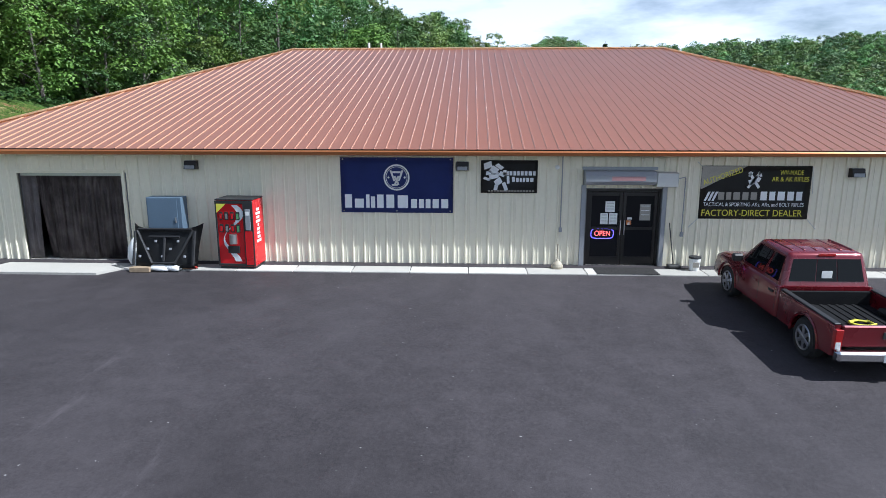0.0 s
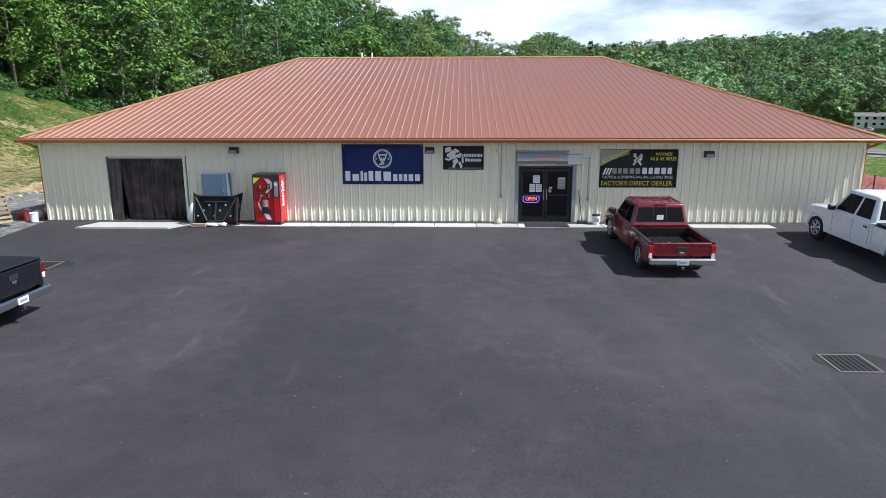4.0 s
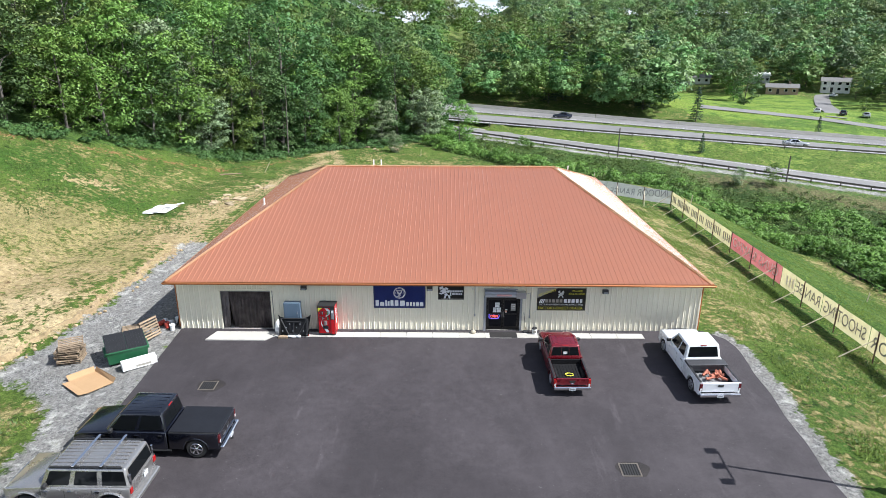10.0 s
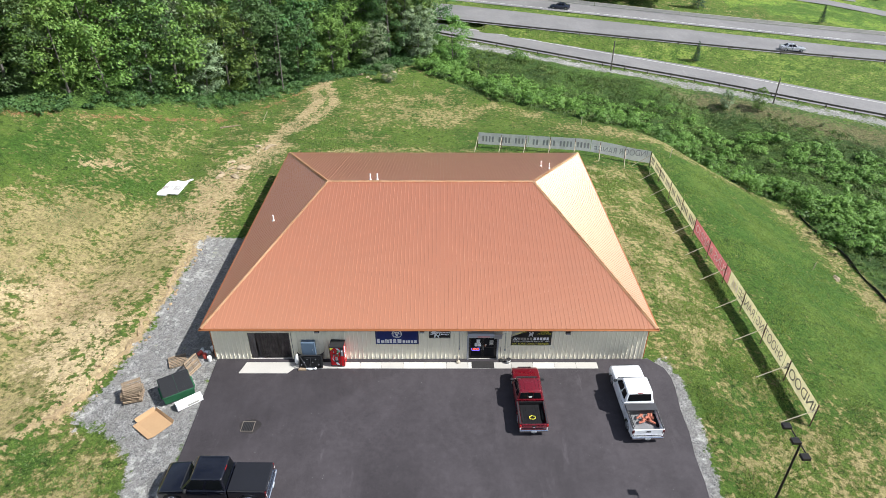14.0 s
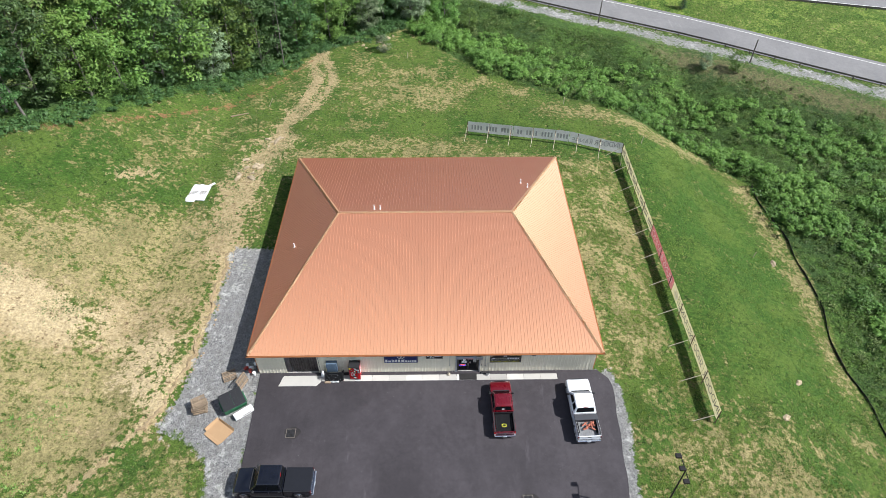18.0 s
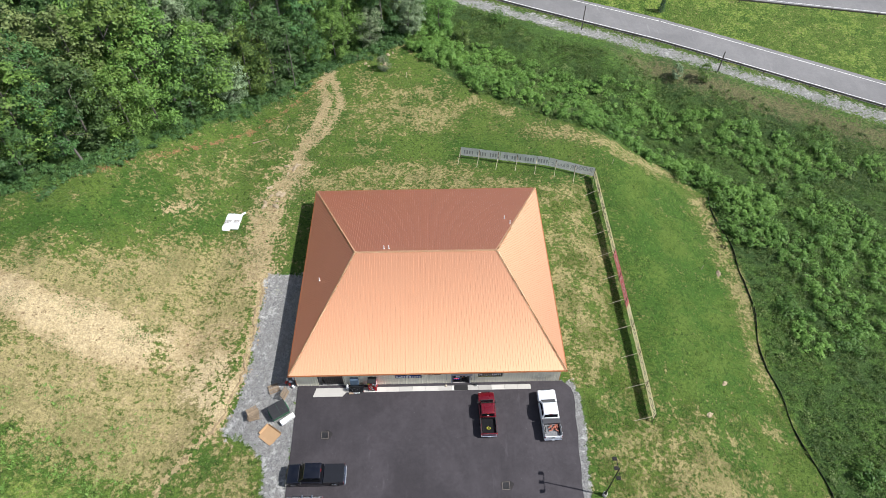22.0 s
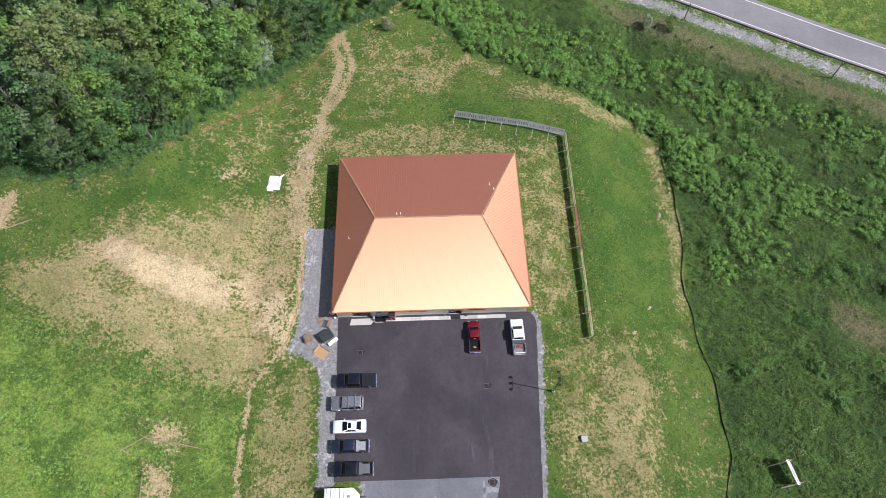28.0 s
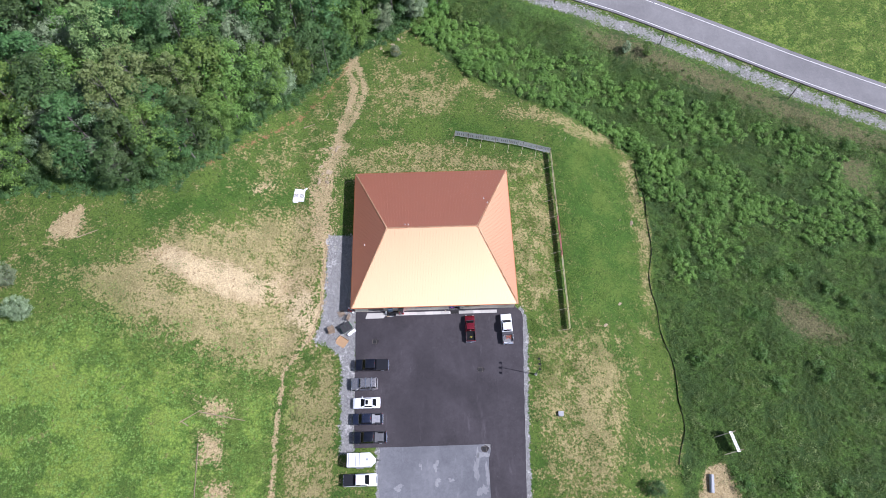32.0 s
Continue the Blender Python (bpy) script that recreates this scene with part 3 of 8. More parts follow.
def build_ground():
    xs = np.array(far_steps(-90, -2600, 2.0, 1.16)[::-1] + list(np.arange(-90, 80.01, 0.65)) + far_steps(80, 2600, 2.0, 1.13))
    ys = np.array(far_steps(-60, -2600, 2.0, 1.2)[::-1] + list(np.arange(-60, 100.01, 0.65)) + far_steps(100, 2600, 2.0, 1.1))
    gx, gy = np.meshgrid(xs, ys, indexing="xy")
    gz = height(gx, gy)
    # small unevenness, none under the building and the paving
    rough = np.sin(gx * 0.7 + np.sin(gy * 0.5)) * np.sin(gy * 0.6 + 1.3 * np.sin(gx * 0.31)) * 0.06
    rough = rough + np.random.default_rng(3).normal(0, 0.025, gx.shape)
    flat = polygon_share(gx, gy, [(-20, 32), (18, 32), (20, -60), (-19, -60)], 2.0)
    gz = gz + rough * (1 - flat) - 0.04 * flat
    # cut bank beside the gravel strip
    cut = polygon_share(gx, gy, [(-21.6, 17), (-21.8, 2), (-24, -5.5), (-28, -14), (-60, -14), (-60, 17)], 0.45)
    gz = gz + 0.45 * cut * ease(-34, -22, gx)
    verts = np.stack([gx, gy, gz], -1).reshape(-1, 3)
    nx, ny = len(xs), len(ys)
    i = np.arange(nx - 1)[None, :] + nx * np.arange(ny - 1)[:, None]
    faces = np.stack([i, i + 1, i + nx + 1, i + nx], -1).reshape(-1, 4)
    me = bpy.data.meshes.new("ground")
    me.from_pydata(verts.tolist(), [], faces.tolist())
    me.polygons.foreach_set("use_smooth", [True] * len(me.polygons))
    px, py = gx.ravel(), gy.ravel()
    # bare clay: the cut slope, the track to the woods, worn spots
    clay = np.maximum.reduce([
        polygon_share(px, py, [(-54, 9.6), (-50.8, 11.8), (-44.4, 9.8), (-39, 9.2), (-33, 6.4), (-32, 1.0), (-38.2, 1.2), (-43.7, 2.8), (-49.6, 6.5)], 1.5) * 1.0,
        polygon_share(px, py, [(-34, 10), (-22, 9), (-21.4, 1), (-23, -5), (-25.4, -6.5), (-28.5, -2.2), (-34, 2)], 3.0) * 0.6,
        polygon_share(px, py, [(-63, 6), (-50, 14), (-40, 17), (-23, 18), (-21, 8), (-22.9, -5.5), (-28, -11), (-36.5, -9.8), (-46, -5.7), (-57, -1.5)], 5.0) * 0.3,
        line_share(px, py, [(-17.4, 63.8), (-18.6, 60.6), (-17.1, 54.6), (-18, 49.2), (-19.4, 44.6), (-20.1, 40.2), (-20.5, 35.8)], 1.3) * 0.85,
        line_share(px, py, [(-16.8, 62.1), (-14.7, 54.6), (-16.1, 48.2), (-18.4, 43.1)], 1.0) * 0.8,
        line_share(px, py, [(-20.3, 38), (-22.1, 32.3), (-23, 26.8), (-23.4, 20.2), (-22.4, 15.2)], 3.2) * 0.78,
        polygon_share(px, py, [(-38.4, 25), (-35.9, 27.6), (-32.5, 29.6), (-31.9, 27.8), (-35.2, 24.8)], 1.2) * 0.72,
        polygon_share(px, py, [(-72.4, 14), (-70, 17.5), (-66.4, 20), (-65.6, 16.6), (-66.4, 12.4), (-69.4, 12.6)], 1.4) * 0.95,
        polygon_share(px, py, [(-43.4, -15.8), (-40, -16.4), (-36, -17.0), (-36.6, -21.6), (-38.6, -20.6), (-41, -18.6)], 1.9) * 0.86,
        polygon_share(px, py, [(-41.4, -22.4), (-37.6, -22.8), (-37.0, -27.9), (-40.9, -27.2)], 1.9) * 0.86,
        polygon_share(px, py, [(-40, -30.4), (-35.8, -30.6), (-35.6, -36), (-40, -36)], 1.9) * 0.86,
        line_share(px, py, [(-21.7, 17), (-21.9, 2), (-24.2, -5.5)], 0.6) * 0.9,
        line_share(px, py, [(-24.2, -5.5), (-28.2, -11.5), (-28.8, -22), (-28.6, -34), (-32, -48)], 0.5) * 0.85,
        polygon_share(px, py, [(49.2, -29.5), (52.9, -28.5), (55, -34), (54, -40), (46, -40), (46.6, -34.4)], 1.2) * 0.85])
    red_clay = np.maximum(line_share(px, py, [(-46, 29.5), (-40.6, 34.2), (-37.8, 36.9), (-32.9, 41.9), (-28.8, 46.1), (-23.1, 53.3), (-19, 61.4)], 0.6) * 0.62,
                          line_share(px, py, [(-53.3, 9.9), (-49, 9.8)], 1.2) * 0.35)
    dry = np.maximum.reduce([
        polygon_share(px, py, [(-64, 3), (-62.5, 7), (-49.8, 15), (-40.7, 18), (-35.3, 21), (-26, 24), (-22, 32), (-20, 32), (-20.5, 7.9), (-22.9, -5.5), (-28.1, -13), (-36.5, -11), (-46.3, -7), (-56.6, -3)], 4.0) * 0.68,
        polygon_share(px, py, [(-8, 40), (0.5, 41), (16.8, 34), (24.5, 35), (26, 25), (24.2, 2), (18, -3), (15.6, -1), (15.6, 29.6), (-16, 29.6), (-20, 36)], 2.0) * 0.5,
        polygon_share(px, py, [(18, -6), (23.8, -3), (33.9, -5.5), (37.8, -12.7), (36, -23.2), (33, -34), (20, -40), (17, -24)], 3.5) * 0.5,
        polygon_share(px, py, [(23.8, -15), (28.6, -10.5), (33.9, -6.7), (36.5, -12.7), (32.1, -24), (25.6, -27)], 2.5) * 0.64,
        polygon_share(px, py, [(-18, -7), (-21, -7), (-27.5, -14), (-28, -60), (-17.3, -60)], 1.5) * 0.52,
        line_share(px, py, [(3.4, 55.6), (8.5, 56.2), (14, 53)], 1.6) * 0.55,
        line_share(px, py, [(18, 48.5), (25.5, 46.8), (35.8, 43.9), (42, 44.5), (46, 42)], 2.2) * 0.6,
        line_share(px, py, [(45.6, 40), (46.6, 28), (46.8, 16), (44.8, 4)], 1.8) * 0.56,
        polygon_share(px, py, [(-42, 33), (-20, 60), (-12, 62), (-16, 36), (-24, 26), (-34, 24)], 4.0) * 0.3,
        polygon_share(px, py, [(-14, 64), (0, 62), (10, 54), (2, 46), (-14, 44)], 3.0) * 0.42])
    lush = np.maximum.reduce([
        polygon_share(px, py, [(28, 44), (42, 44), (45, 20), (43, 2), (36, -2), (27.5, 2), (26.5, 30)], 2.5),
        polygon_share(px, py, [(-62, 14), (-50, 22), (-38, 31), (-30, 30), (-34, 22), (-46, 17)], 2.5),
        polygon_share(px, py, [(-2, 50), (8, 48), (24, 40), (22, 37), (4, 42), (-6, 46)], 2.0) * 0.8])
    dry = np.maximum(dry, 0.24 * (1 - lush))
    gravel = np.maximum.reduce([
        polygon_share(px, py, [(-21.3, 16.6), (-15, 16.6), (-15, 0), (-14.8, -26), (-17.4, -26), (-17.6, -9), (-19.5, -7), (-22.8, -5.5), (-21.5, 0)], 1.1),
        polygon_share(px, py, [(15.5, -0.4), (16.9, 0.1), (17.7, -3), (16.6, -17), (15.7, -34), (15.2, -60), (13, -60), (13, -2)], 0.6),
        polygon_share(px, py, [(12, 0.2), (15.6, 0.2), (15.6, -1.2), (12, -1.2)], 0.3),
        polygon_share(px, py, [(-11, -24.5), (14.5, -24.5), (14.5, -27), (9.4, -27), (9.4, -60), (-11, -60)], 0.8)])
    slip = (py - slip_edge(px)) * 0.85
    shoulder = np.clip(1.15 - np.abs(slip + 2.2) / 3.8, 0, 1) * ease(-6, 8, px) * 0.66
    gravel = np.maximum(gravel, shoulder)
    lawn_side = polygon_share(px, py, WOODS_EDGE[1:] + LAWN_EDGE[1:] + [(40, -80), (-120, -80), (-120, 20)], 1.2)
    f = 0.61 * px + 0.79 * py
    weeds = (1 - lawn_side) * (1 - np.clip(clay * 1.3, 0, 1) * (px > 40)) * (1 - ease(-1.5, 0.5, slip) * ease(-8, 4, px)) * (1 - np.clip(shoulder * 1.4, 0, 1))
    scrub = np.maximum.reduce([
        np.clip(1.1 - np.abs(slip + 8.0) / 5.5, 0, 1) * ease(28, 46, px) * 0.72,
        polygon_share(px, py, [(71, 5), (77, 3), (85, -5), (84, -8), (76, -6), (71, -1)], 2.0) * 0.85,
        polygon_share(px, py, [(95, 38), (102, 38), (101, 26), (96, 30)], 2.0) * 0.85])
    verge = (slip > 0) & (px > -14) & (py < highway_y(px, 3) + 3)
    meadow = np.maximum(np.where(verge, 0.34, 0), polygon_share(px, py, [(-90, -4), (-60, -2), (-46, -11), (-29, -15), (-29.5, -80), (-120, -80)], 9.0) * 0.66)
    meadow = meadow * (1 - np.clip(clay * 2.2, 0, 1)) * (1 - np.clip(shoulder * 1.4, 0, 1))
    field = polygon_share(px, py, [(24, 290), (40, 290), (58, 410), (34, 420)], 6.0)
    meadow = np.maximum(meadow, np.where((f >= 160) & (f < 268) & (px > 0.3 * (py + 34)), 0.75, 0))
    meadow = np.maximum(meadow, field)
    pale = np.maximum(polygon_share(px, py, [(-52, 8.8), (-49, 10.5), (-44.4, 9.0), (-38, 8.4), (-31, 7), (-30, 2.0), (-38.2, 2.2), (-43.7, 3.4), (-48, 6.5)], 2.5),
                      0.75 * polygon_share(px, py, [(-30, 4), (-22, 5), (-22, -4), (-25.4, -6), (-29, -2)], 2.0))
    for key, v in (("pale", pale), ("clay", clay), ("red_clay", red_clay), ("scrub", scrub), ("dry", dry), ("gravel", gravel), ("weeds", weeds), ("meadow", meadow)):
        me.attributes.new(key, "FLOAT", "POINT").data.foreach_set("value", v.astype(np.float32))
    me.materials.append(M_GROUND)
    ob = new("ground", me)
    return tagged(ob, "uneven lawn with dry grass, bare clay patches and gravel margins", "ground", kind="structure")


ground = build_ground()


# ---- paving ----
def strip_mesh(name, rows, material, lift=0.0, kind="structure", label="", category="", parent=None):
    """A sheet from rows of points across it."""
    bm = bmesh.new()
    last = None
    for row in rows:
        cur = [bm.verts.new(p) for p in row]
        if last:
            for a, b, c, d in zip(last, last[1:], cur[1:], cur):
                bm.faces.new((a, b, c, d))
        last = cur
    bmesh.ops.recalc_face_normals(bm, faces=bm.faces)
    if sum(f.normal.z for f in bm.faces) < 0:
        bmesh.ops.reverse_faces(bm, faces=bm.faces)
    return part(name, bm, material, parent, label) if parent else tagged(part(name, bm, material), label, category, kind=kind)


def lot_rows():
    rows = []
    for y in np.arange(-0.02, -25.9, -0.9):
        left = -15.25 + 0.4 * (-y / 26)
        right = 16.95 - 2.1 * (-y / 34) - 1.3 * max(0.0, 1 - (-y) / 1.6) ** 2 + 0.05 * math.sin(y * 1.7)
        rows.append([(left + (right - left) * k / 28, y, ground_z(left + (right - left) * k / 28, y) + 0.02) for k in range(29)])
    return rows


lot = strip_mesh("parking_lot", lot_rows(), M_ASPHALT, label="fresh black asphalt parking lot with pale scuffs", category="parking lot")
drive_rows = []
for y in np.arange(-25.2, -58, -1.2):
    left, right = 8.7 + 0.5 * ease(-28, -26, y), 16.95 - 2.1 * (-y / 34)
    drive_rows.append([(left + (right - left) * k / 8, y, ground_z(left + (right - left) * k / 8, y) + 0.02) for k in range(9)])
driveway = strip_mesh("driveway", drive_rows, M_ASPHALT, label="black asphalt driveway leaving the parking lot", category="driveway")

M_OLDPAVING = asphalt_material("old_paving", (0.075, 0.077, 0.085), (0.14, 0.142, 0.15), (0.2, 0.2, 0.205))
old_rows = []
for y in np.arange(-25.1, -58, -1.2):
    left, right = -10.6 + 0.3 * math.sin(y * 0.9), 9.3 - 1.4 * max(0.0, 1 - (-25.1 - y) / 1.8) ** 2
    old_rows.append([(left + (right - left) * k / 20, y, ground_z(left + (right - left) * k / 20, y) - 0.005) for k in range(21)])
old_paving = strip_mesh("old_paving", old_rows, M_OLDPAVING, label="worn blue-grey paving with pale stains", category="paving")
M_STAIN = asphalt_material("pale_stain", (0.13, 0.13, 0.135), (0.22, 0.22, 0.222), (0.3, 0.3, 0.295))
stain_rng = np.random.default_rng(8)
for x, y, a, b in ((6.6, -29.0, 0.5, 2.6), (7.9, -27.0, 1.2, 0.6), (8.5, -30.5, 0.5, 2.4), (-0.6, -28.6, 0.5, 0.8), (-0.4, -31.2, 0.5, 0.6), (2.0, -31.0, 0.4, 0.4), (-7.2, -32.0, 0.9, 0.5), (-3.2, -28.6, 0.3, 0.5), (7.4, -32.8, 0.8, 1.0)):
    bm = bmesh.new()
    ring = []
    for k in range(40):
        g = 2 * math.pi * k / 40
        r = 0.9 + 0.35 * math.sin(2 * g + x) + 0.25 * math.sin(3 * g + 2 * y) + stain_rng.normal(0, 0.16)
        px, py = x + a * r * math.cos(g), y + b * r * math.sin(g)
        ring.append(bm.verts.new((px, py, ground_z(px, py) + 0.003)))
    bm.faces.new(ring)
    tagged(part("paving_stain", bm, M_STAIN), "pale worn stain on the old paving", "stain", "stains on the paving", "structure")

# concrete walk along the front, in slabs
walkway = thing("walkway", "pale concrete walk along the front wall", "walkway", kind="structure")
edges = [-9.55 + 1.535 * k for k in range(15)]
for a, b in zip(edges, edges[1:]):
    if b > 12.45:
        b = 12.4
    bm = boxed(a + 0.006, b - 0.006, -0.98, -0.02, -0.2, 0.0, 0.012)
    part("slab", bm, M_CONCRETE, walkway)
bm = bmesh.new()
ring = [(-13.35, -1.45), (-9.95, -1.45), (-9.56, -0.98), (-9.56, -0.02), (-12.95, -0.02)]
slab(bm, [(x, y, -0.2) for x, y in ring], 0.2)
part("slab", bm, M_CONCRETE, walkway, "wide concrete apron before the garage opening")

# slip road and highway
def road(name, line, width, label, lift=0.12, marks=()):
    """A road along a plan line of (x, y, z), to its left width metres; marks are white lines at offsets across it."""
    pts = [Vector(p) for p in line]
    ways = []
    for i in range(len(pts)):
        w = (pts[min(i + 1, len(pts) - 1)] - pts[max(i - 1, 0)])
        ways.append(Vector((-w.y, w.x, 0)).normalized())
    root = strip_mesh(name, [[p + n * (width * k / 4) + Vector((0, 0, lift)) for k in range(5)] for p, n in zip(pts, ways)], M_ROAD, label=label, category="road")
    for off, gap in marks:
        bm = bmesh.new()
        for i in range(len(pts) - 1):
            segs = 1 if not gap else 3
            for s in range(segs):
                a0 = pts[i].lerp(pts[i + 1], s / segs)
                a1 = pts[i].lerp(pts[i + 1], (s + (0.45 if gap else 1.0)) / segs)
                n = ways[i].lerp(ways[i + 1], 0.5)
                up = Vector((0, 0, lift + 0.012))
                vs = [bm.verts.new(q + up) for q in (a0 + n * off, a1 + n * off, a1 + n * (off + 0.16), a0 + n * (off + 0.16))]
                bm.faces.new(vs)
        part("lane_line", bm, M_LINE, root, "painted lane line")
    return root


M_LINE = mat("road_paint", (0.75, 0.74, 0.7), 0.7, vary=0.08)
slip_line = [(x, float(slip_edge(x)) + 1.0, float(slip_height(x))) for x in range(-40, 330, 8)]
slip_road = road("slip_road", slip_line, 9.5, "grey worn slip road with white edge lines", marks=((0.9, False), (8.2, False)))
for near_line, far_line, label in ((0, 1, "grey highway carriageway nearest the slope"), (2, 3, "grey highway carriageway on the far side")):
    rows = []
    steps = range(-60, 400, 10)
    for x in steps:
        y0, y1 = float(highway_y(x, near_line)) + (1.0 if near_line == 0 else 0.0), float(highway_y(x, far_line))
        rows.append([(x + 1.8 * k / 4, y0 + (y1 - y0) * k / 4, float(highway_z(x)) + 0.12) for k in range(5)])
    carriageway = strip_mesh("highway", rows, M_ROAD, label=label, category="road")
    for share_, dashed in ((0.1, False), (0.5, True), (0.9, False)):
        bm = bmesh.new()
        for x in steps:
            for s0, s1 in (((0.0, 0.3), (0.5, 0.8)) if dashed else ((0.0, 1.0),)):
                ends = []
                for u in (x + 10 * s0, x + 10 * s1):
                    y0, y1 = float(highway_y(u, near_line)) + 1.0, float(highway_y(u, far_line))
                    ends.append(Vector((u, y0 + (y1 - y0) * share_, float(highway_z(u)) + 0.14)))
                w = Vector((0.03, 0.16, 0))
                bm.faces.new([bm.verts.new(q) for q in (ends[0], ends[1], ends[1] + w, ends[0] + w)])
        part("lane_line", bm, M_LINE, carriageway, "painted lane line")


def guard_rail(line, label, spacing=3.8):
    """Steel beam on posts along (x, y, z) points."""
    t = thing("guard_rail", label, "guard rail", kind="structure")
    pts = [Vector(p) for p in line]
    bm = bmesh.new()
    for a, b in zip(pts, pts[1:]):
        n = Vector((-(b - a).y, (b - a).x, 0)).normalized() * 0.05
        for z0, z1 in ((0.42, 0.55), (0.6, 0.74)):
            slab(bm, [a + n + Vector((0, 0, z0)), b + n + Vector((0, 0, z0)), b + n + Vector((0, 0, z1)), a + n + Vector((0, 0, z1))], 0.03)
        slab(bm, [a + Vector((0, 0, 0.54)), b + Vector((0, 0, 0.54)), b + Vector((0, 0, 0.61)), a + Vector((0, 0, 0.61))], 0.02)
    part("beam", bm, M_RAIL, t)
    post = None
    for a, b in zip(pts, pts[1:]):
        k = max(1, int((b - a).length / spacing))
        for i in range(k):
            p = a.lerp(b, i / k)
            if post is None:
                post = part("post", boxed(-0.07, 0.07, -0.09, 0.09, -0.5, 0.78, 0.01), M_RAIL, t)
                post.location = p
            else:
                share("post", post, t, Matrix.Translation(p))
    return t


guard_rail([(x, float(slip_edge(x)) + 0.3, float(slip_height(x)) + 0.1) for x in range(-8, 170, 8)], "weathered steel guard rail along the slip road")
guard_rail([(x, float(highway_y(x, 0)), float(highway_z(x)) + 0.05) for x in range(-20, 230, 10)], "weathered steel guard rail beside the highway", 6)
barrier = thing("concrete_barrier", "long pale concrete barrier beyond the highway", "barrier", kind="structure")
bm = bmesh.new()
NORMAL = Vector((0.24, 0.97, 0))
for x in range(-60, 400, 20):
    a, b = [Vector((u, float(highway_y(u, 3)) + 1.2, float(highway_z(u)) + 0.1)) for u in (x, x + 19.9)]
    for q, h0, h1, w0, w1 in ((0, -0.2, 0.3, 0.35, 0.3), (1, 0.3, 0.9, 0.18, 0.1)):
        vs = []
        for p in (a, b):
            vs.append([bm.verts.new(p + NORMAL * o + Vector((0, 0, h))) for o, h in ((-w0, h0), (w0, h0), (w1, h1), (-w1, h1))])
        for k in range(4):
            bm.faces.new((vs[0][k], vs[0][(k + 1) % 4], vs[1][(k + 1) % 4], vs[1][k]))
part("segment_row", bm, M_CONCRETE, barrier)

# ---- the building ----
X0, X1, Y0, Y1 = -15.24, 15.24, 0.0, 28.9
EX0, EX1, EY0, EY1, EZ = -15.72, 15.72, -0.42, 29.32, 3.12
RX0, RX1, RY, RZ = -8.85, 8.7, 14.3, 7.1
GAR = (-12.75, -9.83, 2.44)
DOOR = (2.8, 4.76, 2.09)
building = thing("shop_building", "low cream metal-sided shop building with copper-coloured hipped metal roof", "building")


def wall(name, spans):
    for s in spans:
        part(name, boxed(*s), M_INNER, building)


TW = 0.18
wall("wall", [(X0, GAR[0], Y0, Y0 + TW, -0.25, 3.1), (GAR[0], GAR[1], Y0, Y0 + TW, GAR[2], 3.1), (GAR[1], DOOR[0], Y0, Y0 + TW, -0.25, 3.1),
              (DOOR[0], DOOR[1], Y0, Y0 + TW, DOOR[2], 3.1), (DOOR[1], X1, Y0, Y0 + TW, -0.25, 3.1)])
wall("wall", [(X0, X1, Y1 - TW, Y1, -0.25, 3.1)])
wall("wall", [(X0, X0 + TW, Y0 + TW, Y1 - TW, -0.25, 3.1)])
wall("wall", [(X1 - TW, X1, Y0 + TW, Y1 - TW, -0.25, 3.1)])
part("floor", boxed(X0 + TW, X1 - TW, Y0 + 0.01, Y1 - TW, -0.25, 0.005), M_CONCRETE, building)
part("ceiling", boxed(X0 + TW, X1 - TW, Y0 + TW, Y1 - TW, 2.9, 3.0), M_INNER, building)
# partition behind the garage opening, dim storage room
part("partition", boxed(-9.0, -8.9, Y0 + TW, 8, 0.005, 2.9), M_INNER, building)
part("partition", boxed(-15.06, -9.0, 8, 8.1, 0.005, 2.9), M_INNER, building)


def siding_panel(width, z0s, top):
    """Ribbed sheet: one rib at each edge and two between; z0s gives the foot of each of its columns."""
    bm = bmesh.new()
    k = len(z0s)
    w = width / k
    for i, z0 in enumerate(z0s):
        a = i * w
        for u0, u1, d0, d1 in ((0.0, 0.02, 0.012, 0.042), (0.02, 0.05, 0.042, 0.042), (0.05, 0.07, 0.042, 0.012), (0.07, w, 0.012, 0.012)):
            vs = [bm.verts.new((a + u0, -d0, z0)), bm.verts.new((a + u1, -d1, z0)), bm.verts.new((a + u1, -d1, top)), bm.verts.new((a + u0, -d0, top))]
            bm.faces.new(vs)
        vs = [bm.verts.new(p) for p in ((a + 0.0, -0.012, z0), (a + 0.0, 0, z0), (a + w, 0, z0), (a + w, -0.012, z0))]
        bm.faces.new(vs)
        for u in (a + w * 0.5,):
            for h in (0.021,):
                vs = [bm.verts.new((u - 0.012, -0.012, z0)), bm.verts.new((u, -0.02, z0)), bm.verts.new((u, -0.02, top)), bm.verts.new((u - 0.012, -0.012, top))]
                bm.faces.new(vs)
                vs = [bm.verts.new((u, -0.02, z0)), bm.verts.new((u + 0.012, -0.012, z0)), bm.verts.new((u + 0.012, -0.012, top)), bm.verts.new((u, -0.02, top))]
                bm.faces.new(vs)
    bmesh.ops.remove_doubles(bm, verts=bm.verts, dist=0.0005)
    return bm


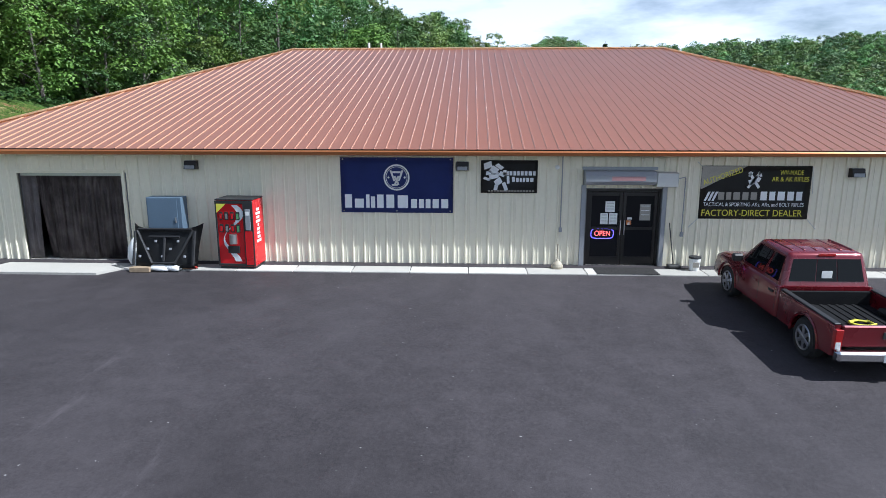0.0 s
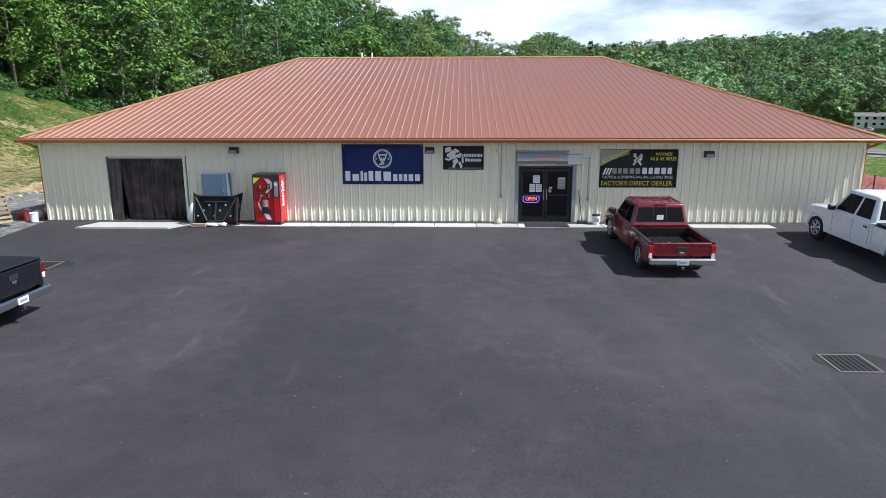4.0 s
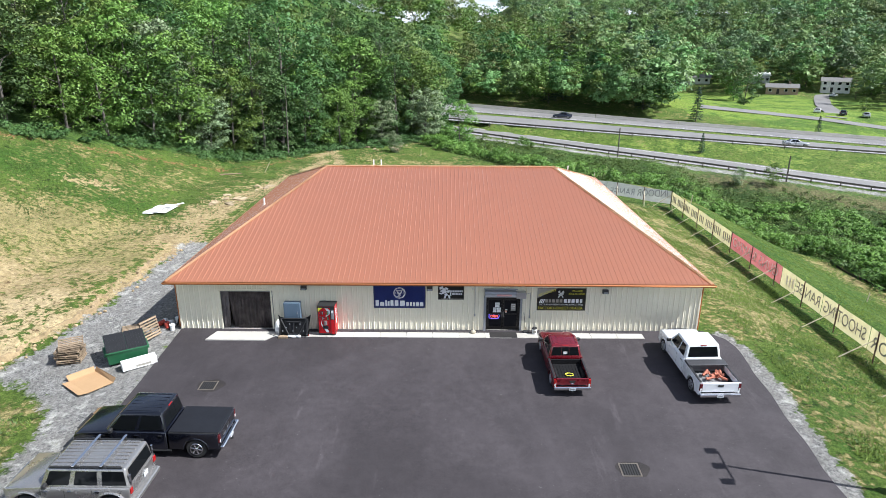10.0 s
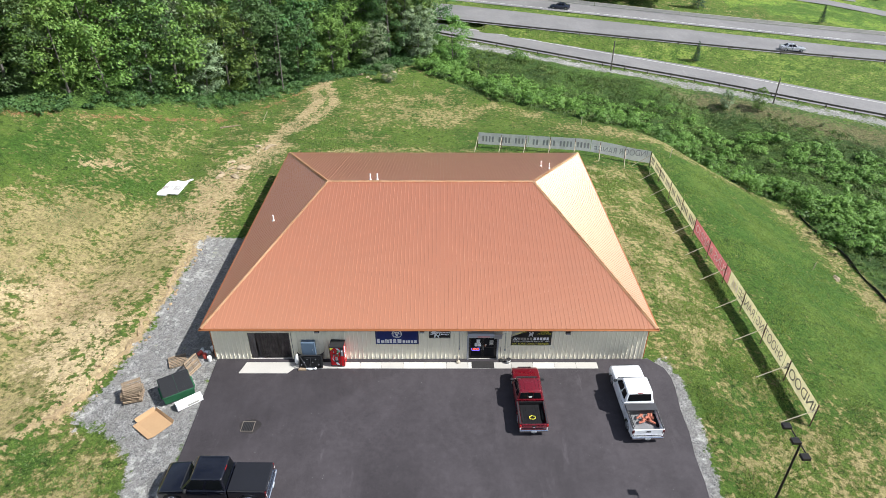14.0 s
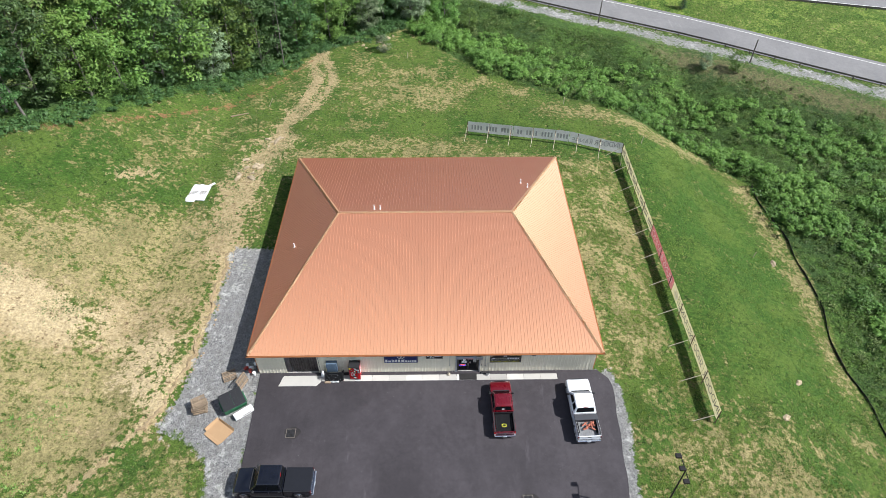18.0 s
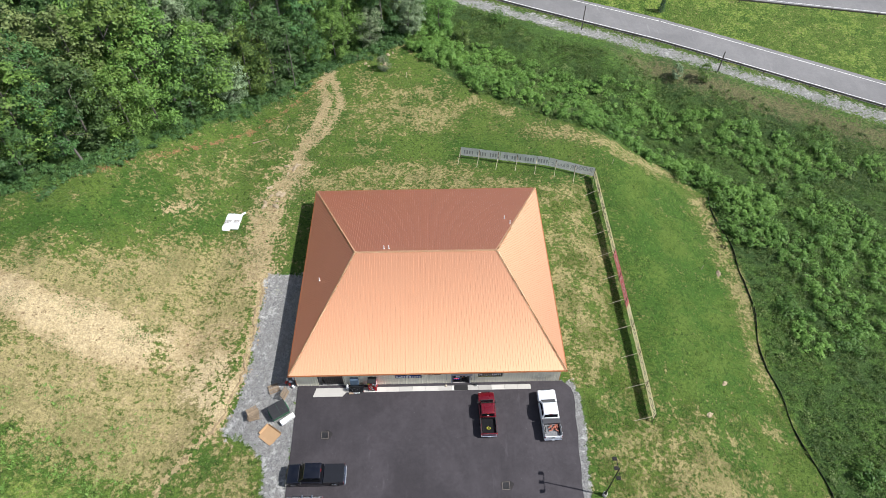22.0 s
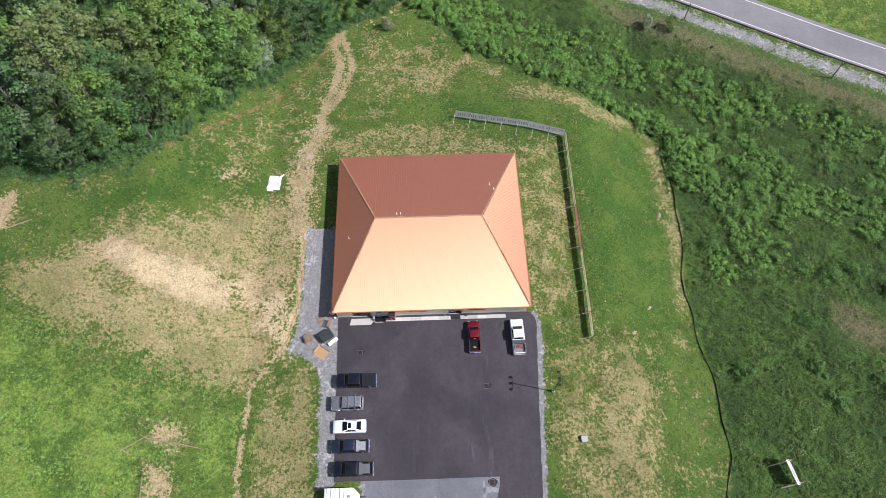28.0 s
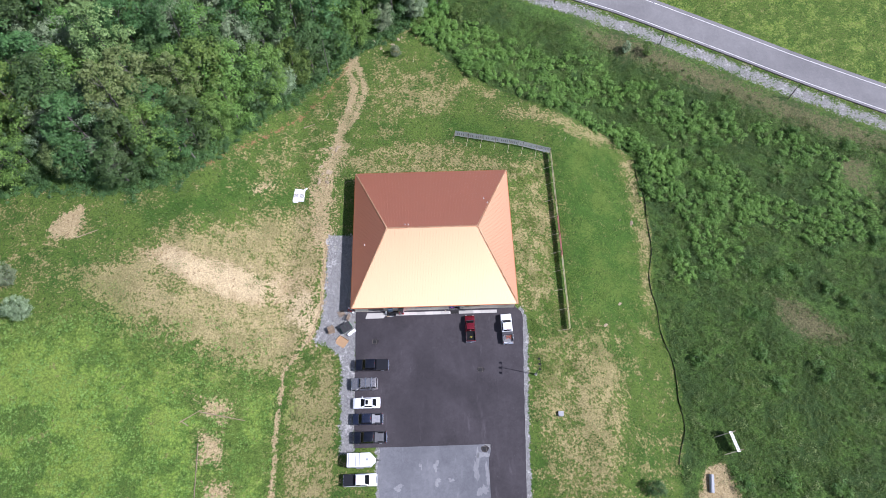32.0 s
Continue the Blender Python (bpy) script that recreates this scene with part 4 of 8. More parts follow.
PANELS = 33
for side, (ox, oy, turn, length) in enumerate(((X0, Y0, 0, X1 - X0), (X1, Y0, 90, Y1 - Y0), (X1, Y1, 180, X1 - X0), (X0, Y1, 270, Y1 - Y0))):
    count = PANELS if side in (0, 2) else 32
    pw = length / count
    shared = None
    for i in range(count):
        feet = [0.02, 0.02, 0.02]
        if side == 0:
            for c in range(3):
                mid = X0 + i * pw + (c + 0.5) * pw / 3
                for g0, g1, gt in (GAR, DOOR):
                    if g0 - 0.1 < mid < g1 + 0.1:
                        feet[c] = gt + 0.02
        m = pose(ox, oy, 0, 0, 0, turn) @ Matrix.Translation((i * pw, -0.004, 0))
        if max(feet) > 0.1 or shared is None:
            ob = part("siding_panel", siding_panel(pw, feet, 3.08), M_SIDING, building)
            ob.matrix_basis = m
            if max(feet) < 0.1:
                shared = ob
        else:
            share("siding_panel", shared, building, m)
for x, y in ((X0 - 0.03, Y0 - 0.06), (X1 - 0.06, Y0 - 0.06), (X0 - 0.03, Y1 - 0.03), (X1 - 0.06, Y1 - 0.03)):
    part("corner_trim", boxed(x, x + 0.09, y, y + 0.09, 0.0, 3.08, 0.008), M_SIDING, building)


def roof_face(corner, along, up, slope_len, length, cut0, cut1, n_panels):
    """A hipped roof face in ribbed sheets. cut0, cut1: how far the ends run in by the top."""
    pw = length / n_panels
    ribs = 3

    def reach(u):
        r = 1.0
        if cut0 > 0:
            r = min(r, u / cut0)
        if cut1 > 0:
            r = min(r, (length - u) / cut1)
        return max(0.0, r) * slope_len

    nrm = along.cross(up).normalized()
    for i in range(n_panels):
        bm = bmesh.new()
        u0, u1 = i * pw, (i + 1) * pw
        line = []
        for k in range(ribs):
            u = u0 + k * pw / ribs
            line += [(u, 0.01), (u + 0.007, 0.027), (u + 0.033, 0.027), (u + 0.04, 0.01)]
        line += [(u1, 0.01)] + [(c, 0.01) for c in (cut0, length - cut1) if u0 < c < u1]
        line = sorted(q for q in line)
        low = [bm.verts.new(corner + along * u + nrm * h) for u, h in line]
        high = [bm.verts.new(corner + along * u + up * max(0.002, reach(u)) + nrm * h) for u, h in line]
        for k in range(len(line) - 1):
            if line[k + 1][0] - line[k][0] > 1e-5:
                bm.faces.new((low[k], low[k + 1], high[k + 1], high[k]))
        part("roof_panel", bm, M_ROOF, roof)


roof = part("roof", boxed(EX0 + 0.06, EX1 - 0.06, EY0 + 0.06, EY1 - 0.06, EZ - 0.06, EZ - 0.03), M_TRIM, building, "copper-coloured ribbed steel hip roof")
eave = {"fl": Vector((EX0, EY0, EZ)), "fr": Vector((EX1, EY0, EZ)), "br": Vector((EX1, EY1, EZ)), "bl": Vector((EX0, EY1, EZ))}
R0, R1 = Vector((RX0, RY, RZ)), Vector((RX1, RY, RZ))
up_f = Vector((0, RY - EY0, RZ - EZ))
up_b = Vector((0, RY - EY1, RZ - EZ))
up_l = Vector((RX0 - EX0, 0, RZ - EZ))
up_r = Vector((RX1 - EX1, 0, RZ - EZ))
roof_face(eave["fl"], Vector((1, 0, 0)), up_f.normalized(), up_f.length, EX1 - EX0, RX0 - EX0, EX1 - RX1, 35)
roof_face(eave["br"], Vector((-1, 0, 0)), up_b.normalized(), up_b.length, EX1 - EX0, EX1 - RX1, RX0 - EX0, 35)
roof_face(eave["fr"], Vector((0, 1, 0)), up_r.normalized(), up_r.length, EY1 - EY0, RY - EY0, EY1 - RY, 33)
roof_face(eave["bl"], Vector((0, -1, 0)), up_l.normalized(), up_l.length, EY1 - EY0, EY1 - RY, RY - EY0, 33)


def ridge_cap(a, b, n1, n2):
    """A bent flashing over a hip or ridge."""
    bm = bmesh.new()
    d = (b - a).normalized()
    w = 0.17
    s1 = n1.cross(d).normalized()
    s2 = n2.cross(d).normalized()
    s1 = s1 if s1.z < 0 else -s1
    s2 = s2 if s2.z < 0 else -s2
    lift = Vector((0, 0, 0.055))
    rows = [[p + s1 * w + lift, p + lift + Vector((0, 0, 0.02)), p + s2 * w + lift] for p in (a, b)]
    vs = [[bm.verts.new(q) for q in r] for r in rows]
    for k in range(2):
        bm.faces.new((vs[0][k], vs[0][k + 1], vs[1][k + 1], vs[1][k]))
    bmesh.ops.solidify(bm, geom=bm.faces[:], thickness=0.012)
    part("ridge_cap", bm, M_CAP, roof)


NF, NB, NL, NR = (Vector((0, -(RZ - EZ), RY - EY0)).normalized(), Vector((0, RZ - EZ, EY1 - RY)).normalized(),
                  Vector((-(RZ - EZ), 0, RX0 - EX0)).normalized(), Vector((RZ - EZ, 0, EX1 - RX1)).normalized())
ridge_cap(R0, R1, NF, NB)
ridge_cap(eave["fl"], R0, NF, NL)
ridge_cap(eave["fr"], R1, NF, NR)
ridge_cap(eave["bl"], R0, NB, NL)
ridge_cap(eave["br"], R1, NB, NR)
# gutter, fascia, soffit, downpipes
for a, b in (("fl", "fr"), ("fr", "br"), ("br", "bl"), ("bl", "fl")):
    p, q = eave[a], eave[b]
    d = (q - p).normalized()
    o = Vector((d.y, -d.x, 0))
    bm = bmesh.new()
    prof = ((-0.05, -0.02), (0.1, -0.02), (0.13, -0.05), (0.11, -0.13), (0.02, -0.15), (-0.05, -0.15))
    e0, e1 = p - d * 0.1, q + d * 0.1
    va = [bm.verts.new(e0 + o * u + Vector((0, 0, v))) for u, v in prof]
    vb = [bm.verts.new(e1 + o * u + Vector((0, 0, v))) for u, v in prof]
    for k in range(6):
        bm.faces.new((va[k], va[(k + 1) % 6], vb[(k + 1) % 6], vb[k]))
    bm.faces.new(va[::-1])
    bm.faces.new(vb)
    bmesh.ops.recalc_face_normals(bm, faces=bm.faces)
    part("gutter", bm, M_TRIM, roof, "copper-coloured gutter")
soffit = bmesh.new()
for s in ((EX0 + 0.05, EX1 - 0.05, EY0 + 0.05, Y0 - 0.05), (EX0 + 0.05, EX1 - 0.05, Y1 + 0.05, EY1 - 0.05), (EX0 + 0.05, X0 - 0.05, Y0 - 0.05, Y1 + 0.05), (X1 + 0.05, EX1 - 0.05, Y0 - 0.05, Y1 + 0.05)):
    box(soffit, *s, EZ - 0.1, EZ - 0.08)
part("soffit", soffit, M_SIDING, roof)
for x in (X0 - 0.16, X1 + 0.16):
    bm = bmesh.new()
    sx = -1 if x < 0 else 1
    tube(bm, (x + sx * 0.22, EY0 + 0.1, EZ - 0.14), (x - sx * 0.02, Y0 + 0.12, EZ - 0.38), 0.045, n=6)
    tube(bm, (x - sx * 0.02, Y0 + 0.12, EZ - 0.36), (x - sx * 0.02, Y0 + 0.12, 0.08), 0.045, n=6)
    part("downpipe", bm, M_TRIM, building, "copper-coloured downpipe")


def roof_z(x, y):
    zs = [EZ + (RZ - EZ) * (y - EY0) / (RY - EY0), EZ + (RZ - EZ) * (EY1 - y) / (EY1 - RY), EZ + (RZ - EZ) * (x - EX0) / (RX0 - EX0), EZ + (RZ - EZ) * (EX1 - x) / (EX1 - RX1)]
    return min(zs)


VENTS = [(-5.3, 15.0), (-4.7, 15.0), (10.4, 21.4), (11.0, 20.2), (-13.3, 12.0)]
for x, y in VENTS:
    z = roof_z(x, y)
    bm = bmesh.new()
    tube(bm, (x, y, z - 0.1), (x, y, z + 0.55), 0.055, n=10)
    lathe(bm, ((0.14, -0.02), (0.1, 0.05), (0.065, 0.12)), 10, (x, y, z))
    part("vent_pipe", bm, M_WHITE, roof, "white plastic vent pipe")


# ---- trees, woods and brush ----
def leaf_cards(rng, centres, radii, per, size, squash=0.7, up=0.6, stray=0.4):
    """Pointed leaf sprays over the upper shells of the given clumps. Returns vertices and faces."""
    k = len(centres) * per
    d = rng.normal(size=(k, 3))
    d /= np.linalg.norm(d, axis=1)[:, None]
    d[:, 2] = np.where(d[:, 2] < -0.25, -d[:, 2], d[:, 2])
    r = np.repeat(radii, per) * rng.uniform(0.6, 1.1, k)
    c = np.repeat(centres, per, axis=0) + d * r[:, None] * np.array([1, 1, squash])
    nrm = d + rng.normal(0, stray, (k, 3)) + np.array([0, 0, up])
    nrm /= np.linalg.norm(nrm, axis=1)[:, None]
    t = np.cross(nrm, rng.normal(size=(k, 3)))
    t /= np.linalg.norm(t, axis=1)[:, None] + 1e-9
    b = np.cross(nrm, t)
    s = size * rng.uniform(0.6, 1.4, k)[:, None]
    w = s * rng.uniform(0.4, 0.7, k)[:, None]
    v = np.stack([c - t * s * 0.6 - b * w, c - t * s * 0.6 + b * w, c + t * s - nrm * s * 0.25], 1).reshape(-1, 3)
    return v, np.arange(k * 3).reshape(-1, 3)


def limb(bm, a, b, r0, r1, bend, rng):
    """A bent, tapering limb in three lengths."""
    a, b = Vector(a), Vector(b)
    off = Vector(rng.normal(0, bend, 3).tolist())
    last, lr = a, r0
    for k in (1, 2, 3):
        p = a.lerp(b, k / 3) + off * math.sin(math.pi * k / 3)
        r = r0 + (r1 - r0) * k / 3
        tube(bm, last, p, lr, r, 6, caps=k == 3)
        last, lr = p, r


def mesh_from(name, v, f, material):
    me = bpy.data.meshes.new(name)
    k, n = f.shape
    me.vertices.add(len(v))
    me.vertices.foreach_set("co", np.ascontiguousarray(v, np.float32).ravel())
    me.loops.add(k * n)
    me.loops.foreach_set("vertex_index", np.ascontiguousarray(f, np.int32).ravel())
    me.polygons.add(k)
    me.polygons.foreach_set("loop_start", np.arange(0, k * n, n, dtype=np.int32))
    me.update(calc_edges=True)
    me.materials.append(material)
    return me


def broad_tree(seed, tall, wide, bare, leaf, per=76, clumps=76, size=0.25):
    """Trunk with limbs, and a crown of leaf sprays in layered clumps round their ends."""
    rng = np.random.default_rng(seed)
    t = new("tree")
    bm = bmesh.new()
    lean = rng.normal(0, 0.04, 2)
    top = Vector((lean[0] * tall, lean[1] * tall, tall * 0.86))
    limb(bm, (0, 0, -0.6), top, 0.014 * tall + 0.03, 0.04, 0.25, rng)
    cs, rs = [], []
    lobes = rng.uniform(0, 6.28, 3)
    for i in range(clumps):
        h = bare + (0.98 - bare) * ((i + rng.uniform(0, 1)) / clumps) ** 1.05
        prof = math.sin(math.pi * min(1, max(0.08, (h - bare * 0.7) / (1.06 - bare * 0.7))) ** 0.85) ** 0.8
        a = rng.uniform(0, 2 * math.pi)
        lobe = 1 + 0.16 * math.sin(2 * a + lobes[0]) + 0.1 * math.sin(5 * a + lobes[1]) + 0.1 * math.sin(h * 11 + lobes[2])
        r = wide * prof * lobe * rng.uniform(0.3, 1.0) ** 0.45
        c = Vector((r * math.cos(a) + lean[0] * tall * h, r * math.sin(a) + lean[1] * tall * h, tall * h))
        cs.append(c)
        rs.append(wide * rng.uniform(0.17, 0.34) * (0.75 + 0.35 * prof))
        if i % 7 == 0:
            limb(bm, (lean[0] * tall * h * 0.7, lean[1] * tall * h * 0.7, tall * max(bare * 0.6, h - 0.16)), c, 0.05 + 0.02 * prof, 0.015, 0.15, rng)
    part("trunk", bm, M_BARK, t)
    v, f = leaf_cards(rng, np.array(cs), np.array(rs), per, size)
    crown = new("crown", mesh_from("crown", v, f, leaf))
    crown.parent = t
    return t


def conifer(seed, tall, wide, leaf, size=0.26):
    rng = np.random.default_rng(seed)
    t = new("tree")
    part("trunk", tubed((0, 0, -0.5), (0, 0, tall * 0.97), 0.016 * tall, 0.02, 7), M_BARK, t)
    cs, rs = [], []
    for tier in range(13):
        h = 0.1 + 0.88 * tier / 13
        reach = wide * (1 - h) ** 0.85
        for k in range(7):
            a = 2 * math.pi * (k + rng.uniform(0, 0.8)) / 7
            for q in (0.45, 0.85):
                cs.append((reach * q * math.cos(a), reach * q * math.sin(a), tall * h - reach * q * 0.25 + rng.normal(0, 0.2)))
                rs.append(0.2 + reach * 0.2)
    v, f = leaf_cards(rng, np.array(cs), np.array(rs), 18, size, 0.4, 0.5)
    crown = new("crown", mesh_from("crown", v, f, leaf))
    crown.parent = t
    return t


KINDS = [broad_tree(11, 17, 5.4, 0.03, M_LEAF[0]), broad_tree(12, 15, 5.6, 0.02, M_LEAF[1]), broad_tree(13, 19, 5.0, 0.08, M_LEAF[6]),
         broad_tree(14, 13, 5.0, 0.0, M_LEAF[2]), broad_tree(15, 16, 6.0, 0.03, M_LEAF[1]), broad_tree(16, 20, 5.6, 0.06, M_LEAF[0])]
NAMES = ["tall dark green broadleaf tree at the edge of the woods", "full fresh green broadleaf tree at the edge of the woods",
         "tall slender broadleaf tree with bare lower trunk in the woods", "silvery green broadleaf tree at the edge of the woods",
         "wide fresh green broadleaf tree in the woods", "tall dark broadleaf tree deep in the woods"]
PINE = conifer(31, 16, 3.4, M_LEAF[5])
rng = np.random.default_rng(77)


def edge_y(line, x):
    return float(np.interp(x, [p[0] for p in line], [p[1] for p in line]))


placed = []
used = set()


def plant(kind, x, y, scale, group="trees of the woods", label=""):
    m = Matrix.Translation((x, y, ground_z(x, y) - 0.05)) @ Matrix.Rotation(rng.uniform(0, 6.28), 4, "Z") @ Matrix.Diagonal((scale, scale, scale * rng.uniform(0.9, 1.1), 1))
    base = kind if not isinstance(kind, int) else KINDS[kind]
    text = label or (NAMES[kind] if isinstance(kind, int) else "dark green conifer")
    if base.name not in used:
        used.add(base.name)
        base.matrix_basis = m
        ob = base
    else:
        ob = copy_thing(base, m)
        for c in ob.children:
            c.name = c.name.split(".")[0]
        # the copied pose carries its own scale
        ob.matrix_basis = m
    tagged(ob, text, "tree", group)
    placed.append((x, y))
    return ob


def free(x, y, gap):
    return all((x - a) ** 2 + (y - b) ** 2 > gap * gap for a, b in placed)


# front rows of the woods, tree by tree
tries = 0
count = 0
while count < 152 and tries < 6000:
    tries += 1
    x = rng.uniform(-98, -3)
    back = rng.uniform(0, 1) ** 1.3 * 46
    y = edge_y(WOODS_EDGE, x) + 2.6 + back
    if not free(x, y, 3.6 if back < 10 else 4.6):
        continue
    k = int(rng.choice([0, 0, 1, 2, 3, 3, 4, 5]))
    s = rng.uniform(0.75, 1.1) * (0.72 if back < 4 else 1.0)
    plant(k, x, y, s)
    count += 1
for x, y, sc in ((52, 92.5, 0.26), (96, 128.5, 0.3), (66, 174, 1.4), (43, 195, 1.35), (60, 182, 1.2), (49, 187, 1.2), (71, 171, 1.0), (68, 138, 0.62), (57, 150, 1.0), (61, 157, 0.95), (36, 162, 1.0), (31, 158, 0.8)):
    plant(PINE, x, y, sc, "conifers by the road", "dark conifer beside the highway")
for k, x, y, s in ((4, 130, 262, 0.9), (1, 134, 276, 0.8), (4, 136, 252, 0.8), (0, 124, 240, 1.0), (5, 152, 252, 0.9), (4, 160, 256, 0.9), (1, 138, 176, 0.3), (2, 160, 216, 0.5), (4, 112, 215, 0.7), (0, 98, 176, 0.75), (0, 126, 250, 0.8), (1, 172, 226, 0.8), (4, 156, 246, 1.0)):
    plant(k, x, y, s, "trees among the houses", "broadleaf tree among the houses across the highway")
# single trees in the open beside the road
for k, x, y, s in ((1, 3, 81, 0.6), (3, -3, 77, 0.5), (0, -1, 88, 0.8), (2, -6, 84, 0.9), (4, -5, 96, 0.9), (1, 7.5, 80, 0.26), (3, 49.5, 69.5, 0.24), (1, 54.7, 68.5, 0.25)):
    plant(k, x, y, s, label="broadleaf tree beside the slip road")
for k, x, y, s in ((3, -76, 4, 0.5), (1, -82, 11, 0.6), (3, -72, -2, 0.42), (2, -90, 2, 0.7), (1, -88, -8, 0.55), (0, -96, 14, 0.8)):
    plant(k, x, y, s, label="broadleaf tree on the grassy slope")


plant(3, -7.6, 64.5, 0.24, label="small silvery bush at the head of the track")
plant(0, 37.8, -33.5, 0.27, label="dense dark green shrub at the foot of the lawn")
slim = part("bare_trunk", tubed((-23.1, 58.9, -0.4), (-23.0, 59.6, 10.2), 0.11, 0.05, n=8), M_BARK)
tagged(slim, "slender bare tree trunk at the edge of the woods", "tree trunk")
snag = new("tree")
snag_rng = np.random.default_rng(61)
bm = bmesh.new()
snag_top = Vector((-5.5, 6.5, 11.5))
limb(bm, (0, 0, -0.5), snag_top, 0.17, 0.04, 0.3, snag_rng)
ends = []
for k in range(16):
    u = 0.25 + 0.72 * k / 16
    foot = snag_top * u
    tip = foot + Vector((snag_rng.normal(0, 1.3), snag_rng.normal(0, 1.3), snag_rng.uniform(0.2, 1.4)))
    limb(bm, foot, tip, 0.05, 0.015, 0.12, snag_rng)
    ends.append(tip)
part("trunk", bm, M_BARK, snag)
v, f = leaf_cards(snag_rng, np.array(ends), np.full(len(ends), 0.5), 34, 0.16)
crown = new("crown", mesh_from("crown", v, f, M_LEAF[6]))
crown.parent = snag
snag.matrix_basis = Matrix.Translation((-47.0, 30.5, ground_z(-47.0, 30.5)))
tagged(snag, "thin half-bare tree leaning back into the woods", "tree", "trees of the woods")


# the woods behind and the far hills: crowns too many to count
def far_woods(name, label, spots, size, per, clumps, leaf):
    vs, fs, tones, base = [], [], [], 0
    r2 = np.random.default_rng(len(spots))
    for x, y, tall, wide in spots:
        z = ground_z(x, y)
        hs = r2.uniform(0.36, 1.0, clumps) ** 0.8
        prof = np.sin(np.pi * np.clip(hs * 0.92, 0.05, 1)) ** 0.6
        a = r2.uniform(0, 6.28, clumps)
        rr = wide * prof * r2.uniform(0.3, 0.95, clumps)
        c = np.stack([x + rr * np.cos(a), y + rr * np.sin(a), z + tall * hs], 1)
        v, f = leaf_cards(r2, c, wide * r2.uniform(0.2, 0.42, clumps), per, size * wide / 4.5)
        vs.append(v)
        fs.append(f + base)
        tones.append(np.full(len(f), r2.uniform(-0.45, 0.5)))
        base += len(v)
    me = mesh_from(name, np.concatenate(vs), np.concatenate(fs), leaf)
    # each tree of the wood has its own shade of green
    me.attributes.new("tone", "FLOAT", "FACE").data.foreach_set("value", np.concatenate(tones).astype(np.float32))
    return tagged(new(name, me), label, "woods", kind="stuff")


def scatter(n, test, box_, gap, tall, wide, seed):
    r2 = np.random.default_rng(seed)
    out, cells = [], set()
    for _ in range(n * 12):
        x, y = r2.uniform(box_[0], box_[1]), r2.uniform(box_[2], box_[3])
        cell = (int(x / gap), int(y / gap))
        if cell in cells or not test(x, y):
            continue
        cells.add(cell)
        out.append((x, y, r2.uniform(*tall), r2.uniform(*wide)))
        if len(out) >= n:
            break
    return out


HOMES = ((121, 279, 8), (163, 236, 10), (143, 240, 10), (146, 268, 8), (34, 202, 5), (68, 462, 9))


def yard(x, y):
    """True before and round a house, on the side towards the highway."""
    for hx, hy, half in HOMES:
        away = math.hypot(hx, hy + 33)
        ux, uy = hx / away, (hy + 33) / away
        along = (hx - x) * ux + (hy - y) * uy
        if -7 < along < (62 if hx > 100 else 28) and abs((x - hx) * uy - (y - hy) * ux) < half:
            return True
    return 0.088 * (y + 33) < x < 0.116 * (y + 33) and 255 < y < 400


def behind(x, y):
    f = 0.61 * x + 0.79 * y
    if x < 2:
        return y > (edge_y(WOODS_EDGE, x) + 40 if x < -3 else 100) and (x < -24 or y > float(highway_y(x, 3)) + 8)
    return y > float(highway_y(x, 3)) + 14 and not yard(x, y)


near_spots = scatter(640, behind, (-190, 48, 60, 330), 6.5, (13, 20), (3.8, 5.6), 5)
for i, leaf in enumerate((M_LEAF[0], M_LEAF[1], M_LEAF[6], M_LEAF[1])):
    far_woods("hillside_woods", "dense mixed green woods on the hillside behind", near_spots[i::4], 0.42, 20, 28, leaf)

def far_test(x, y):
    f = 0.61 * x + 0.79 * y
    if y < float(highway_y(x, 3)) + 12 or math.hypot(x, y) > 545 or x < 46 or x > 0.82 * (y + 33) or yard(x, y):
        return False
    clearing = x > 0.36 * (y + 34) and f < 268 and x < 230
    if clearing and f > 235 and (int(x * 7 + y * 3) % 4 == 0):
        clearing = False
    return not clearing


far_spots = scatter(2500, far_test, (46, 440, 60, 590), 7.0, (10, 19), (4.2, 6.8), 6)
# leaf colours 3 and 4 already hold the haze over the hill
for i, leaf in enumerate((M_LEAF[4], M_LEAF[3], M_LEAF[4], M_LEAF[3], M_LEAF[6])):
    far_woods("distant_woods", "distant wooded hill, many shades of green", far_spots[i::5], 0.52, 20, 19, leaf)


roadside = scatter(130, lambda x, y: 5 < y - float(highway_y(x, 3)) < 34 and x < 0.34 * (y + 34) and not yard(x, y), (-14, 75, 100, 190), 4.2, (8, 14), (3.0, 4.6), 8)
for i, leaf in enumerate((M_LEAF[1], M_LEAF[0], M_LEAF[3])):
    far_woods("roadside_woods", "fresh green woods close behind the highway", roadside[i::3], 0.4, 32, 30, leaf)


# rank brush on the right-hand bank and below the slip road
def brush(name, label, n, area, gap, tall, leaf, size, seed, per=22, clumps=5, reach=(-6, 92, -62, 90), spread=(0.6, 1.5)):
    r2 = np.random.default_rng(seed)
    spots = np.array(scatter(n, area, reach, gap, tall, spread, seed))
    x, y, h, w = [np.repeat(spots[:, i], clumps) for i in range(4)]
    k = len(x)
    c = np.stack([x + r2.normal(0, 0.6, k) * w, y + r2.normal(0, 0.6, k) * w, height(x, y) + h * r2.uniform(0.1, 0.85, k)], 1)
    v, f = leaf_cards(r2, c, w * r2.uniform(0.35, 0.75, k), per, size, 0.7, 0.6)
    ob = new(name, mesh_from(name, v, f, leaf))
    return tagged(ob, label, "brush", kind="stuff")


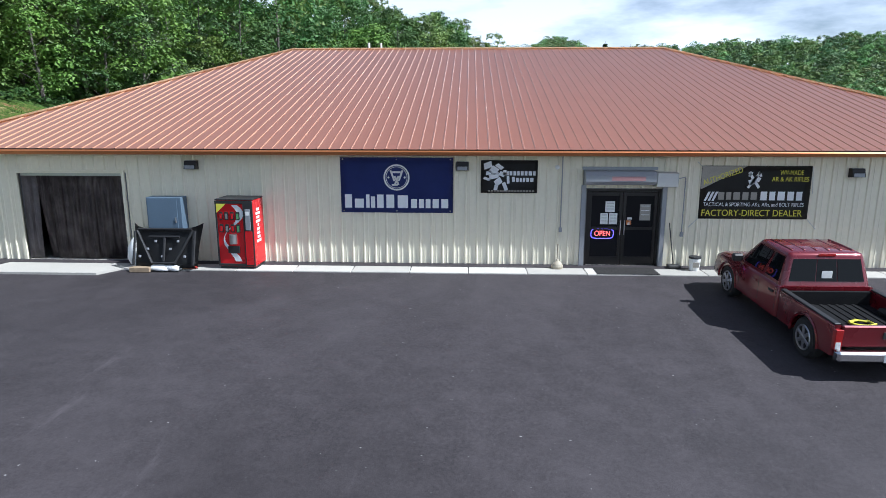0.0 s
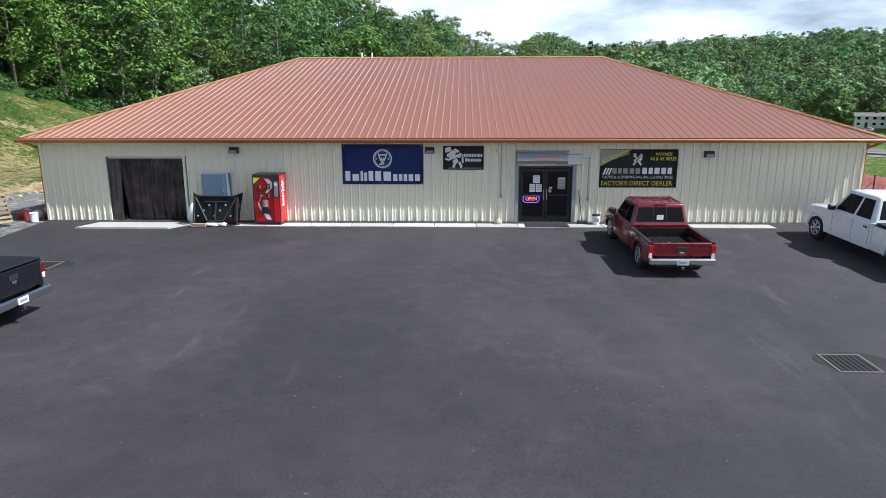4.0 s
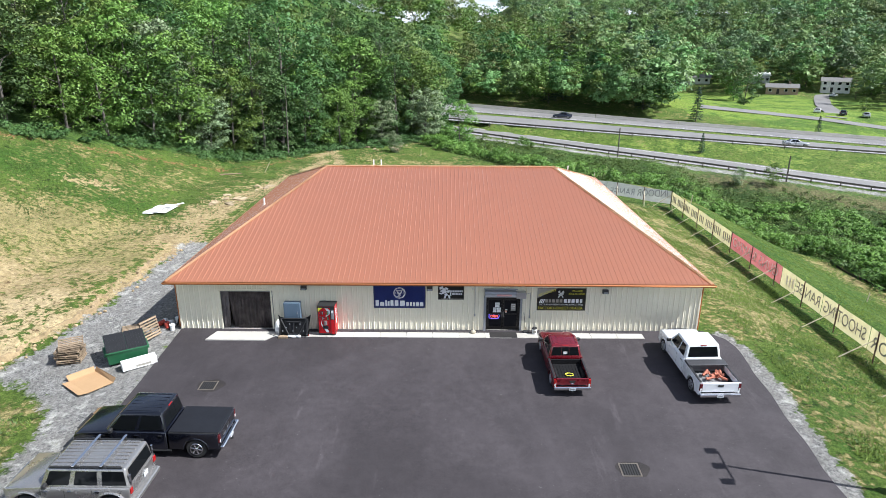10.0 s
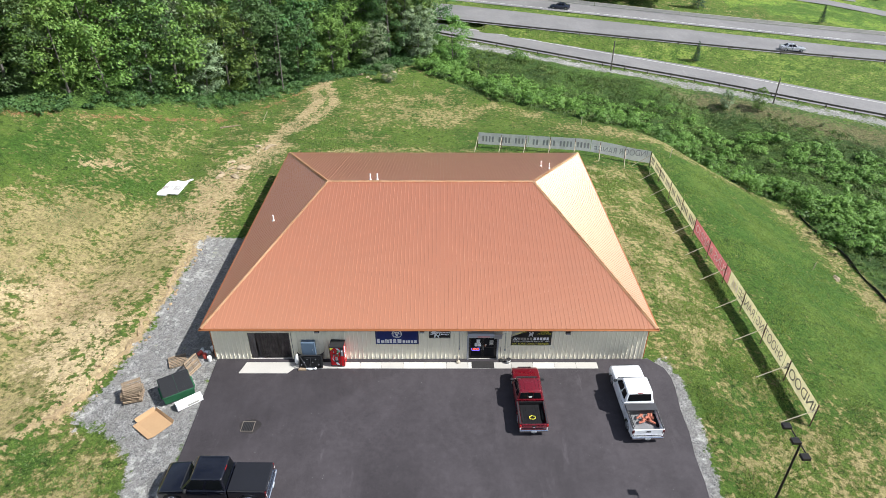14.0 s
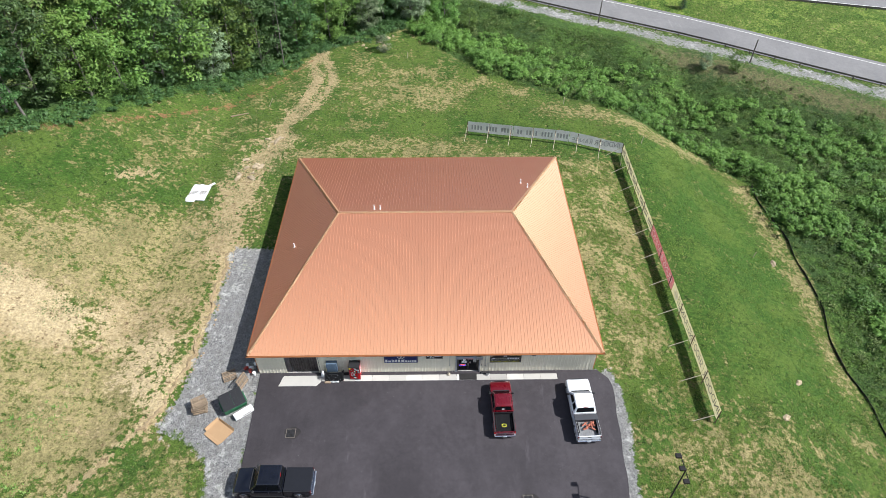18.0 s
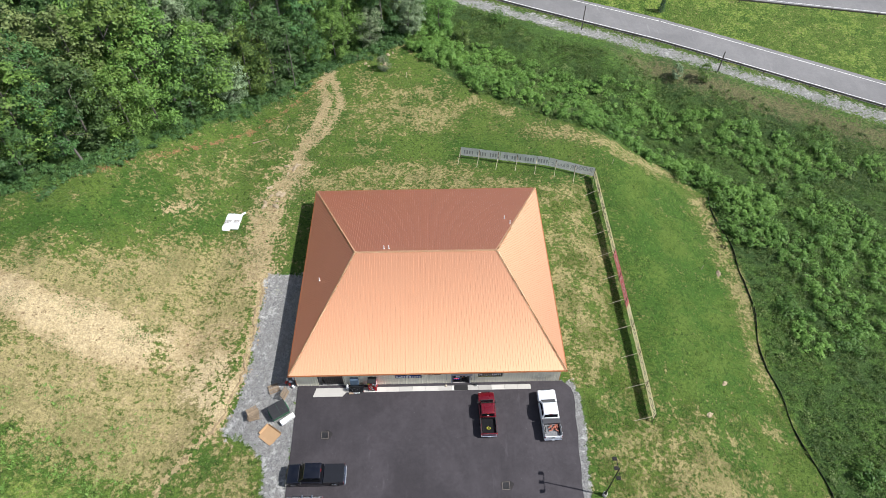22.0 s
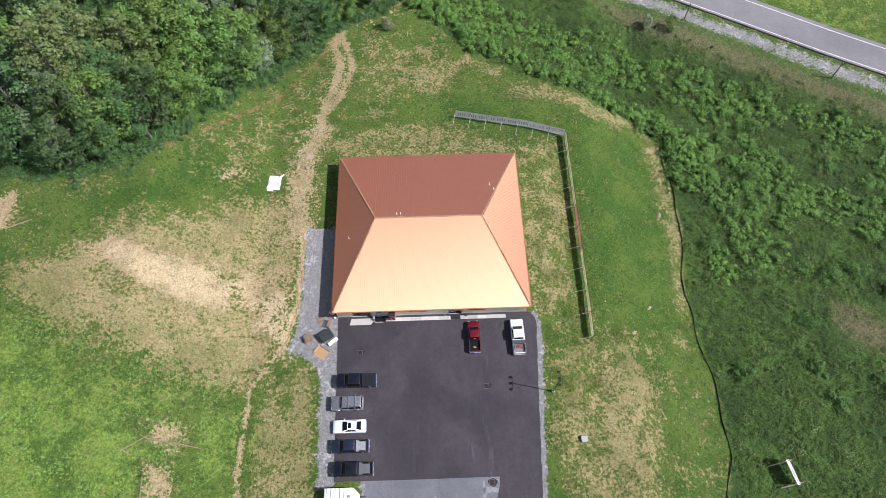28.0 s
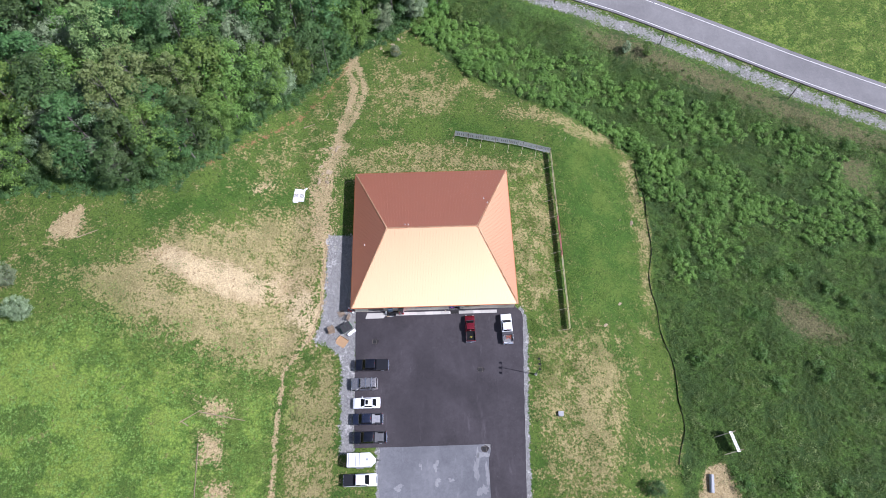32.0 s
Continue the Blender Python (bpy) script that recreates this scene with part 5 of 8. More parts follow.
def lawn_x(y):
    pts = sorted(((p[1], p[0]) for p in LAWN_EDGE))
    return float(np.interp(y, [p[0] for p in pts], [p[1] for p in pts]))


def bare(x, y):
    d = (y - float(slip_edge(x))) * 0.85
    return (x > 34 and d > -10 - 2 * math.sin(x * 0.4) and math.sin(x * 1.3 + y) < 0.75) or (math.hypot((x - 78) / 8, (y + 1) / 5) < 1 and math.sin(x * 2 + y * 3) < 0.8) or math.hypot(x - 99, y - 33) < 5 or math.hypot((x - 50) / 4, (y + 34) / 6) < 1


def below_road(x, y):
    return x > lawn_x(y) + 0.3 and (y - float(slip_edge(x))) * 0.85 < (-8 if x > 20 else -5.2) and not bare(x, y)


def belt(x, y):
    return 0.3 < x - lawn_x(y) < 9 and y > 28 and (y - float(slip_edge(x))) * 0.85 < -7


def thicket(x, y):
    d = (y - float(slip_edge(x))) * 0.85
    return below_road(x, y) and d < -15 and x - lawn_x(y) > 5 and y > 8 + 0.2 * (x - 50) and math.sin(x * 0.21 + 1.0) + math.sin(y * 0.27 + x * 0.1) > -0.5


def edge_growth(x, y):
    return -1.5 < y - edge_y(WOODS_EDGE, x) < 4.5 and x < -4


BANK = (-6, 118, -70, 90)
brush("brush", "rank green weeds and low brush on the bank", 6500, below_road, 0.95, (0.1, 0.5), M_BRUSH, 0.12, 21, 13, 5, BANK)
brush("bushes", "dense fresh green bushes along the lawn's edge", 460, belt, 1.3, (1.2, 2.4), M_BUSH, 0.17, 22, 60, 7)
brush("thicket", "tangled green thicket between the bank and the slip road", 380, thicket, 1.7, (0.6, 1.5), M_BUSH, 0.17, 26, 46, 7, (-6, 118, 0, 90))
brush("shrubs", "scattered dark shrubs among the weeds", 60, below_road, 4.5, (0.8, 2.0), M_BRUSH, 0.17, 23, 70, 10, BANK, (1.0, 2.2))
brush("weeds", "pale yellow-green weeds among the brush", 260, below_road, 2.6, (0.3, 0.8), M_LEAF[6], 0.13, 24, 24, 4, BANK)
brush("undergrowth", "low undergrowth along the edge of the woods", 240, edge_growth, 1.2, (0.2, 0.9), M_LEAF[0], 0.16, 27, 34, 6, (-100, -4, 15, 82))


def grass(name, label, n, areas, seed, blades=5, reach=(0.1, 0.24), rise=(0.06, 0.16), leaf=M_GRASS, slim=0.22):
    """Tufts of leaning blades standing in the lawn."""
    r2 = np.random.default_rng(seed)
    vs = []
    for share_, (x0, x1, y0, y1) in areas:
        k = int(n * share_)
        x, y = r2.uniform(x0, x1, k), r2.uniform(y0, y1, k)
        lump = np.sin(x * 0.9 + 2 * np.sin(y * 0.4)) + np.sin(y * 1.1 + 1.7 * np.sin(x * 0.33)) + r2.normal(0, 0.8, k)
        keep = (lump > -0.2) & ~((x > -54) & (x < -21) & (y > -6) & (y < 12) & (lump < 0.7)) & ((x < -22.5) | (x > 18.2) | (y > 30.5) | ((x < -18.4) & (y < -9)))
        keep &= polygon_share(x, y, WOODS_EDGE[1:] + LAWN_EDGE[1:] + [(40, -80), (-120, -80), (-120, 20)], 0.3) > 0.5
        x, y = x[keep], y[keep]
        z = height(x, y)
        size = r2.uniform(0.6, 1.3, len(x))
        for b in range(blades):
            a = b * 6.28 / blades + r2.uniform(-0.5, 0.5, len(x))
            out, h = r2.uniform(*reach, len(x)) * size, r2.uniform(*rise, len(x)) * size
            w = out * slim
            c, s_ = np.cos(a), np.sin(a)
            bx, by = x + c * out * 0.15, y + s_ * out * 0.15
            vs.append(np.stack([np.stack([bx - s_ * w, by + c * w, z - 0.02], 1), np.stack([bx + s_ * w, by - c * w, z - 0.02], 1), np.stack([x + c * out, y + s_ * out, z + h], 1)], 1).reshape(-1, 3))
    v = np.concatenate(vs)
    ob = new(name, mesh_from(name, v, np.arange(len(v)).reshape(-1, 3), leaf))
    return tagged(ob, label, "grass", kind="stuff")


grass("grass", "tufts of fresh and yellowing grass in the lawn", 110000, ((0.62, (-64, -17, -14, 58)), (0.2, (-20, 30, 30, 64)), (0.22, (17, 46, -44, 0))), 41, 5, (0.06, 0.16), (0.05, 0.13))
grass("short_grass", "short fresh green grass beside the building and along the fence", 80000, ((0.56, (16.5, 27, -16, 34)), (0.34, (26, 47, -10, 46)), (0.1, (-29, -18, -48, -8))), 42, 4, (0.05, 0.13), (0.05, 0.12), M_FRESHGRASS)
grass("meadow", "tall fresh green weeds and grass in the meadow", 16000, ((1.0, (-92, -29, -48, -2)),), 43, 6, (0.16, 0.36), (0.1, 0.3), M_MEADOWGRASS)


# ---- banner fence ----
def lit_through(m, share_):
    """Thin vinyl: daylight shows through the sheet."""
    n, l = m.node_tree.nodes, m.node_tree.links
    p = n["Principled BSDF"]
    tr = n.new("ShaderNodeBsdfTranslucent")
    l.new(p.inputs["Base Color"].links[0].from_socket, tr.inputs["Color"])
    mx = n.new("ShaderNodeMixShader")
    mx.inputs[0].default_value = share_
    l.new(p.outputs[0], mx.inputs[1])
    l.new(tr.outputs[0], mx.inputs[2])
    l.new(mx.outputs[0], n["Material Output"].inputs["Surface"])
    return m


M_POST = mat("rusty_post", (0.12, 0.07, 0.05), 0.8, 0.3, vary=0.2)
M_LUMBER = mat("pale_lumber", (0.55, 0.47, 0.34), 0.8, vary=0.1)
M_YELLOW = lit_through(mat("yellow_banner", (0.78, 0.72, 0.48), 0.7, vary=0.06, fine=3, broad=0.8), 0.58)
M_RED = lit_through(mat("red_banner", (0.66, 0.27, 0.27), 0.7, vary=0.06, fine=3, broad=0.8), 0.58)
M_GREYBACK = lit_through(mat("grey_banner", (0.76, 0.75, 0.73), 0.7, vary=0.08, fine=3, broad=0.8), 0.12)
M_INK = mat("faded_ink", (0.22, 0.2, 0.17), 0.8, vary=0.1)
M_PALEGREY = mat("washed_out_ink", (0.4, 0.39, 0.4), 0.8, vary=0.08)
M_PINKINK = lit_through(mat("pale_ink", (0.86, 0.8, 0.76), 0.8, vary=0.05), 0.55)


def text_mesh(name, words, size, material, parent, m, wide=None, thick=0.002, label=""):
    """Lettering with the built-in font, turned into a mesh; wide fits its length."""
    cu = bpy.data.curves.new(name, "FONT")
    cu.body = words
    cu.size = size
    cu.extrude = thick
    cu.align_x, cu.align_y = "CENTER", "CENTER"
    tmp = new(name, cu)
    bpy.context.view_layer.update()
    me = bpy.data.meshes.new_from_object(tmp.evaluated_get(bpy.context.evaluated_depsgraph_get()))
    bpy.data.objects.remove(tmp)
    if wide:
        xs = [v.co.x for v in me.vertices]
        k = wide / (max(xs) - min(xs))
        mid = (max(xs) + min(xs)) / 2
        for v in me.vertices:
            v.co.x = (v.co.x - mid) * k
    me.materials.clear()
    me.materials.append(material)
    ob = new(name, me)
    ob.parent = parent
    ob.matrix_basis = m
    if label:
        ob["label"] = label
    return ob


def banner_fence(a, b, count, z_of, panels, label, back=1, lean=0.0):
    """Posts with sloping props; printed banners on their outer side. panels: (share of length, material, words or None, ink)."""
    a, b = Vector(a), Vector(b)
    d = (b - a).normalized()
    side = Vector((-d.y, d.x, 0)) * back
    t = thing("banner_fence", label, "fence")
    spots = [a.lerp(b, i / count) for i in range(count + 1)]
    tops = []
    for p in spots:
        z = z_of(p.x, p.y)
        part("post", tubed((p.x, p.y, z - 0.4), (p.x, p.y, z + 2.05), 0.045, n=6), M_POST, t)
        q = p + side * 2.2
        part("prop", tubed((p.x, p.y, z + 1.6), (q.x, q.y, z_of(q.x, q.y) - 0.1), 0.035, n=5), M_LUMBER, t, "pale sloping timber prop")
        tops.append(z)
    length = (b - a).length
    s = 0.0
    for share_, material, words, ink in panels:
        s0, s1 = s * length, (s + share_) * length
        s += share_
        n = max(1, int((s1 - s0) / 1.0))
        bm = bmesh.new()
        rows = []
        for k in range(n + 1):
            u = s0 + 0.03 + (s1 - s0 - 0.06) * k / n
            p = a + d * u - side * 0.05
            z = z_of(p.x, p.y)
            sag = 0.03 * math.sin(k * 2.1)
            rows.append([bm.verts.new((p.x - side.x * o, p.y - side.y * o, z + h + sag * 0.5)) for o, h in ((0, 0.5), (0.03 + lean / 2, 1.22), (lean, 1.95))])
        for r0, r1 in zip(rows, rows[1:]):
            for k in range(2):
                bm.faces.new((r0[k], r1[k], r1[k + 1], r0[k + 1]))
        bmesh.ops.solidify(bm, geom=bm.faces[:], thickness=0.012)
        ban = part("banner", bm, material, t)
        mid = a + d * ((s0 + s1) / 2) + side * 0.0
        z = z_of(mid.x, mid.y) + 1.22
        # seen from behind, the print shows through mirrored
        facing = Matrix((( -d.x * back, 0, side.x, mid.x - side.x * (0.03 + lean * 0.35)), (-d.y * back, 0, side.y, mid.y - side.y * (0.03 + lean * 0.35)), (0, 1, 0, z), (0, 0, 0, 1)))
        if words:
            flip = Matrix.Diagonal((-1, 1, 1, 1))
            text_mesh("lettering", words, 1.15, ink, ban, facing @ flip, wide=(s1 - s0) * 0.88)
        else:
            for k in range(int((s1 - s0) / 0.42)):
                u = s0 + 0.3 + k * 0.42
                if k % 5 == 4 or u > s1 - 0.5:
                    continue
                p = a + d * u - side * (0.035 + lean * 0.35)
                zz = z_of(p.x, p.y)
                bar = boxed(-0.11, 0.11, -0.004, 0.004, 0.86, 1.58)
                ob = part("lettering", bar, ink, ban)
                ob.matrix_basis = Matrix.Translation((p.x, p.y, zz)) @ Matrix.Rotation(math.atan2(d.y, d.x), 4, "Z")
    return t


FENCE_C = (26.3, 36.3, 0)
banner_fence((25.75, -4.5, 0), FENCE_C, 10, ground_z,
             [(0.12, M_YELLOW, "INDOOR", M_INK), (0.125, M_YELLOW, "SHOOTING", M_INK), (0.085, M_YELLOW, "RANGE", M_INK), (0.05, M_YELLOW, None, M_PINKINK), (0.225, M_RED, "GUNS & AMMO", M_PINKINK),
              (0.2, M_YELLOW, None, M_INK), (0.195, M_YELLOW, None, M_INK)],
             "long banner fence on rusty posts, yellow and red, seen from behind", 1)
banner_fence(FENCE_C, (5.5, 41.3, 0), 7, ground_z,
             [(0.34, M_GREYBACK, "INDOOR RANGE", M_PALEGREY), (0.36, M_GREYBACK, None, M_PALEGREY), (0.3, M_GREYBACK, None, M_PALEGREY)],
             "banner fence on rusty posts across the back lawn, greyish banners", 1, 0.3)


# ---- vehicles; built nose to +x, standing on z = 0 ----
def paint(name, c, metal=0.2, rough=0.28):
    return mat(name, c, rough, metal, vary=0.03, fine=120, broad=0.8, coat=0.9)


P_RED = paint("red_car_paint", (0.15, 0.004, 0.011), 0.3)
P_WHITE = paint("white_car_paint", (0.78, 0.79, 0.8), 0.0)
P_BLACK = paint("black_car_paint", (0.003, 0.0035, 0.007), 0.0, 0.2)
P_BROWN = paint("grey_brown_car_paint", (0.38, 0.365, 0.35), 0.75)
P_NAVY = paint("navy_car_paint", (0.015, 0.02, 0.04), 0.3)
P_SILVER = paint("silver_car_paint", (0.45, 0.46, 0.47), 0.6)
P_MAROON = paint("maroon_car_paint", (0.16, 0.02, 0.02), 0.3)
M_LAMPRED = mat("red_lens", (0.35, 0.01, 0.01), 0.15, coat=0.6)
M_LAMPDARK = mat("smoked_red_lens", (0.1, 0.008, 0.01), 0.15, coat=0.6)
M_LAMPCLEAR = mat("clear_lens", (0.7, 0.7, 0.68), 0.12, coat=0.6)
M_LINER = mat("bed_liner", (0.012, 0.012, 0.013), 0.9, vary=0.15, fine=60, bump=0.3, spec=0.15)
M_TONNEAU = mat("black_vinyl_cover", (0.013, 0.014, 0.018), 0.6, vary=0.08, fine=50, spec=0.2)
M_PLATE = mat("plate", (0.6, 0.62, 0.64), 0.4)
M_RIM = mat("alloy", (0.5, 0.5, 0.52), 0.3, 0.9)


def arch(cx, r, z0, n=9):
    return [(cx + r * math.cos(math.pi * k / n), z0 + r * math.sin(math.pi * k / n)) for k in range(n + 1)]


def extruded(poly, y0, y1, inset=0.07, drop=0.05):
    """A side outline of (x, z) drawn across the car from y0 to y1, its outer edges drawn in."""
    bm = bmesh.new()
    xs = [p[0] for p in poly]
    zs = [p[1] for p in poly]
    xm, zm = (min(xs) + max(xs)) / 2, (min(zs) + max(zs)) / 2

    def drawn(x, z):
        return (x - math.copysign(min(drop, abs(x - xm) * 0.06), x - xm), z - (drop if z > zm else 0))

    rings = []
    for y, tight in ((y0, 1.0), (y0 + inset * 0.12, 0.62), (y0 + inset * 0.4, 0.25), (y0 + inset, 0.0), (y1 - inset, 0.0), (y1 - inset * 0.4, 0.25), (y1 - inset * 0.12, 0.62), (y1, 1.0)):
        ring_ = []
        for x, z in poly:
            dx, dz = drawn(x, z)
            ring_.append(bm.verts.new((x + (dx - x) * tight, y, z + (dz - z) * tight)))
        rings.append(ring_)
    k = len(poly)
    for a, b in zip(rings, rings[1:]):
        for i in range(k):
            bm.faces.new((a[i], b[i], b[(i + 1) % k], a[(i + 1) % k]))
    bm.faces.new(rings[0])
    bm.faces.new(rings[-1][::-1])
    bmesh.ops.recalc_face_normals(bm, faces=bm.faces)
    return bm


def add_wheels(car, xf, xr, W, r, rim=M_RIM):
    tyre_rows = ((r * 0.62, -0.115), (r * 0.9, -0.12), (r * 0.985, -0.09), (r, -0.05), (r, 0.05), (r * 0.985, 0.09), (r * 0.9, 0.12), (r * 0.62, 0.115))
    first = None
    for x in (xf, xr):
        for s in (-1, 1):
            m = Matrix.Translation((x, s * (W / 2 - 0.13), r)) @ Matrix.Rotation(radians(90 * s), 4, "X") @ Matrix.Rotation(0.4 * x, 4, "Z")
            if first is None:
                w = new("wheel")
                w.parent = car
                w.matrix_basis = m
                bm = bmesh.new()
                lathe(bm, tyre_rows, 20)
                part("tyre", bm, M_RUBBER, w, smooth=40)
                part("brake_disc", tubed((0, 0, -0.06), (0, 0, -0.075), r * 0.6, n=20), M_BLACK, w)
                bm = bmesh.new()
                rows_ = [[bm.verts.new((q * r * math.cos(2 * math.pi * k / 20), q * r * math.sin(2 * math.pi * k / 20), z)) for k in range(20)] for q, z in ((0.64, -0.118), (0.61, -0.136), (0.55, -0.13), (0.53, -0.08))]
                for a_, b_ in zip(rows_, rows_[1:]):
                    for k in range(20):
                        bm.faces.new((a_[k], a_[(k + 1) % 20], b_[(k + 1) % 20], b_[k]))
                for k in range(6):
                    box(bm, r * 0.05, r * 0.56, -0.032, 0.032, -0.132, -0.095, 0.008, Matrix.Rotation(k * math.pi / 3, 4, "Z"))
                lathe(bm, ((r * 0.17, -0.09), (r * 0.17, -0.15), (r * 0.12, -0.16)), 10)
                bm.normal_update()
                part("rim", bm, rim, w)
                first = w
            else:
                w = new("wheel")
                w.parent = car
                w.matrix_basis = m
                for c in first.children:
                    share(c.name.split(".")[0], c, w, Matrix.Identity(4))


def on_face(q, u0, u1, v0, v1):
    """Corners of a patch of a four-cornered face; u along its foot, v upwards."""
    a, b, c, d = [Vector(p) for p in q]

    def at(u, v):
        return a.lerp(b, u).lerp(d.lerp(c, u), v)

    return [at(u0, v0), at(u1, v0), at(u1, v1), at(u0, v1)]


def greenhouse(car, material, base, roof_, zb, zt, wb, wt, panes, rear_split=False, sunroof=False, rack=False):
    """The cabin above the belt line. base, roof_: (rear x, front x); panes: shares along the side for each window."""
    b = [Vector((base[0], -wb, zb)), Vector((base[1], -wb, zb)), Vector((base[1], wb, zb)), Vector((base[0], wb, zb))]
    t = [Vector((roof_[0], -wt, zt)), Vector((roof_[1], -wt, zt)), Vector((roof_[1], wt, zt)), Vector((roof_[0], wt, zt))]
    bm = bmesh.new()
    vb, vt = [bm.verts.new(p) for p in b], [bm.verts.new(p) for p in t]
    crown_ = bm.verts.new(((roof_[0] + roof_[1]) / 2, 0, zt + 0.035))
    for i in range(4):
        bm.faces.new((vb[i], vb[(i + 1) % 4], vt[(i + 1) % 4], vt[i]))
        bm.faces.new((vt[i], vt[(i + 1) % 4], crown_))
    bm.faces.new(vb[::-1])
    edges_ = [e for e in bm.edges if (e.verts[0] in vt and e.verts[1] in vt) or (e.verts[0] in vt and e.verts[1] in vb) or (e.verts[1] in vt and e.verts[0] in vb)]
    bmesh.ops.bevel(bm, geom=edges_, offset=0.1, segments=3, affect="EDGES", profile=0.55)
    bmesh.ops.recalc_face_normals(bm, faces=bm.faces)
    cab = part("cab", bm, material, car, smooth=50)
    right = (b[0], b[1], t[1], t[0])
    left = (b[2], b[3], t[3], t[2])
    for u0, u1 in panes:
        part("side_window", slabbed(on_face(right, u0, u1, 0.1, 0.84), 0.008), M_GLASS, car)
        part("side_window", slabbed(on_face(left, 1 - u1, 1 - u0, 0.1, 0.84), 0.008), M_GLASS, car)
    part("windscreen", slabbed(on_face((b[1], b[2], t[2], t[1]), 0.07, 0.93, 0.06, 0.9), 0.008), M_GLASS, car)
    back_face = (b[3], b[0], t[0], t[3])
    if rear_split:
        for u0, u1 in ((0.07, 0.37), (0.38, 0.62), (0.63, 0.93)):
            part("rear_window", slabbed(on_face(back_face, u0, u1, 0.16, 0.82), 0.008), M_GLASS, car)
    else:
        part("rear_window", slabbed(on_face(back_face, 0.08, 0.92, 0.14, 0.84), 0.008), M_GLASS, car)
    return cab


def mirrors(car, x, y, z, material):
    for s in (-1, 1):
        bm = bmesh.new()
        box(bm, x - 0.06, x + 0.08, s * y, s * (y + 0.22), z, z + 0.17, 0.03) if s > 0 else box(bm, x - 0.06, x + 0.08, s * (y + 0.22), s * y, z, z + 0.17, 0.03)
        part("mirror", bm, material, car)


def pickup(name, label, material, L, W, H, cab_len, bed_len, r, pose_, cover=None, belt=None, panes=((0.06, 0.46), (0.52, 0.93)), bed_material=None,
           tail_badge=False, load=None, step=False, rim=M_RIM, rail=False, lamp_mat=None, split=True):
    """Pickup: nose section, cab, open bed with liner, tailgate, bumpers, lamps, wheels."""
    car = thing(name, label, "pickup truck", pose_)
    xb0 = -L / 2 + 0.12
    xb1 = xb0 + bed_len
    xc1 = xb1 + cab_len
    nose = L / 2 - 0.1
    zbelt = belt or H * 0.6
    hood = zbelt + 0.02
    z0 = r * 0.95
    ar = r * 1.22
    xf, xr = nose - 0.78, xb0 + bed_len * 0.46
    poly = [(xb1 + 0.02, z0), *arch(xf, ar, z0)[::-1], (nose, z0 + 0.03), (nose + 0.04, hood - 0.42), (nose - 0.06, hood - 0.14), (nose - 0.3, hood - 0.05), (xc1 + 0.15, hood + 0.03),
            (xc1 - 0.1, zbelt + 0.02), (xb1 + 0.02, zbelt + 0.02)]
    poly = [(xb1 + 0.02, z0), (xf - ar, z0)] + arch(xf, ar, z0)[::-1][1:] + poly[11:]
    part("body", extruded(poly, -W / 2, W / 2, 0.12, 0.07), material, car, smooth=50)
    greenhouse(car, material, (xb1 + 0.06, xc1 + 0.28), (xb1 + 0.2, xc1 - 0.4), zbelt, H, W / 2 - 0.06, W / 2 - 0.2, panes, rear_split=split)
    # door seams and handles
    for s in (-1, 1):
        for k, u in enumerate((xb1 + 0.12, (xb1 + xc1) / 2 - (0.05 if len(panes) > 1 else 5), xc1 - 0.02)):
            if u < xb1:
                continue
            y = s * (W / 2 + 0.002)
            part("door_seam", boxed(u - 0.006, u + 0.006, min(y, y - s * 0.01), max(y, y - s * 0.01), z0 + 0.12, zbelt - 0.04), M_BLACK, car)
            if k < 2:
                part("door_handle", boxed(u + 0.08, u + 0.26, min(y, y + s * 0.025), max(y, y + s * 0.025), zbelt - 0.17, zbelt - 0.12, 0.008), material if k else M_BLACK, car)
    # bed
    bz = zbelt - 0.03
    side_poly = [(xb0, z0 + 0.05), (xr - ar, z0 + 0.02)] + arch(xr, ar, z0)[::-1][1:-1] + [(xr + ar, z0 + 0.02), (xb1 - 0.02, z0 + 0.02), (xb1 - 0.02, bz), (xb0, bz)]
    for s in (-1, 1):
        y0, y1 = sorted((s * W / 2, s * (W / 2 - 0.14)))
        part("bed_side", extruded(side_poly, y0, y1, 0.045, 0.03), material, car, smooth=50)
        part("bed_rail", boxed(xb0 + 0.02, xb1 - 0.04, y0 + 0.025, y1 - 0.01, bz - 0.004, bz + 0.025, 0.008), M_BLACK, car)
        # flare over the rear wheel
        for cx in (xr, xf):
            bm = bmesh.new()
            pts = arch(cx, ar + 0.01, z0, 12)
            for (xa, za), (xb, zb_) in zip(pts, pts[1:]):
                tube(bm, (xa, s * (W / 2 - 0.005), za), (xb, s * (W / 2 - 0.005), zb_), 0.03, n=6, caps=False)
            part("wheel_arch_flare", bm, material, car)
        bm = boxed(xr - ar, xr + ar, min(s * (W / 2 - 0.14), s * (W / 2 - 0.32)), max(s * (W / 2 - 0.14), s * (W / 2 - 0.32)), z0 + 0.3, z0 + ar * 0.98, 0.05)
        part("wheel_house", bm, M_LINER, car)
    part("bed_floor", boxed(xb0 + 0.03, xb1 - 0.05, -W / 2 + 0.12, W / 2 - 0.12, z0 + 0.26, z0 + 0.31), bed_material or M_LINER, car)
    for k in range(9):
        y = -W / 2 + 0.3 + k * (W - 0.6) / 8
        part("floor_rib", boxed(xb0 + 0.08, xb1 - 0.1, y - 0.03, y + 0.03, z0 + 0.305, z0 + 0.325), bed_material or M_LINER, car)
    part("bulkhead", boxed(xb1 - 0.1, xb1 - 0.02, -W / 2 + 0.13, W / 2 - 0.13, z0 + 0.26, bz - 0.02), bed_material or M_LINER, car)
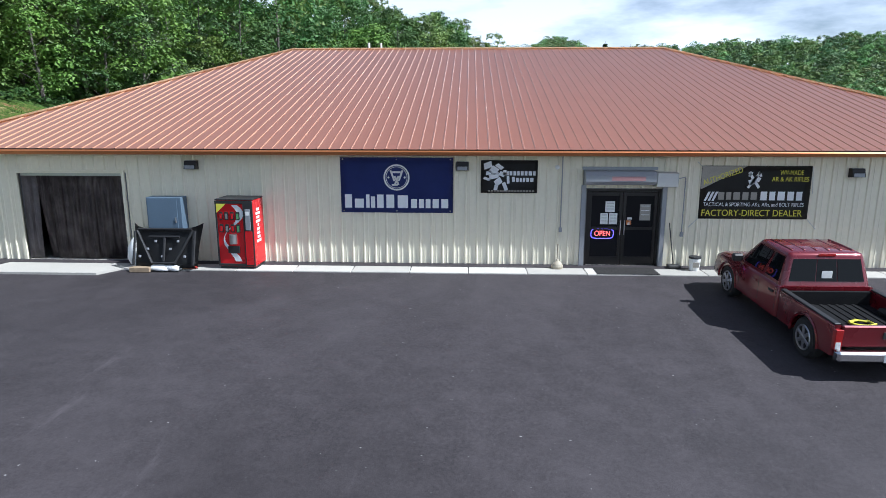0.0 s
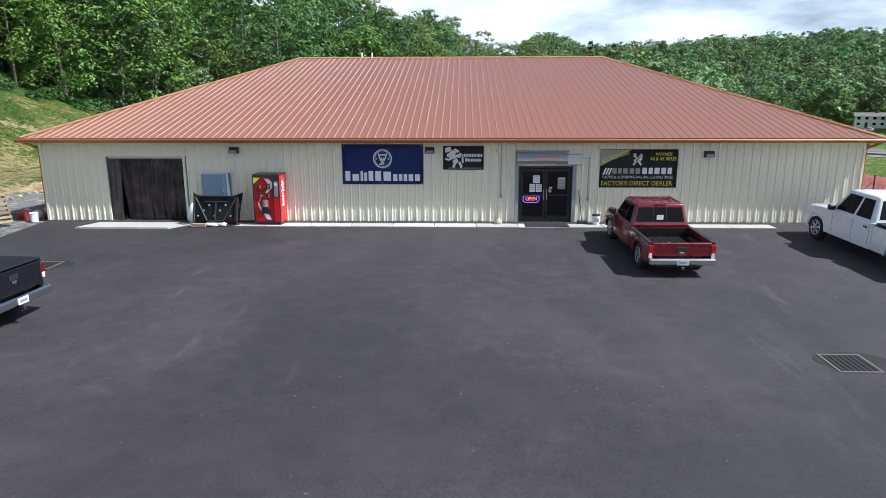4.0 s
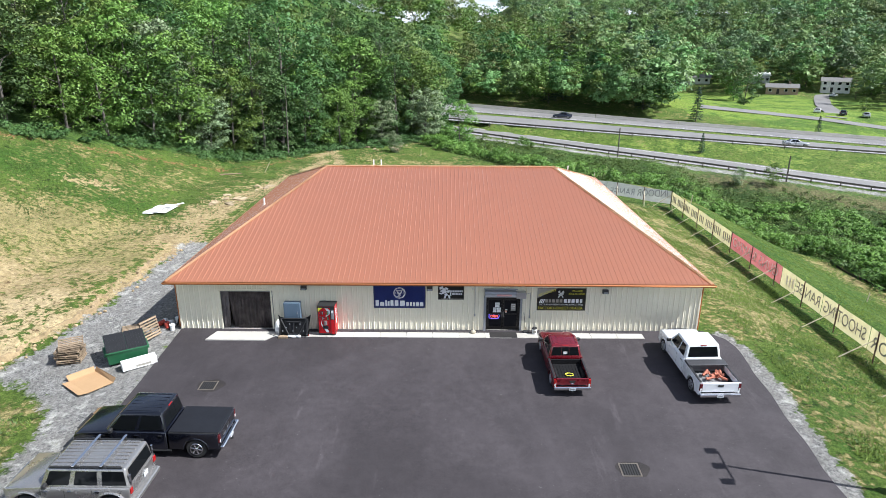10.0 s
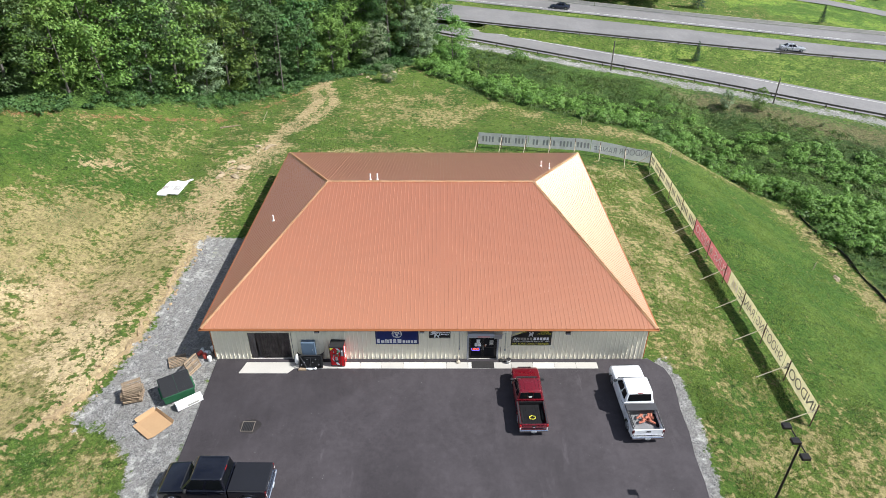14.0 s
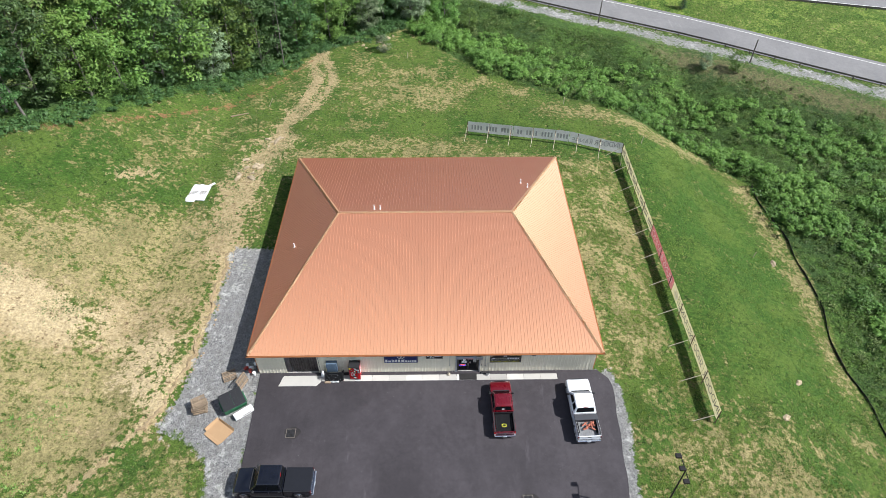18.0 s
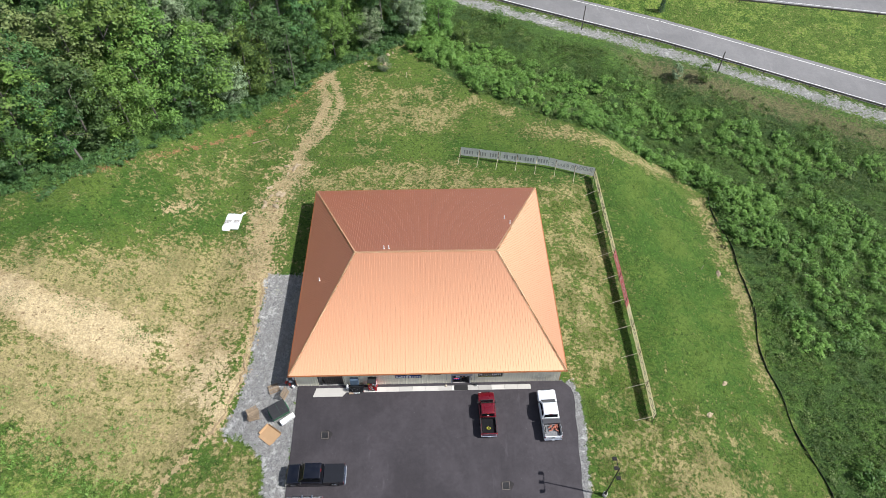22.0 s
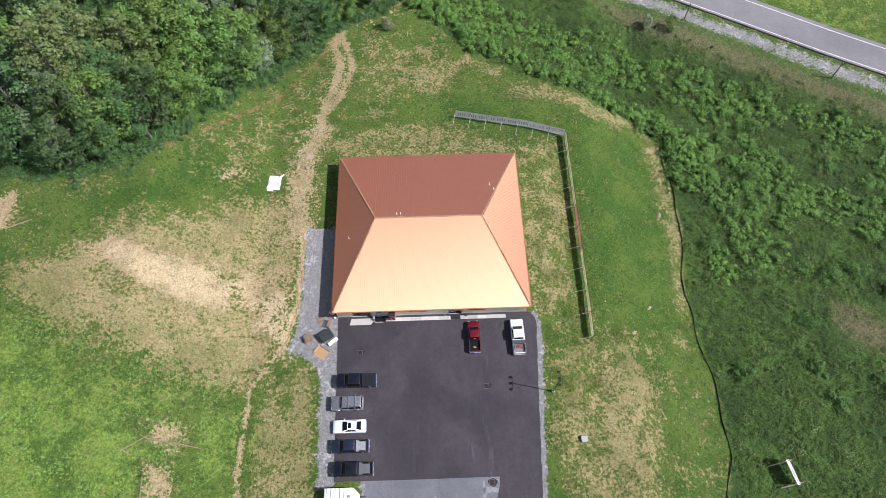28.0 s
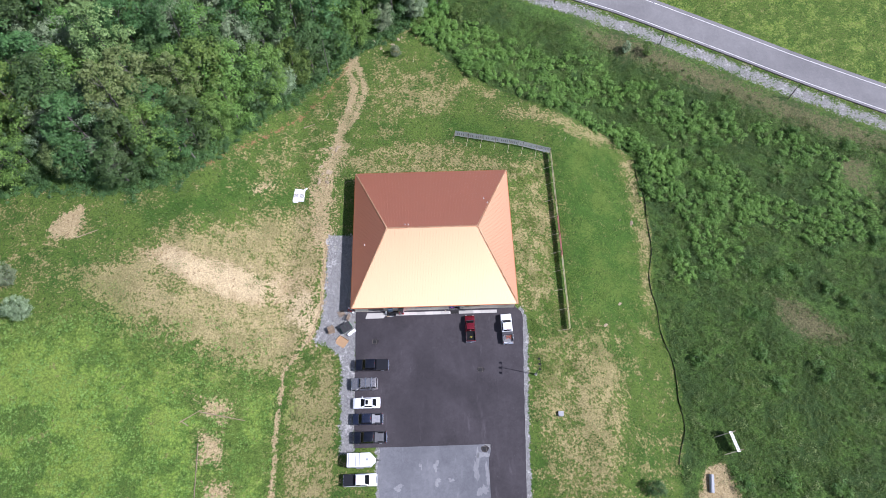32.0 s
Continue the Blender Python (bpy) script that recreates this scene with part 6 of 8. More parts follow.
    gate = part("tailgate", boxed(xb0 - 0.05, xb0 + 0.03, -W / 2 + 0.12, W / 2 - 0.12, z0 + 0.22, bz + 0.005, 0.02), material, car)
    part("gate_handle", boxed(xb0 - 0.062, xb0 - 0.05, -0.14, 0.14, bz - 0.22, bz - 0.1, 0.004), M_BLACK, gate)
    if tail_badge:
        part("badge", boxed(xb0 - 0.066, xb0 - 0.05, -0.07, 0.07, bz - 0.3, bz - 0.24, 0.01), M_CHROME, gate)
    for s in (-1, 1):
        y0, y1 = sorted((s * (W / 2 - 0.005), s * (W / 2 - 0.14)))
        lamp = part("tail_lamp", boxed(xb0 - 0.06, xb0 + 0.04, y0, y1, bz - 0.42, bz - 0.06, 0.012), lamp_mat or M_LAMPRED, car, "tail lamp")
        part("reversing_lens", boxed(xb0 - 0.066, xb0 - 0.058, y0 + 0.03, y1 - 0.02, bz - 0.4, bz - 0.28), M_LAMPCLEAR, lamp)
        y0, y1 = sorted((s * (W / 2 - 0.13), s * (W / 2 - 0.42)))
        part("headlamp", boxed(nose - 0.1, nose + 0.036, y0, y1, hood - 0.42, hood - 0.25, 0.02), M_LAMPCLEAR, car)
    part("grille", boxed(nose - 0.02, nose + 0.045, -W / 2 + 0.46, W / 2 - 0.46, hood - 0.44, hood - 0.15, 0.01), M_BLACK, car)
    part("front_bumper", boxed(nose - 0.1, nose + 0.1, -W / 2 + 0.03, W / 2 - 0.03, z0 - 0.02, z0 + 0.24, 0.05), M_CHROME if tail_badge else material, car)
    bump = part("rear_bumper", boxed(xb0 - 0.2, xb0 - 0.02, -W / 2 + 0.02, W / 2 - 0.02, z0 + 0.0, z0 + 0.19, 0.04), M_CHROME, car, "chromed rear bumper")
    part("number_plate", boxed(xb0 - 0.212, xb0 - 0.2, -0.16, 0.16, z0 + 0.02, z0 + 0.17), M_PLATE, bump, "number plate with plain grey bars")
    part("plate_bar", boxed(xb0 - 0.216, xb0 - 0.211, -0.11, 0.11, z0 + 0.07, z0 + 0.12), M_GREYMETAL, bump)
    part("tow_hitch", boxed(xb0 - 0.24, xb0, -0.05, 0.05, z0 - 0.12, z0 - 0.03, 0.01), M_BLACK, car)
    part("underbody", boxed(xb0 + 0.1, nose - 0.2, -W / 2 + 0.3, W / 2 - 0.3, z0 - 0.12, z0 + 0.27), M_BLACK, car)
    mirrors(car, xc1 - 0.05, W / 2 - 0.02, zbelt + 0.04, material if rail else M_BLACK)
    if cover:
        part("bed_cover", boxed(xb0 - 0.03, xb1 - 0.03, -W / 2 + 0.05, W / 2 - 0.05, bz + 0.02, bz + 0.07, 0.02), cover, car, "black bed cover")
    if step:
        for s in (-1, 1):
            part("side_step", tubed((xb1 - 0.1, s * (W / 2 - 0.02), z0 - 0.06), (xc1, s * (W / 2 - 0.02), z0 - 0.06), 0.045, n=8), M_BLACK, car)
    part("brake_light", boxed(xb1 + 0.17, xb1 + 0.2, -0.16, 0.16, H - 0.06, H - 0.02), M_LAMPRED, car)
    if tail_badge:
        for k in range(6):
            y = -W * 0.32 + k * W * 0.128
            part("roof_crease", boxed(xb1 + 0.35, xc1 - 0.55, y - 0.02, y + 0.02, H - 0.02, H + 0.028, 0.008), material, car)
    part("wiper_cowl", boxed(xc1 + 0.2, xc1 + 0.32, -W / 2 + 0.2, W / 2 - 0.2, hood + 0.0, hood + 0.03, 0.01), M_BLACK, car)
    add_wheels(car, xf, xr, W, r, rim)
    return car, (xb0, xb1, bz, z0)


def stand(x, y, turn, dz=0.02):
    """Pose on the sloping paving."""
    a = radians(turn)
    dx, dy = math.cos(a), math.sin(a)
    slope = (ground_z(x + dx, y + dy) - ground_z(x - dx, y - dy)) / 2
    side = (ground_z(x - dy, y + dx) - ground_z(x + dy, y - dx)) / 2
    return Matrix.Translation((x, y, ground_z(x, y) + dz)) @ Matrix.Rotation(a, 4, "Z") @ Matrix.Rotation(-math.atan(slope), 4, "Y") @ Matrix.Rotation(math.atan(side), 4, "X")


red_truck, bed = pickup("pickup_truck", "dark red extended-cab pickup with black bed, nose to the shop", P_RED, 5.15, 1.84, 1.62, 1.75, 1.85, 0.37, stand(6.6, -4.1, 91),
                        panes=((0.08, 0.36), (0.42, 0.86)), tail_badge=True)
part("window_sticker", boxed(bed[1] + 0.085, bed[1] + 0.1, -0.1, 0.1, bed[2] + 0.2, bed[2] + 0.34), M_WHITE, red_truck)
m_strap = mat("yellow_strap", (0.7, 0.65, 0.05), 0.7)
bm = bmesh.new()
for k in range(9):
    a = k * 1.1
    tube(bm, (bed[0] + 0.7 + 0.14 * math.cos(a), 0.0 + 0.2 * math.sin(a), bed[3] + 0.35), (bed[0] + 0.7 + 0.16 * math.cos(a + 1.1), 0.22 * math.sin(a + 1.1), bed[3] + 0.36), 0.022, n=5)
strap = part("tow_strap", bm, m_strap)
strap.matrix_basis = red_truck.matrix_basis.copy()
tagged(strap, "coiled yellow tow strap in the pickup bed", "strap")

white_truck, bed = pickup("pickup_truck", "white extended-cab pickup with loaded open bed, nose to the shop", P_WHITE, 5.75, 2.02, 1.9, 1.9, 2.05, 0.4, stand(13.55, -4.35, 92),
                          panes=((0.08, 0.4), (0.46, 0.88)), bed_material=mat("worn_white_bed", (0.2, 0.2, 0.2), 0.6, vary=0.15), lamp_mat=M_LAMPDARK, split=False)
M_DARKTOOL = mat("dark_grey_steel", (0.07, 0.07, 0.075), 0.5, 0.4)
box_ = thing("tool_box", "dark grey steel tool box across the pickup bed", "tool box", white_truck.matrix_basis.copy())
part("lid", boxed(bed[1] - 0.62, bed[1] - 0.1, -0.99, 0.99, bed[2] + 0.04, bed[2] + 0.1, 0.015), M_DARKTOOL, box_)
part("body", boxed(bed[1] - 0.58, bed[1] - 0.13, -0.8, 0.8, bed[2] - 0.3, bed[2] + 0.04, 0.01), M_DARKTOOL, box_)
M_FIREWOOD = mat("split_firewood", (0.38, 0.13, 0.08), 0.85, vary=0.2, fine=12, random_by="object")
r3 = np.random.default_rng(9)
for k in range(15):
    x, y = r3.uniform(bed[0] + 0.7, bed[1] - 0.75), r3.uniform(-0.62, 0.25)
    z = bed[3] + 0.38 + r3.uniform(0, 0.22) * (1 - abs(y))
    m = white_truck.matrix_basis @ Matrix.Translation((x, y, z)) @ Euler((r3.uniform(-0.4, 0.4), r3.uniform(-0.5, 0.5), r3.uniform(0, 3.1))).to_matrix().to_4x4()
    bm = bmesh.new()
    tube(bm, (-0.2, 0, 0), (0.2, 0, 0), r3.uniform(0.05, 0.08), n=5)
    log = part("firewood_log", bm, M_FIREWOOD)
    log.matrix_basis = m
    tagged(log, "split reddish firewood log in the white pickup's bed", "log", "firewood in the pickup bed")

black_truck, bed = pickup("pickup_truck", "black crew-cab pickup with black bed cover and chrome bumper", P_BLACK, 6.25, 2.03, 2.0, 2.3, 2.1, 0.43, stand(-12.0, -10.65, 180),
                          cover=M_TONNEAU, tail_badge=True, step=True, rim=M_CHROME, lamp_mat=M_LAMPDARK)
navy_truck, bed = pickup("pickup_truck", "dark navy crew-cab pickup with open bed", P_NAVY, 5.5, 1.9, 1.85, 2.1, 1.75, 0.38, stand(-12.6, -20.4, 180),
                         bed_material=mat("scuffed_bed", (0.3, 0.3, 0.31), 0.6, vary=0.2))
last_truck, bed = pickup("pickup_truck", "black crew-cab pickup with cluttered open bed", P_BLACK, 5.9, 2.0, 1.92, 2.2, 1.95, 0.41, stand(-12.1, -23.6, 180),
                         bed_material=mat("dull_bed", (0.12, 0.12, 0.125), 0.7, vary=0.2))
tail_truck, bed = pickup("pickup_truck", "white pickup with black bed cover beside the trailer", P_WHITE, 5.8, 2.0, 1.9, 2.1, 1.95, 0.4, stand(-13.6, -30.6, 0), cover=M_TONNEAU)


def suv(pose_):
    """Boxy off-road vehicle: flat glass, ribbed roof with two cross bars."""
    L, W, H, r = 4.8, 2.06, 1.98, 0.45
    car = thing("off_road_vehicle", "grey-brown boxy off-road vehicle with roof bars", "off-road vehicle", pose_)
    z0, belt, hood = 0.5, 1.28, 1.3
    xf, xr, ar = 1.52, -1.55, 0.56
    poly = [(-2.25, z0 + 0.05), (xr - ar, z0)] + arch(xr, ar, z0)[::-1][1:-1] + [(xr + ar, z0), (xf - ar, z0)] + arch(xf, ar, z0)[::-1][1:-1] + \
           [(xf + ar, z0), (2.25, z0 + 0.05), (2.3, 1.16), (2.2, hood - 0.06), (0.95, hood + 0.03), (0.75, belt), (-2.3, belt)]
    part("body", extruded(poly, -W / 2, W / 2, 0.08, 0.05), P_BROWN, car, smooth=50)
    greenhouse(car, P_BROWN, (-2.28, 0.98), (-2.16, 0.66), belt, H, W / 2 - 0.05, W / 2 - 0.17, ((0.03, 0.3), (0.36, 0.62), (0.68, 0.94)))
    bm = bmesh.new()
    for k in range(8):
        y = -0.72 + k * 1.44 / 7
        box(bm, -2.0, 0.55, y - 0.035, y + 0.035, H + 0.012, H + 0.045, 0.008)
    part("roof_ribs", bm, P_BROWN, car)
    for s in (-1, 1):
        part("roof_rail", boxed(-2.05, 0.55, s * 0.83 - 0.03, s * 0.83 + 0.03, H + 0.0, H + 0.06, 0.012), M_BLACK, car)
        part("tail_lamp", boxed(-2.32, -2.26, *sorted((s * 0.83, s * 0.99)), 1.0, 1.22, 0.01), M_LAMPRED, car)
        part("light_strip", boxed(-2.315, -2.25, *sorted((s * 0.82, s * 0.9)), 1.3, 1.75, 0.01), M_CHROME, car)
        part("headlamp", boxed(2.27, 2.34, *sorted((s * 0.62, s * 0.92)), 0.98, 1.16, 0.02), M_LAMPCLEAR, car)
        part("side_step", tubed((-0.9, s * 1.04, 0.48), (0.9, s * 1.04, 0.48), 0.045, n=8), M_CHROME, car)
        for u in (-0.9, 0.1, 0.95):
            y0, y1 = sorted((s * W / 2 - s * 0.01, s * W / 2 + s * 0.002))
            part("door_seam", boxed(u - 0.006, u + 0.006, y0, y1, 0.62, belt - 0.03), M_BLACK, car)
            y0, y1 = sorted((s * W / 2, s * (W / 2 + 0.025)))
            part("door_handle", boxed(u - 0.3, u - 0.12, y0, y1, 1.1, 1.15, 0.008), M_CHROME, car)
        for cx in (xf, xr):
            bm = bmesh.new()
            pts = arch(cx, ar + 0.02, z0, 10)
            for (xa, za), (xb, zb_) in zip(pts, pts[1:]):
                tube(bm, (xa, s * (W / 2 + 0.01), za), (xb, s * (W / 2 + 0.01), zb_), 0.05, n=6, caps=False)
            part("wheel_arch_flare", bm, P_BROWN, car)
    for x in (-1.35, -0.35):
        part("roof_bar", boxed(x - 0.05, x + 0.05, -0.95, 0.95, H + 0.13, H + 0.18, 0.015), M_CHROME, car, "bright aluminium roof bar")
        for s in (-1, 1):
            part("bar_foot", boxed(x - 0.06, x + 0.06, s * 0.83 - 0.05, s * 0.83 + 0.05, H + 0.05, H + 0.14, 0.012), M_BLACK, car)
    part("rear_bumper", boxed(-2.45, -2.22, -0.99, 0.99, 0.55, 0.74, 0.04), P_BROWN, car)
    part("number_plate", boxed(-2.33, -2.3, -0.3, 0.0, 0.95, 1.12, 0.004), M_PLATE, car, "number plate with plain grey bars")
    part("front_bumper", boxed(2.2, 2.42, -0.99, 0.99, 0.56, 0.76, 0.04), M_GREYMETAL, car)
    part("grille", boxed(2.25, 2.34, -0.55, 0.55, 0.86, 1.16, 0.01), M_CHROME, car)
    part("underbody", boxed(-2.1, 2.1, -0.7, 0.7, 0.4, 0.8), M_BLACK, car)
    mirrors(car, 0.7, 0.98, 1.3, M_BLACK)
    add_wheels(car, xf, xr, W + 0.06, r)
    return car


def sedan(name, label, material, pose_, roof_hatch=True):
    """Saloon: long bonnet, raked glass, short boot."""
    L, W, H, r = 5.0, 1.88, 1.46, 0.345
    car = thing(name, label, "car", pose_)
    z0, belt = 0.3, 0.93
    xf, xr, ar = 1.58, -1.42, 0.41
    poly = [(-2.4, z0 + 0.08), (xr - ar, z0)] + arch(xr, ar, z0)[::-1][1:-1] + [(xr + ar, z0 - 0.02), (xf - ar, z0 - 0.02)] + arch(xf, ar, z0)[::-1][1:-1] + \
           [(xf + ar, z0), (2.4, z0 + 0.05), (2.5, 0.55), (2.4, 0.74), (1.9, 0.86), (0.95, 0.97), (0.6, belt), (-1.5, belt + 0.03), (-1.75, 1.02), (-2.4, 0.99), (-2.48, 0.8)]
    part("body", extruded(poly, -W / 2, W / 2, 0.26, 0.1), material, car, smooth=60)
    greenhouse(car, material, (-1.85, 1.1), (-0.95, 0.2), belt, H, W / 2 - 0.12, W / 2 - 0.32, ((0.2, 0.5), (0.53, 0.86)))
    if roof_hatch:
        part("sunroof", boxed(-0.3, 0.14, -0.4, 0.4, H + 0.01, H + 0.038, 0.01), M_GLASS, car)
    for s in (-1, 1):
        part("tail_lamp", boxed(-2.46, -2.3, *sorted((s * 0.5, s * 0.86)), 0.74, 0.88, 0.03), M_LAMPRED, car)
        part("headlamp", boxed(2.22, 2.42, *sorted((s * 0.48, s * 0.84)), 0.6, 0.74, 0.03), M_LAMPCLEAR, car)
        part("exhaust_tip", boxed(-2.5, -2.3, *sorted((s * 0.45, s * 0.68)), 0.3, 0.38, 0.02), M_CHROME, car)
        for u in (-0.95, -0.1, 0.8):
            y0, y1 = sorted((s * W / 2 - s * 0.01, s * W / 2 + s * 0.002))
            part("door_seam", boxed(u - 0.005, u + 0.005, y0, y1, 0.36, belt - 0.1), M_BLACK, car)
    part("number_plate", boxed(-2.5, -2.47, -0.2, 0.2, 0.6, 0.72, 0.004), M_PLATE, car, "number plate with plain grey bars")
    part("boot_seam", boxed(-2.42, -1.74, -0.72, -0.71, 0.99, 1.025), M_BLACK, car)
    part("underbody", boxed(-2.2, 2.2, -0.7, 0.7, 0.22, 0.5), M_BLACK, car)
    mirrors(car, 0.72, W / 2 - 0.05, belt + 0.02, material)
    add_wheels(car, xf, xr, W, r)
    return car


suv(stand(-13.2, -14.15, 180))
sedan("saloon_car", "white saloon car with dark sunroof, parked nose out", P_WHITE, stand(-12.75, -17.55, 180))


def trailer(pose_):
    """Enclosed box trailer with a V nose and ribbed white roof."""
    t = thing("box_trailer", "white enclosed box trailer with pointed nose", "trailer", pose_)
    bm = bmesh.new()
    ring = [(-2.3, -1.15), (1.7, -1.15), (2.5, -0.35), (2.5, 0.35), (1.7, 1.15), (-2.3, 1.15)]
    a, b = [bm.verts.new((x, y, 0.45)) for x, y in ring], [bm.verts.new((x * 0.995, y * 0.98, 2.3)) for x, y in ring]
    for i in range(6):
        bm.faces.new((a[i], a[(i + 1) % 6], b[(i + 1) % 6], b[i]))
    bm.faces.new(a[::-1])
    bm.faces.new(b)
    bmesh.ops.bevel(bm, geom=[e for e in bm.edges if all(v in b for v in e.verts)], offset=0.07, segments=2, affect="EDGES")
    part("body", bm, M_WHITE, t)
    for k in range(5):
        x = -2.0 + k * 0.62
        part("roof_rib", boxed(x - 0.05, x + 0.05, -1.08, 1.08, 2.3, 2.335, 0.01), M_STEEL, t)
    part("roof_vent", boxed(1.0, 1.35, -0.18, 0.18, 2.3, 2.42, 0.03), M_GREYMETAL, t)
    part("rear_door", boxed(-2.34, -2.3, -1.05, 1.05, 0.55, 2.2, 0.01), M_STEEL, t)
    part("drawbar", tubed((2.4, 0, 0.5), (3.4, 0, 0.5), 0.06, n=6), M_BLACK, t)
    part("jockey_wheel", tubed((3.1, 0, 0.0), (3.1, 0, 0.7), 0.04, n=6), M_STEEL, t)
    for s in (-1, 1):
        part("mudguard", boxed(-0.9, 0.5, *sorted((s * 1.15, s * 1.3)), 0.68, 0.76, 0.02), M_STEEL, t)
    add_wheels(t, 0.15, -0.55, 2.55, 0.34)
    return t


trailer(stand(-13.5, -27.4, 0, -0.03))

# traffic on the highway
for x, line, shift, kind, body in ((74, 0, 4.0, 0, P_SILVER), (30, 2, 3.0, 180, P_NAVY), (112, 2, 4.0, 180, P_MAROON)):
    y, z, ahead = float(highway_y(x, line)) + shift, float(highway_z(x)) + 0.13, -12
    sedan("car_on_highway", "car on the highway, seen from far off", body, Matrix.Translation((x, y, z)) @ Matrix.Rotation(radians(ahead + kind), 4, "Z"), False)


# ---- the shop front ----
M_NAVY = mat("navy_vinyl", (0.02, 0.038, 0.21), 0.5, vary=0.05, fine=3, broad=1.0)
M_BLACKVINYL = mat("black_vinyl", (0.018, 0.017, 0.016), 0.45, vary=0.1, fine=3, broad=0.9)
M_PRINTWHITE = mat("white_print", (0.75, 0.76, 0.78), 0.6, vary=0.03)
M_PRINTGREY = mat("grey_print", (0.32, 0.3, 0.26), 0.6, vary=0.1)
M_PRINTYELLOW = mat("yellow_print", (0.68, 0.62, 0.06), 0.6, vary=0.04)
M_ROPE = mat("white_rope", (0.6, 0.6, 0.56), 0.8)
FACE = pose(0, 0, 0, 90, 0, 0)


def sheet(name, x0, x1, z0, z1, material, y=-0.052, parent=None, label=""):
    """A hung vinyl sheet with slight ripples."""
    bm = bmesh.new()
    nx, nz = 16, 8
    vs = [[bm.verts.new((x0 + (x1 - x0) * i / nx, y + 0.006 * math.sin(i * 1.3 + k * 0.7) * math.sin(math.pi * k / nz), z0 + (z1 - z0) * k / nz)) for i in range(nx + 1)] for k in range(nz + 1)]
    for k in range(nz):
        for i in range(nx):
            bm.faces.new((vs[k][i], vs[k][i + 1], vs[k + 1][i + 1], vs[k + 1][i]))
    bmesh.ops.solidify(bm, geom=bm.faces[:], thickness=0.004)
    return part(name, bm, material, parent, label, smooth=True)


def flat_bar(name, x, z, w, h, material, parent, y=-0.066, turn=0.0, lean=0.0):
    bm = bmesh.new()
    vs = [(-w / 2 + 0.0, -h / 2), (w / 2, -h / 2), (w / 2 + lean, h / 2), (-w / 2 + lean, h / 2)]
    slab(bm, [(a, 0.0, b) for a, b in vs], 0.003)
    ob = part(name, bm, material, parent)
    ob.matrix_basis = Matrix.Translation((x, y, z)) @ Matrix.Rotation(radians(-turn), 4, "Y")
    return ob


def word_bars(x0, x1, z, h, shape, material, parent, y=-0.066):
    """A brand name as plain bars: shape gives each letter's width and height share."""
    total = sum(w for w, _ in shape)
    x = x0
    for w, s in shape:
        ww = (x1 - x0) * w / total
        flat_bar("mark", x + ww / 2, z + h * s / 2, ww * 0.72, h * s, material, parent, y)
        x += ww


def ring_mark(x, z, r0, r1, material, parent, y=-0.066):
    """A raised ring between two radii."""
    bm = bmesh.new()
    n = 32
    o = [[bm.verts.new((x + r * math.cos(2 * math.pi * k / n), yy, z + r * math.sin(2 * math.pi * k / n))) for k in range(n)] for r, yy in ((r0, y + 0.006), (r0, y), (r1, y), (r1, y + 0.006))]
    for a, b in zip(o, o[1:]):
        for k in range(n):
            bm.faces.new((a[k], a[(k + 1) % n], b[(k + 1) % n], b[k]))
    bmesh.ops.recalc_face_normals(bm, faces=bm.faces)
    part("mark", bm, material, parent)


blue_banner = thing("wall_banner", "navy blue vinyl banner with white round emblem on the wall", "banner")
sheet("sheet", -3.79, -0.77, 1.42, 2.9, M_NAVY, parent=blue_banner)
ring_mark(-2.28, 2.37, 0.35, 0.31, M_PRINTWHITE, blue_banner)
ring_mark(-2.28, 2.37, 0.29, 0.275, M_PRINTWHITE, blue_banner)
for dx, dz, w, h, tr in ((-0.11, 0.05, 0.05, 0.3, 20), (0.11, 0.05, 0.05, 0.3, -20), (0, -0.08, 0.05, 0.26, 25), (0, -0.08, 0.05, 0.26, -25), (0, 0.14, 0.22, 0.05, 0), (-0.05, -0.2, 0.16, 0.045, 0), (0.22, 0, 0.05, 0.05, 45), (-0.22, 0, 0.05, 0.05, 45)):
    flat_bar("mark", -2.28 + dx, 2.37 + dz, w, h, M_PRINTWHITE, blue_banner, turn=tr)
word_bars(-3.72, -0.86, 1.55, 0.36, [(1.0, 1), (1.3, 0.68), (0.5, 1), (0.6, 0.85), (0.95, 1), (1.15, 1), (1.5, 0.95), (0.85, 0.68), (0.7, 0.68), (0.7, 0.68), (0.9, 0.68), (1.0, 0.68)], M_PRINTWHITE, blue_banner)
for x in (-3.72, -2.28, -0.84):
    for z in (1.47, 2.85):
        part("eyelet", tubed((x, -0.06, z), (x, -0.068, z), 0.018, n=8), M_STEEL, blue_banner)

small_banner = thing("wall_banner", "small black banner with pale bird-like blot on the wall", "banner")
sheet("sheet", -0.03, 1.47, 1.97, 2.84, M_BLACKVINYL, parent=small_banner)
for k, (x, z, w, h, tr) in enumerate(((0.14, 2.7, 0.22, 0.16, 20), (0.3, 2.58, 0.2, 0.2, -30), (0.16, 2.5, 0.14, 0.1, 10), (0.45, 2.68, 0.2, 0.1, -35), (0.3, 2.42, 0.26, 0.14, 15), (0.12, 2.35, 0.18, 0.07, -20),
                                     (0.42, 2.26, 0.2, 0.16, 40), (0.36, 2.12, 0.1, 0.14, 0), (0.6, 2.14, 0.1, 0.22, 30), (0.68, 2.32, 0.07, 0.2, 12), (0.52, 2.48, 0.16, 0.12, -20))):
    flat_bar("mark", x, z, w, h, M_PRINTWHITE, small_banner, turn=tr, lean=0.03)
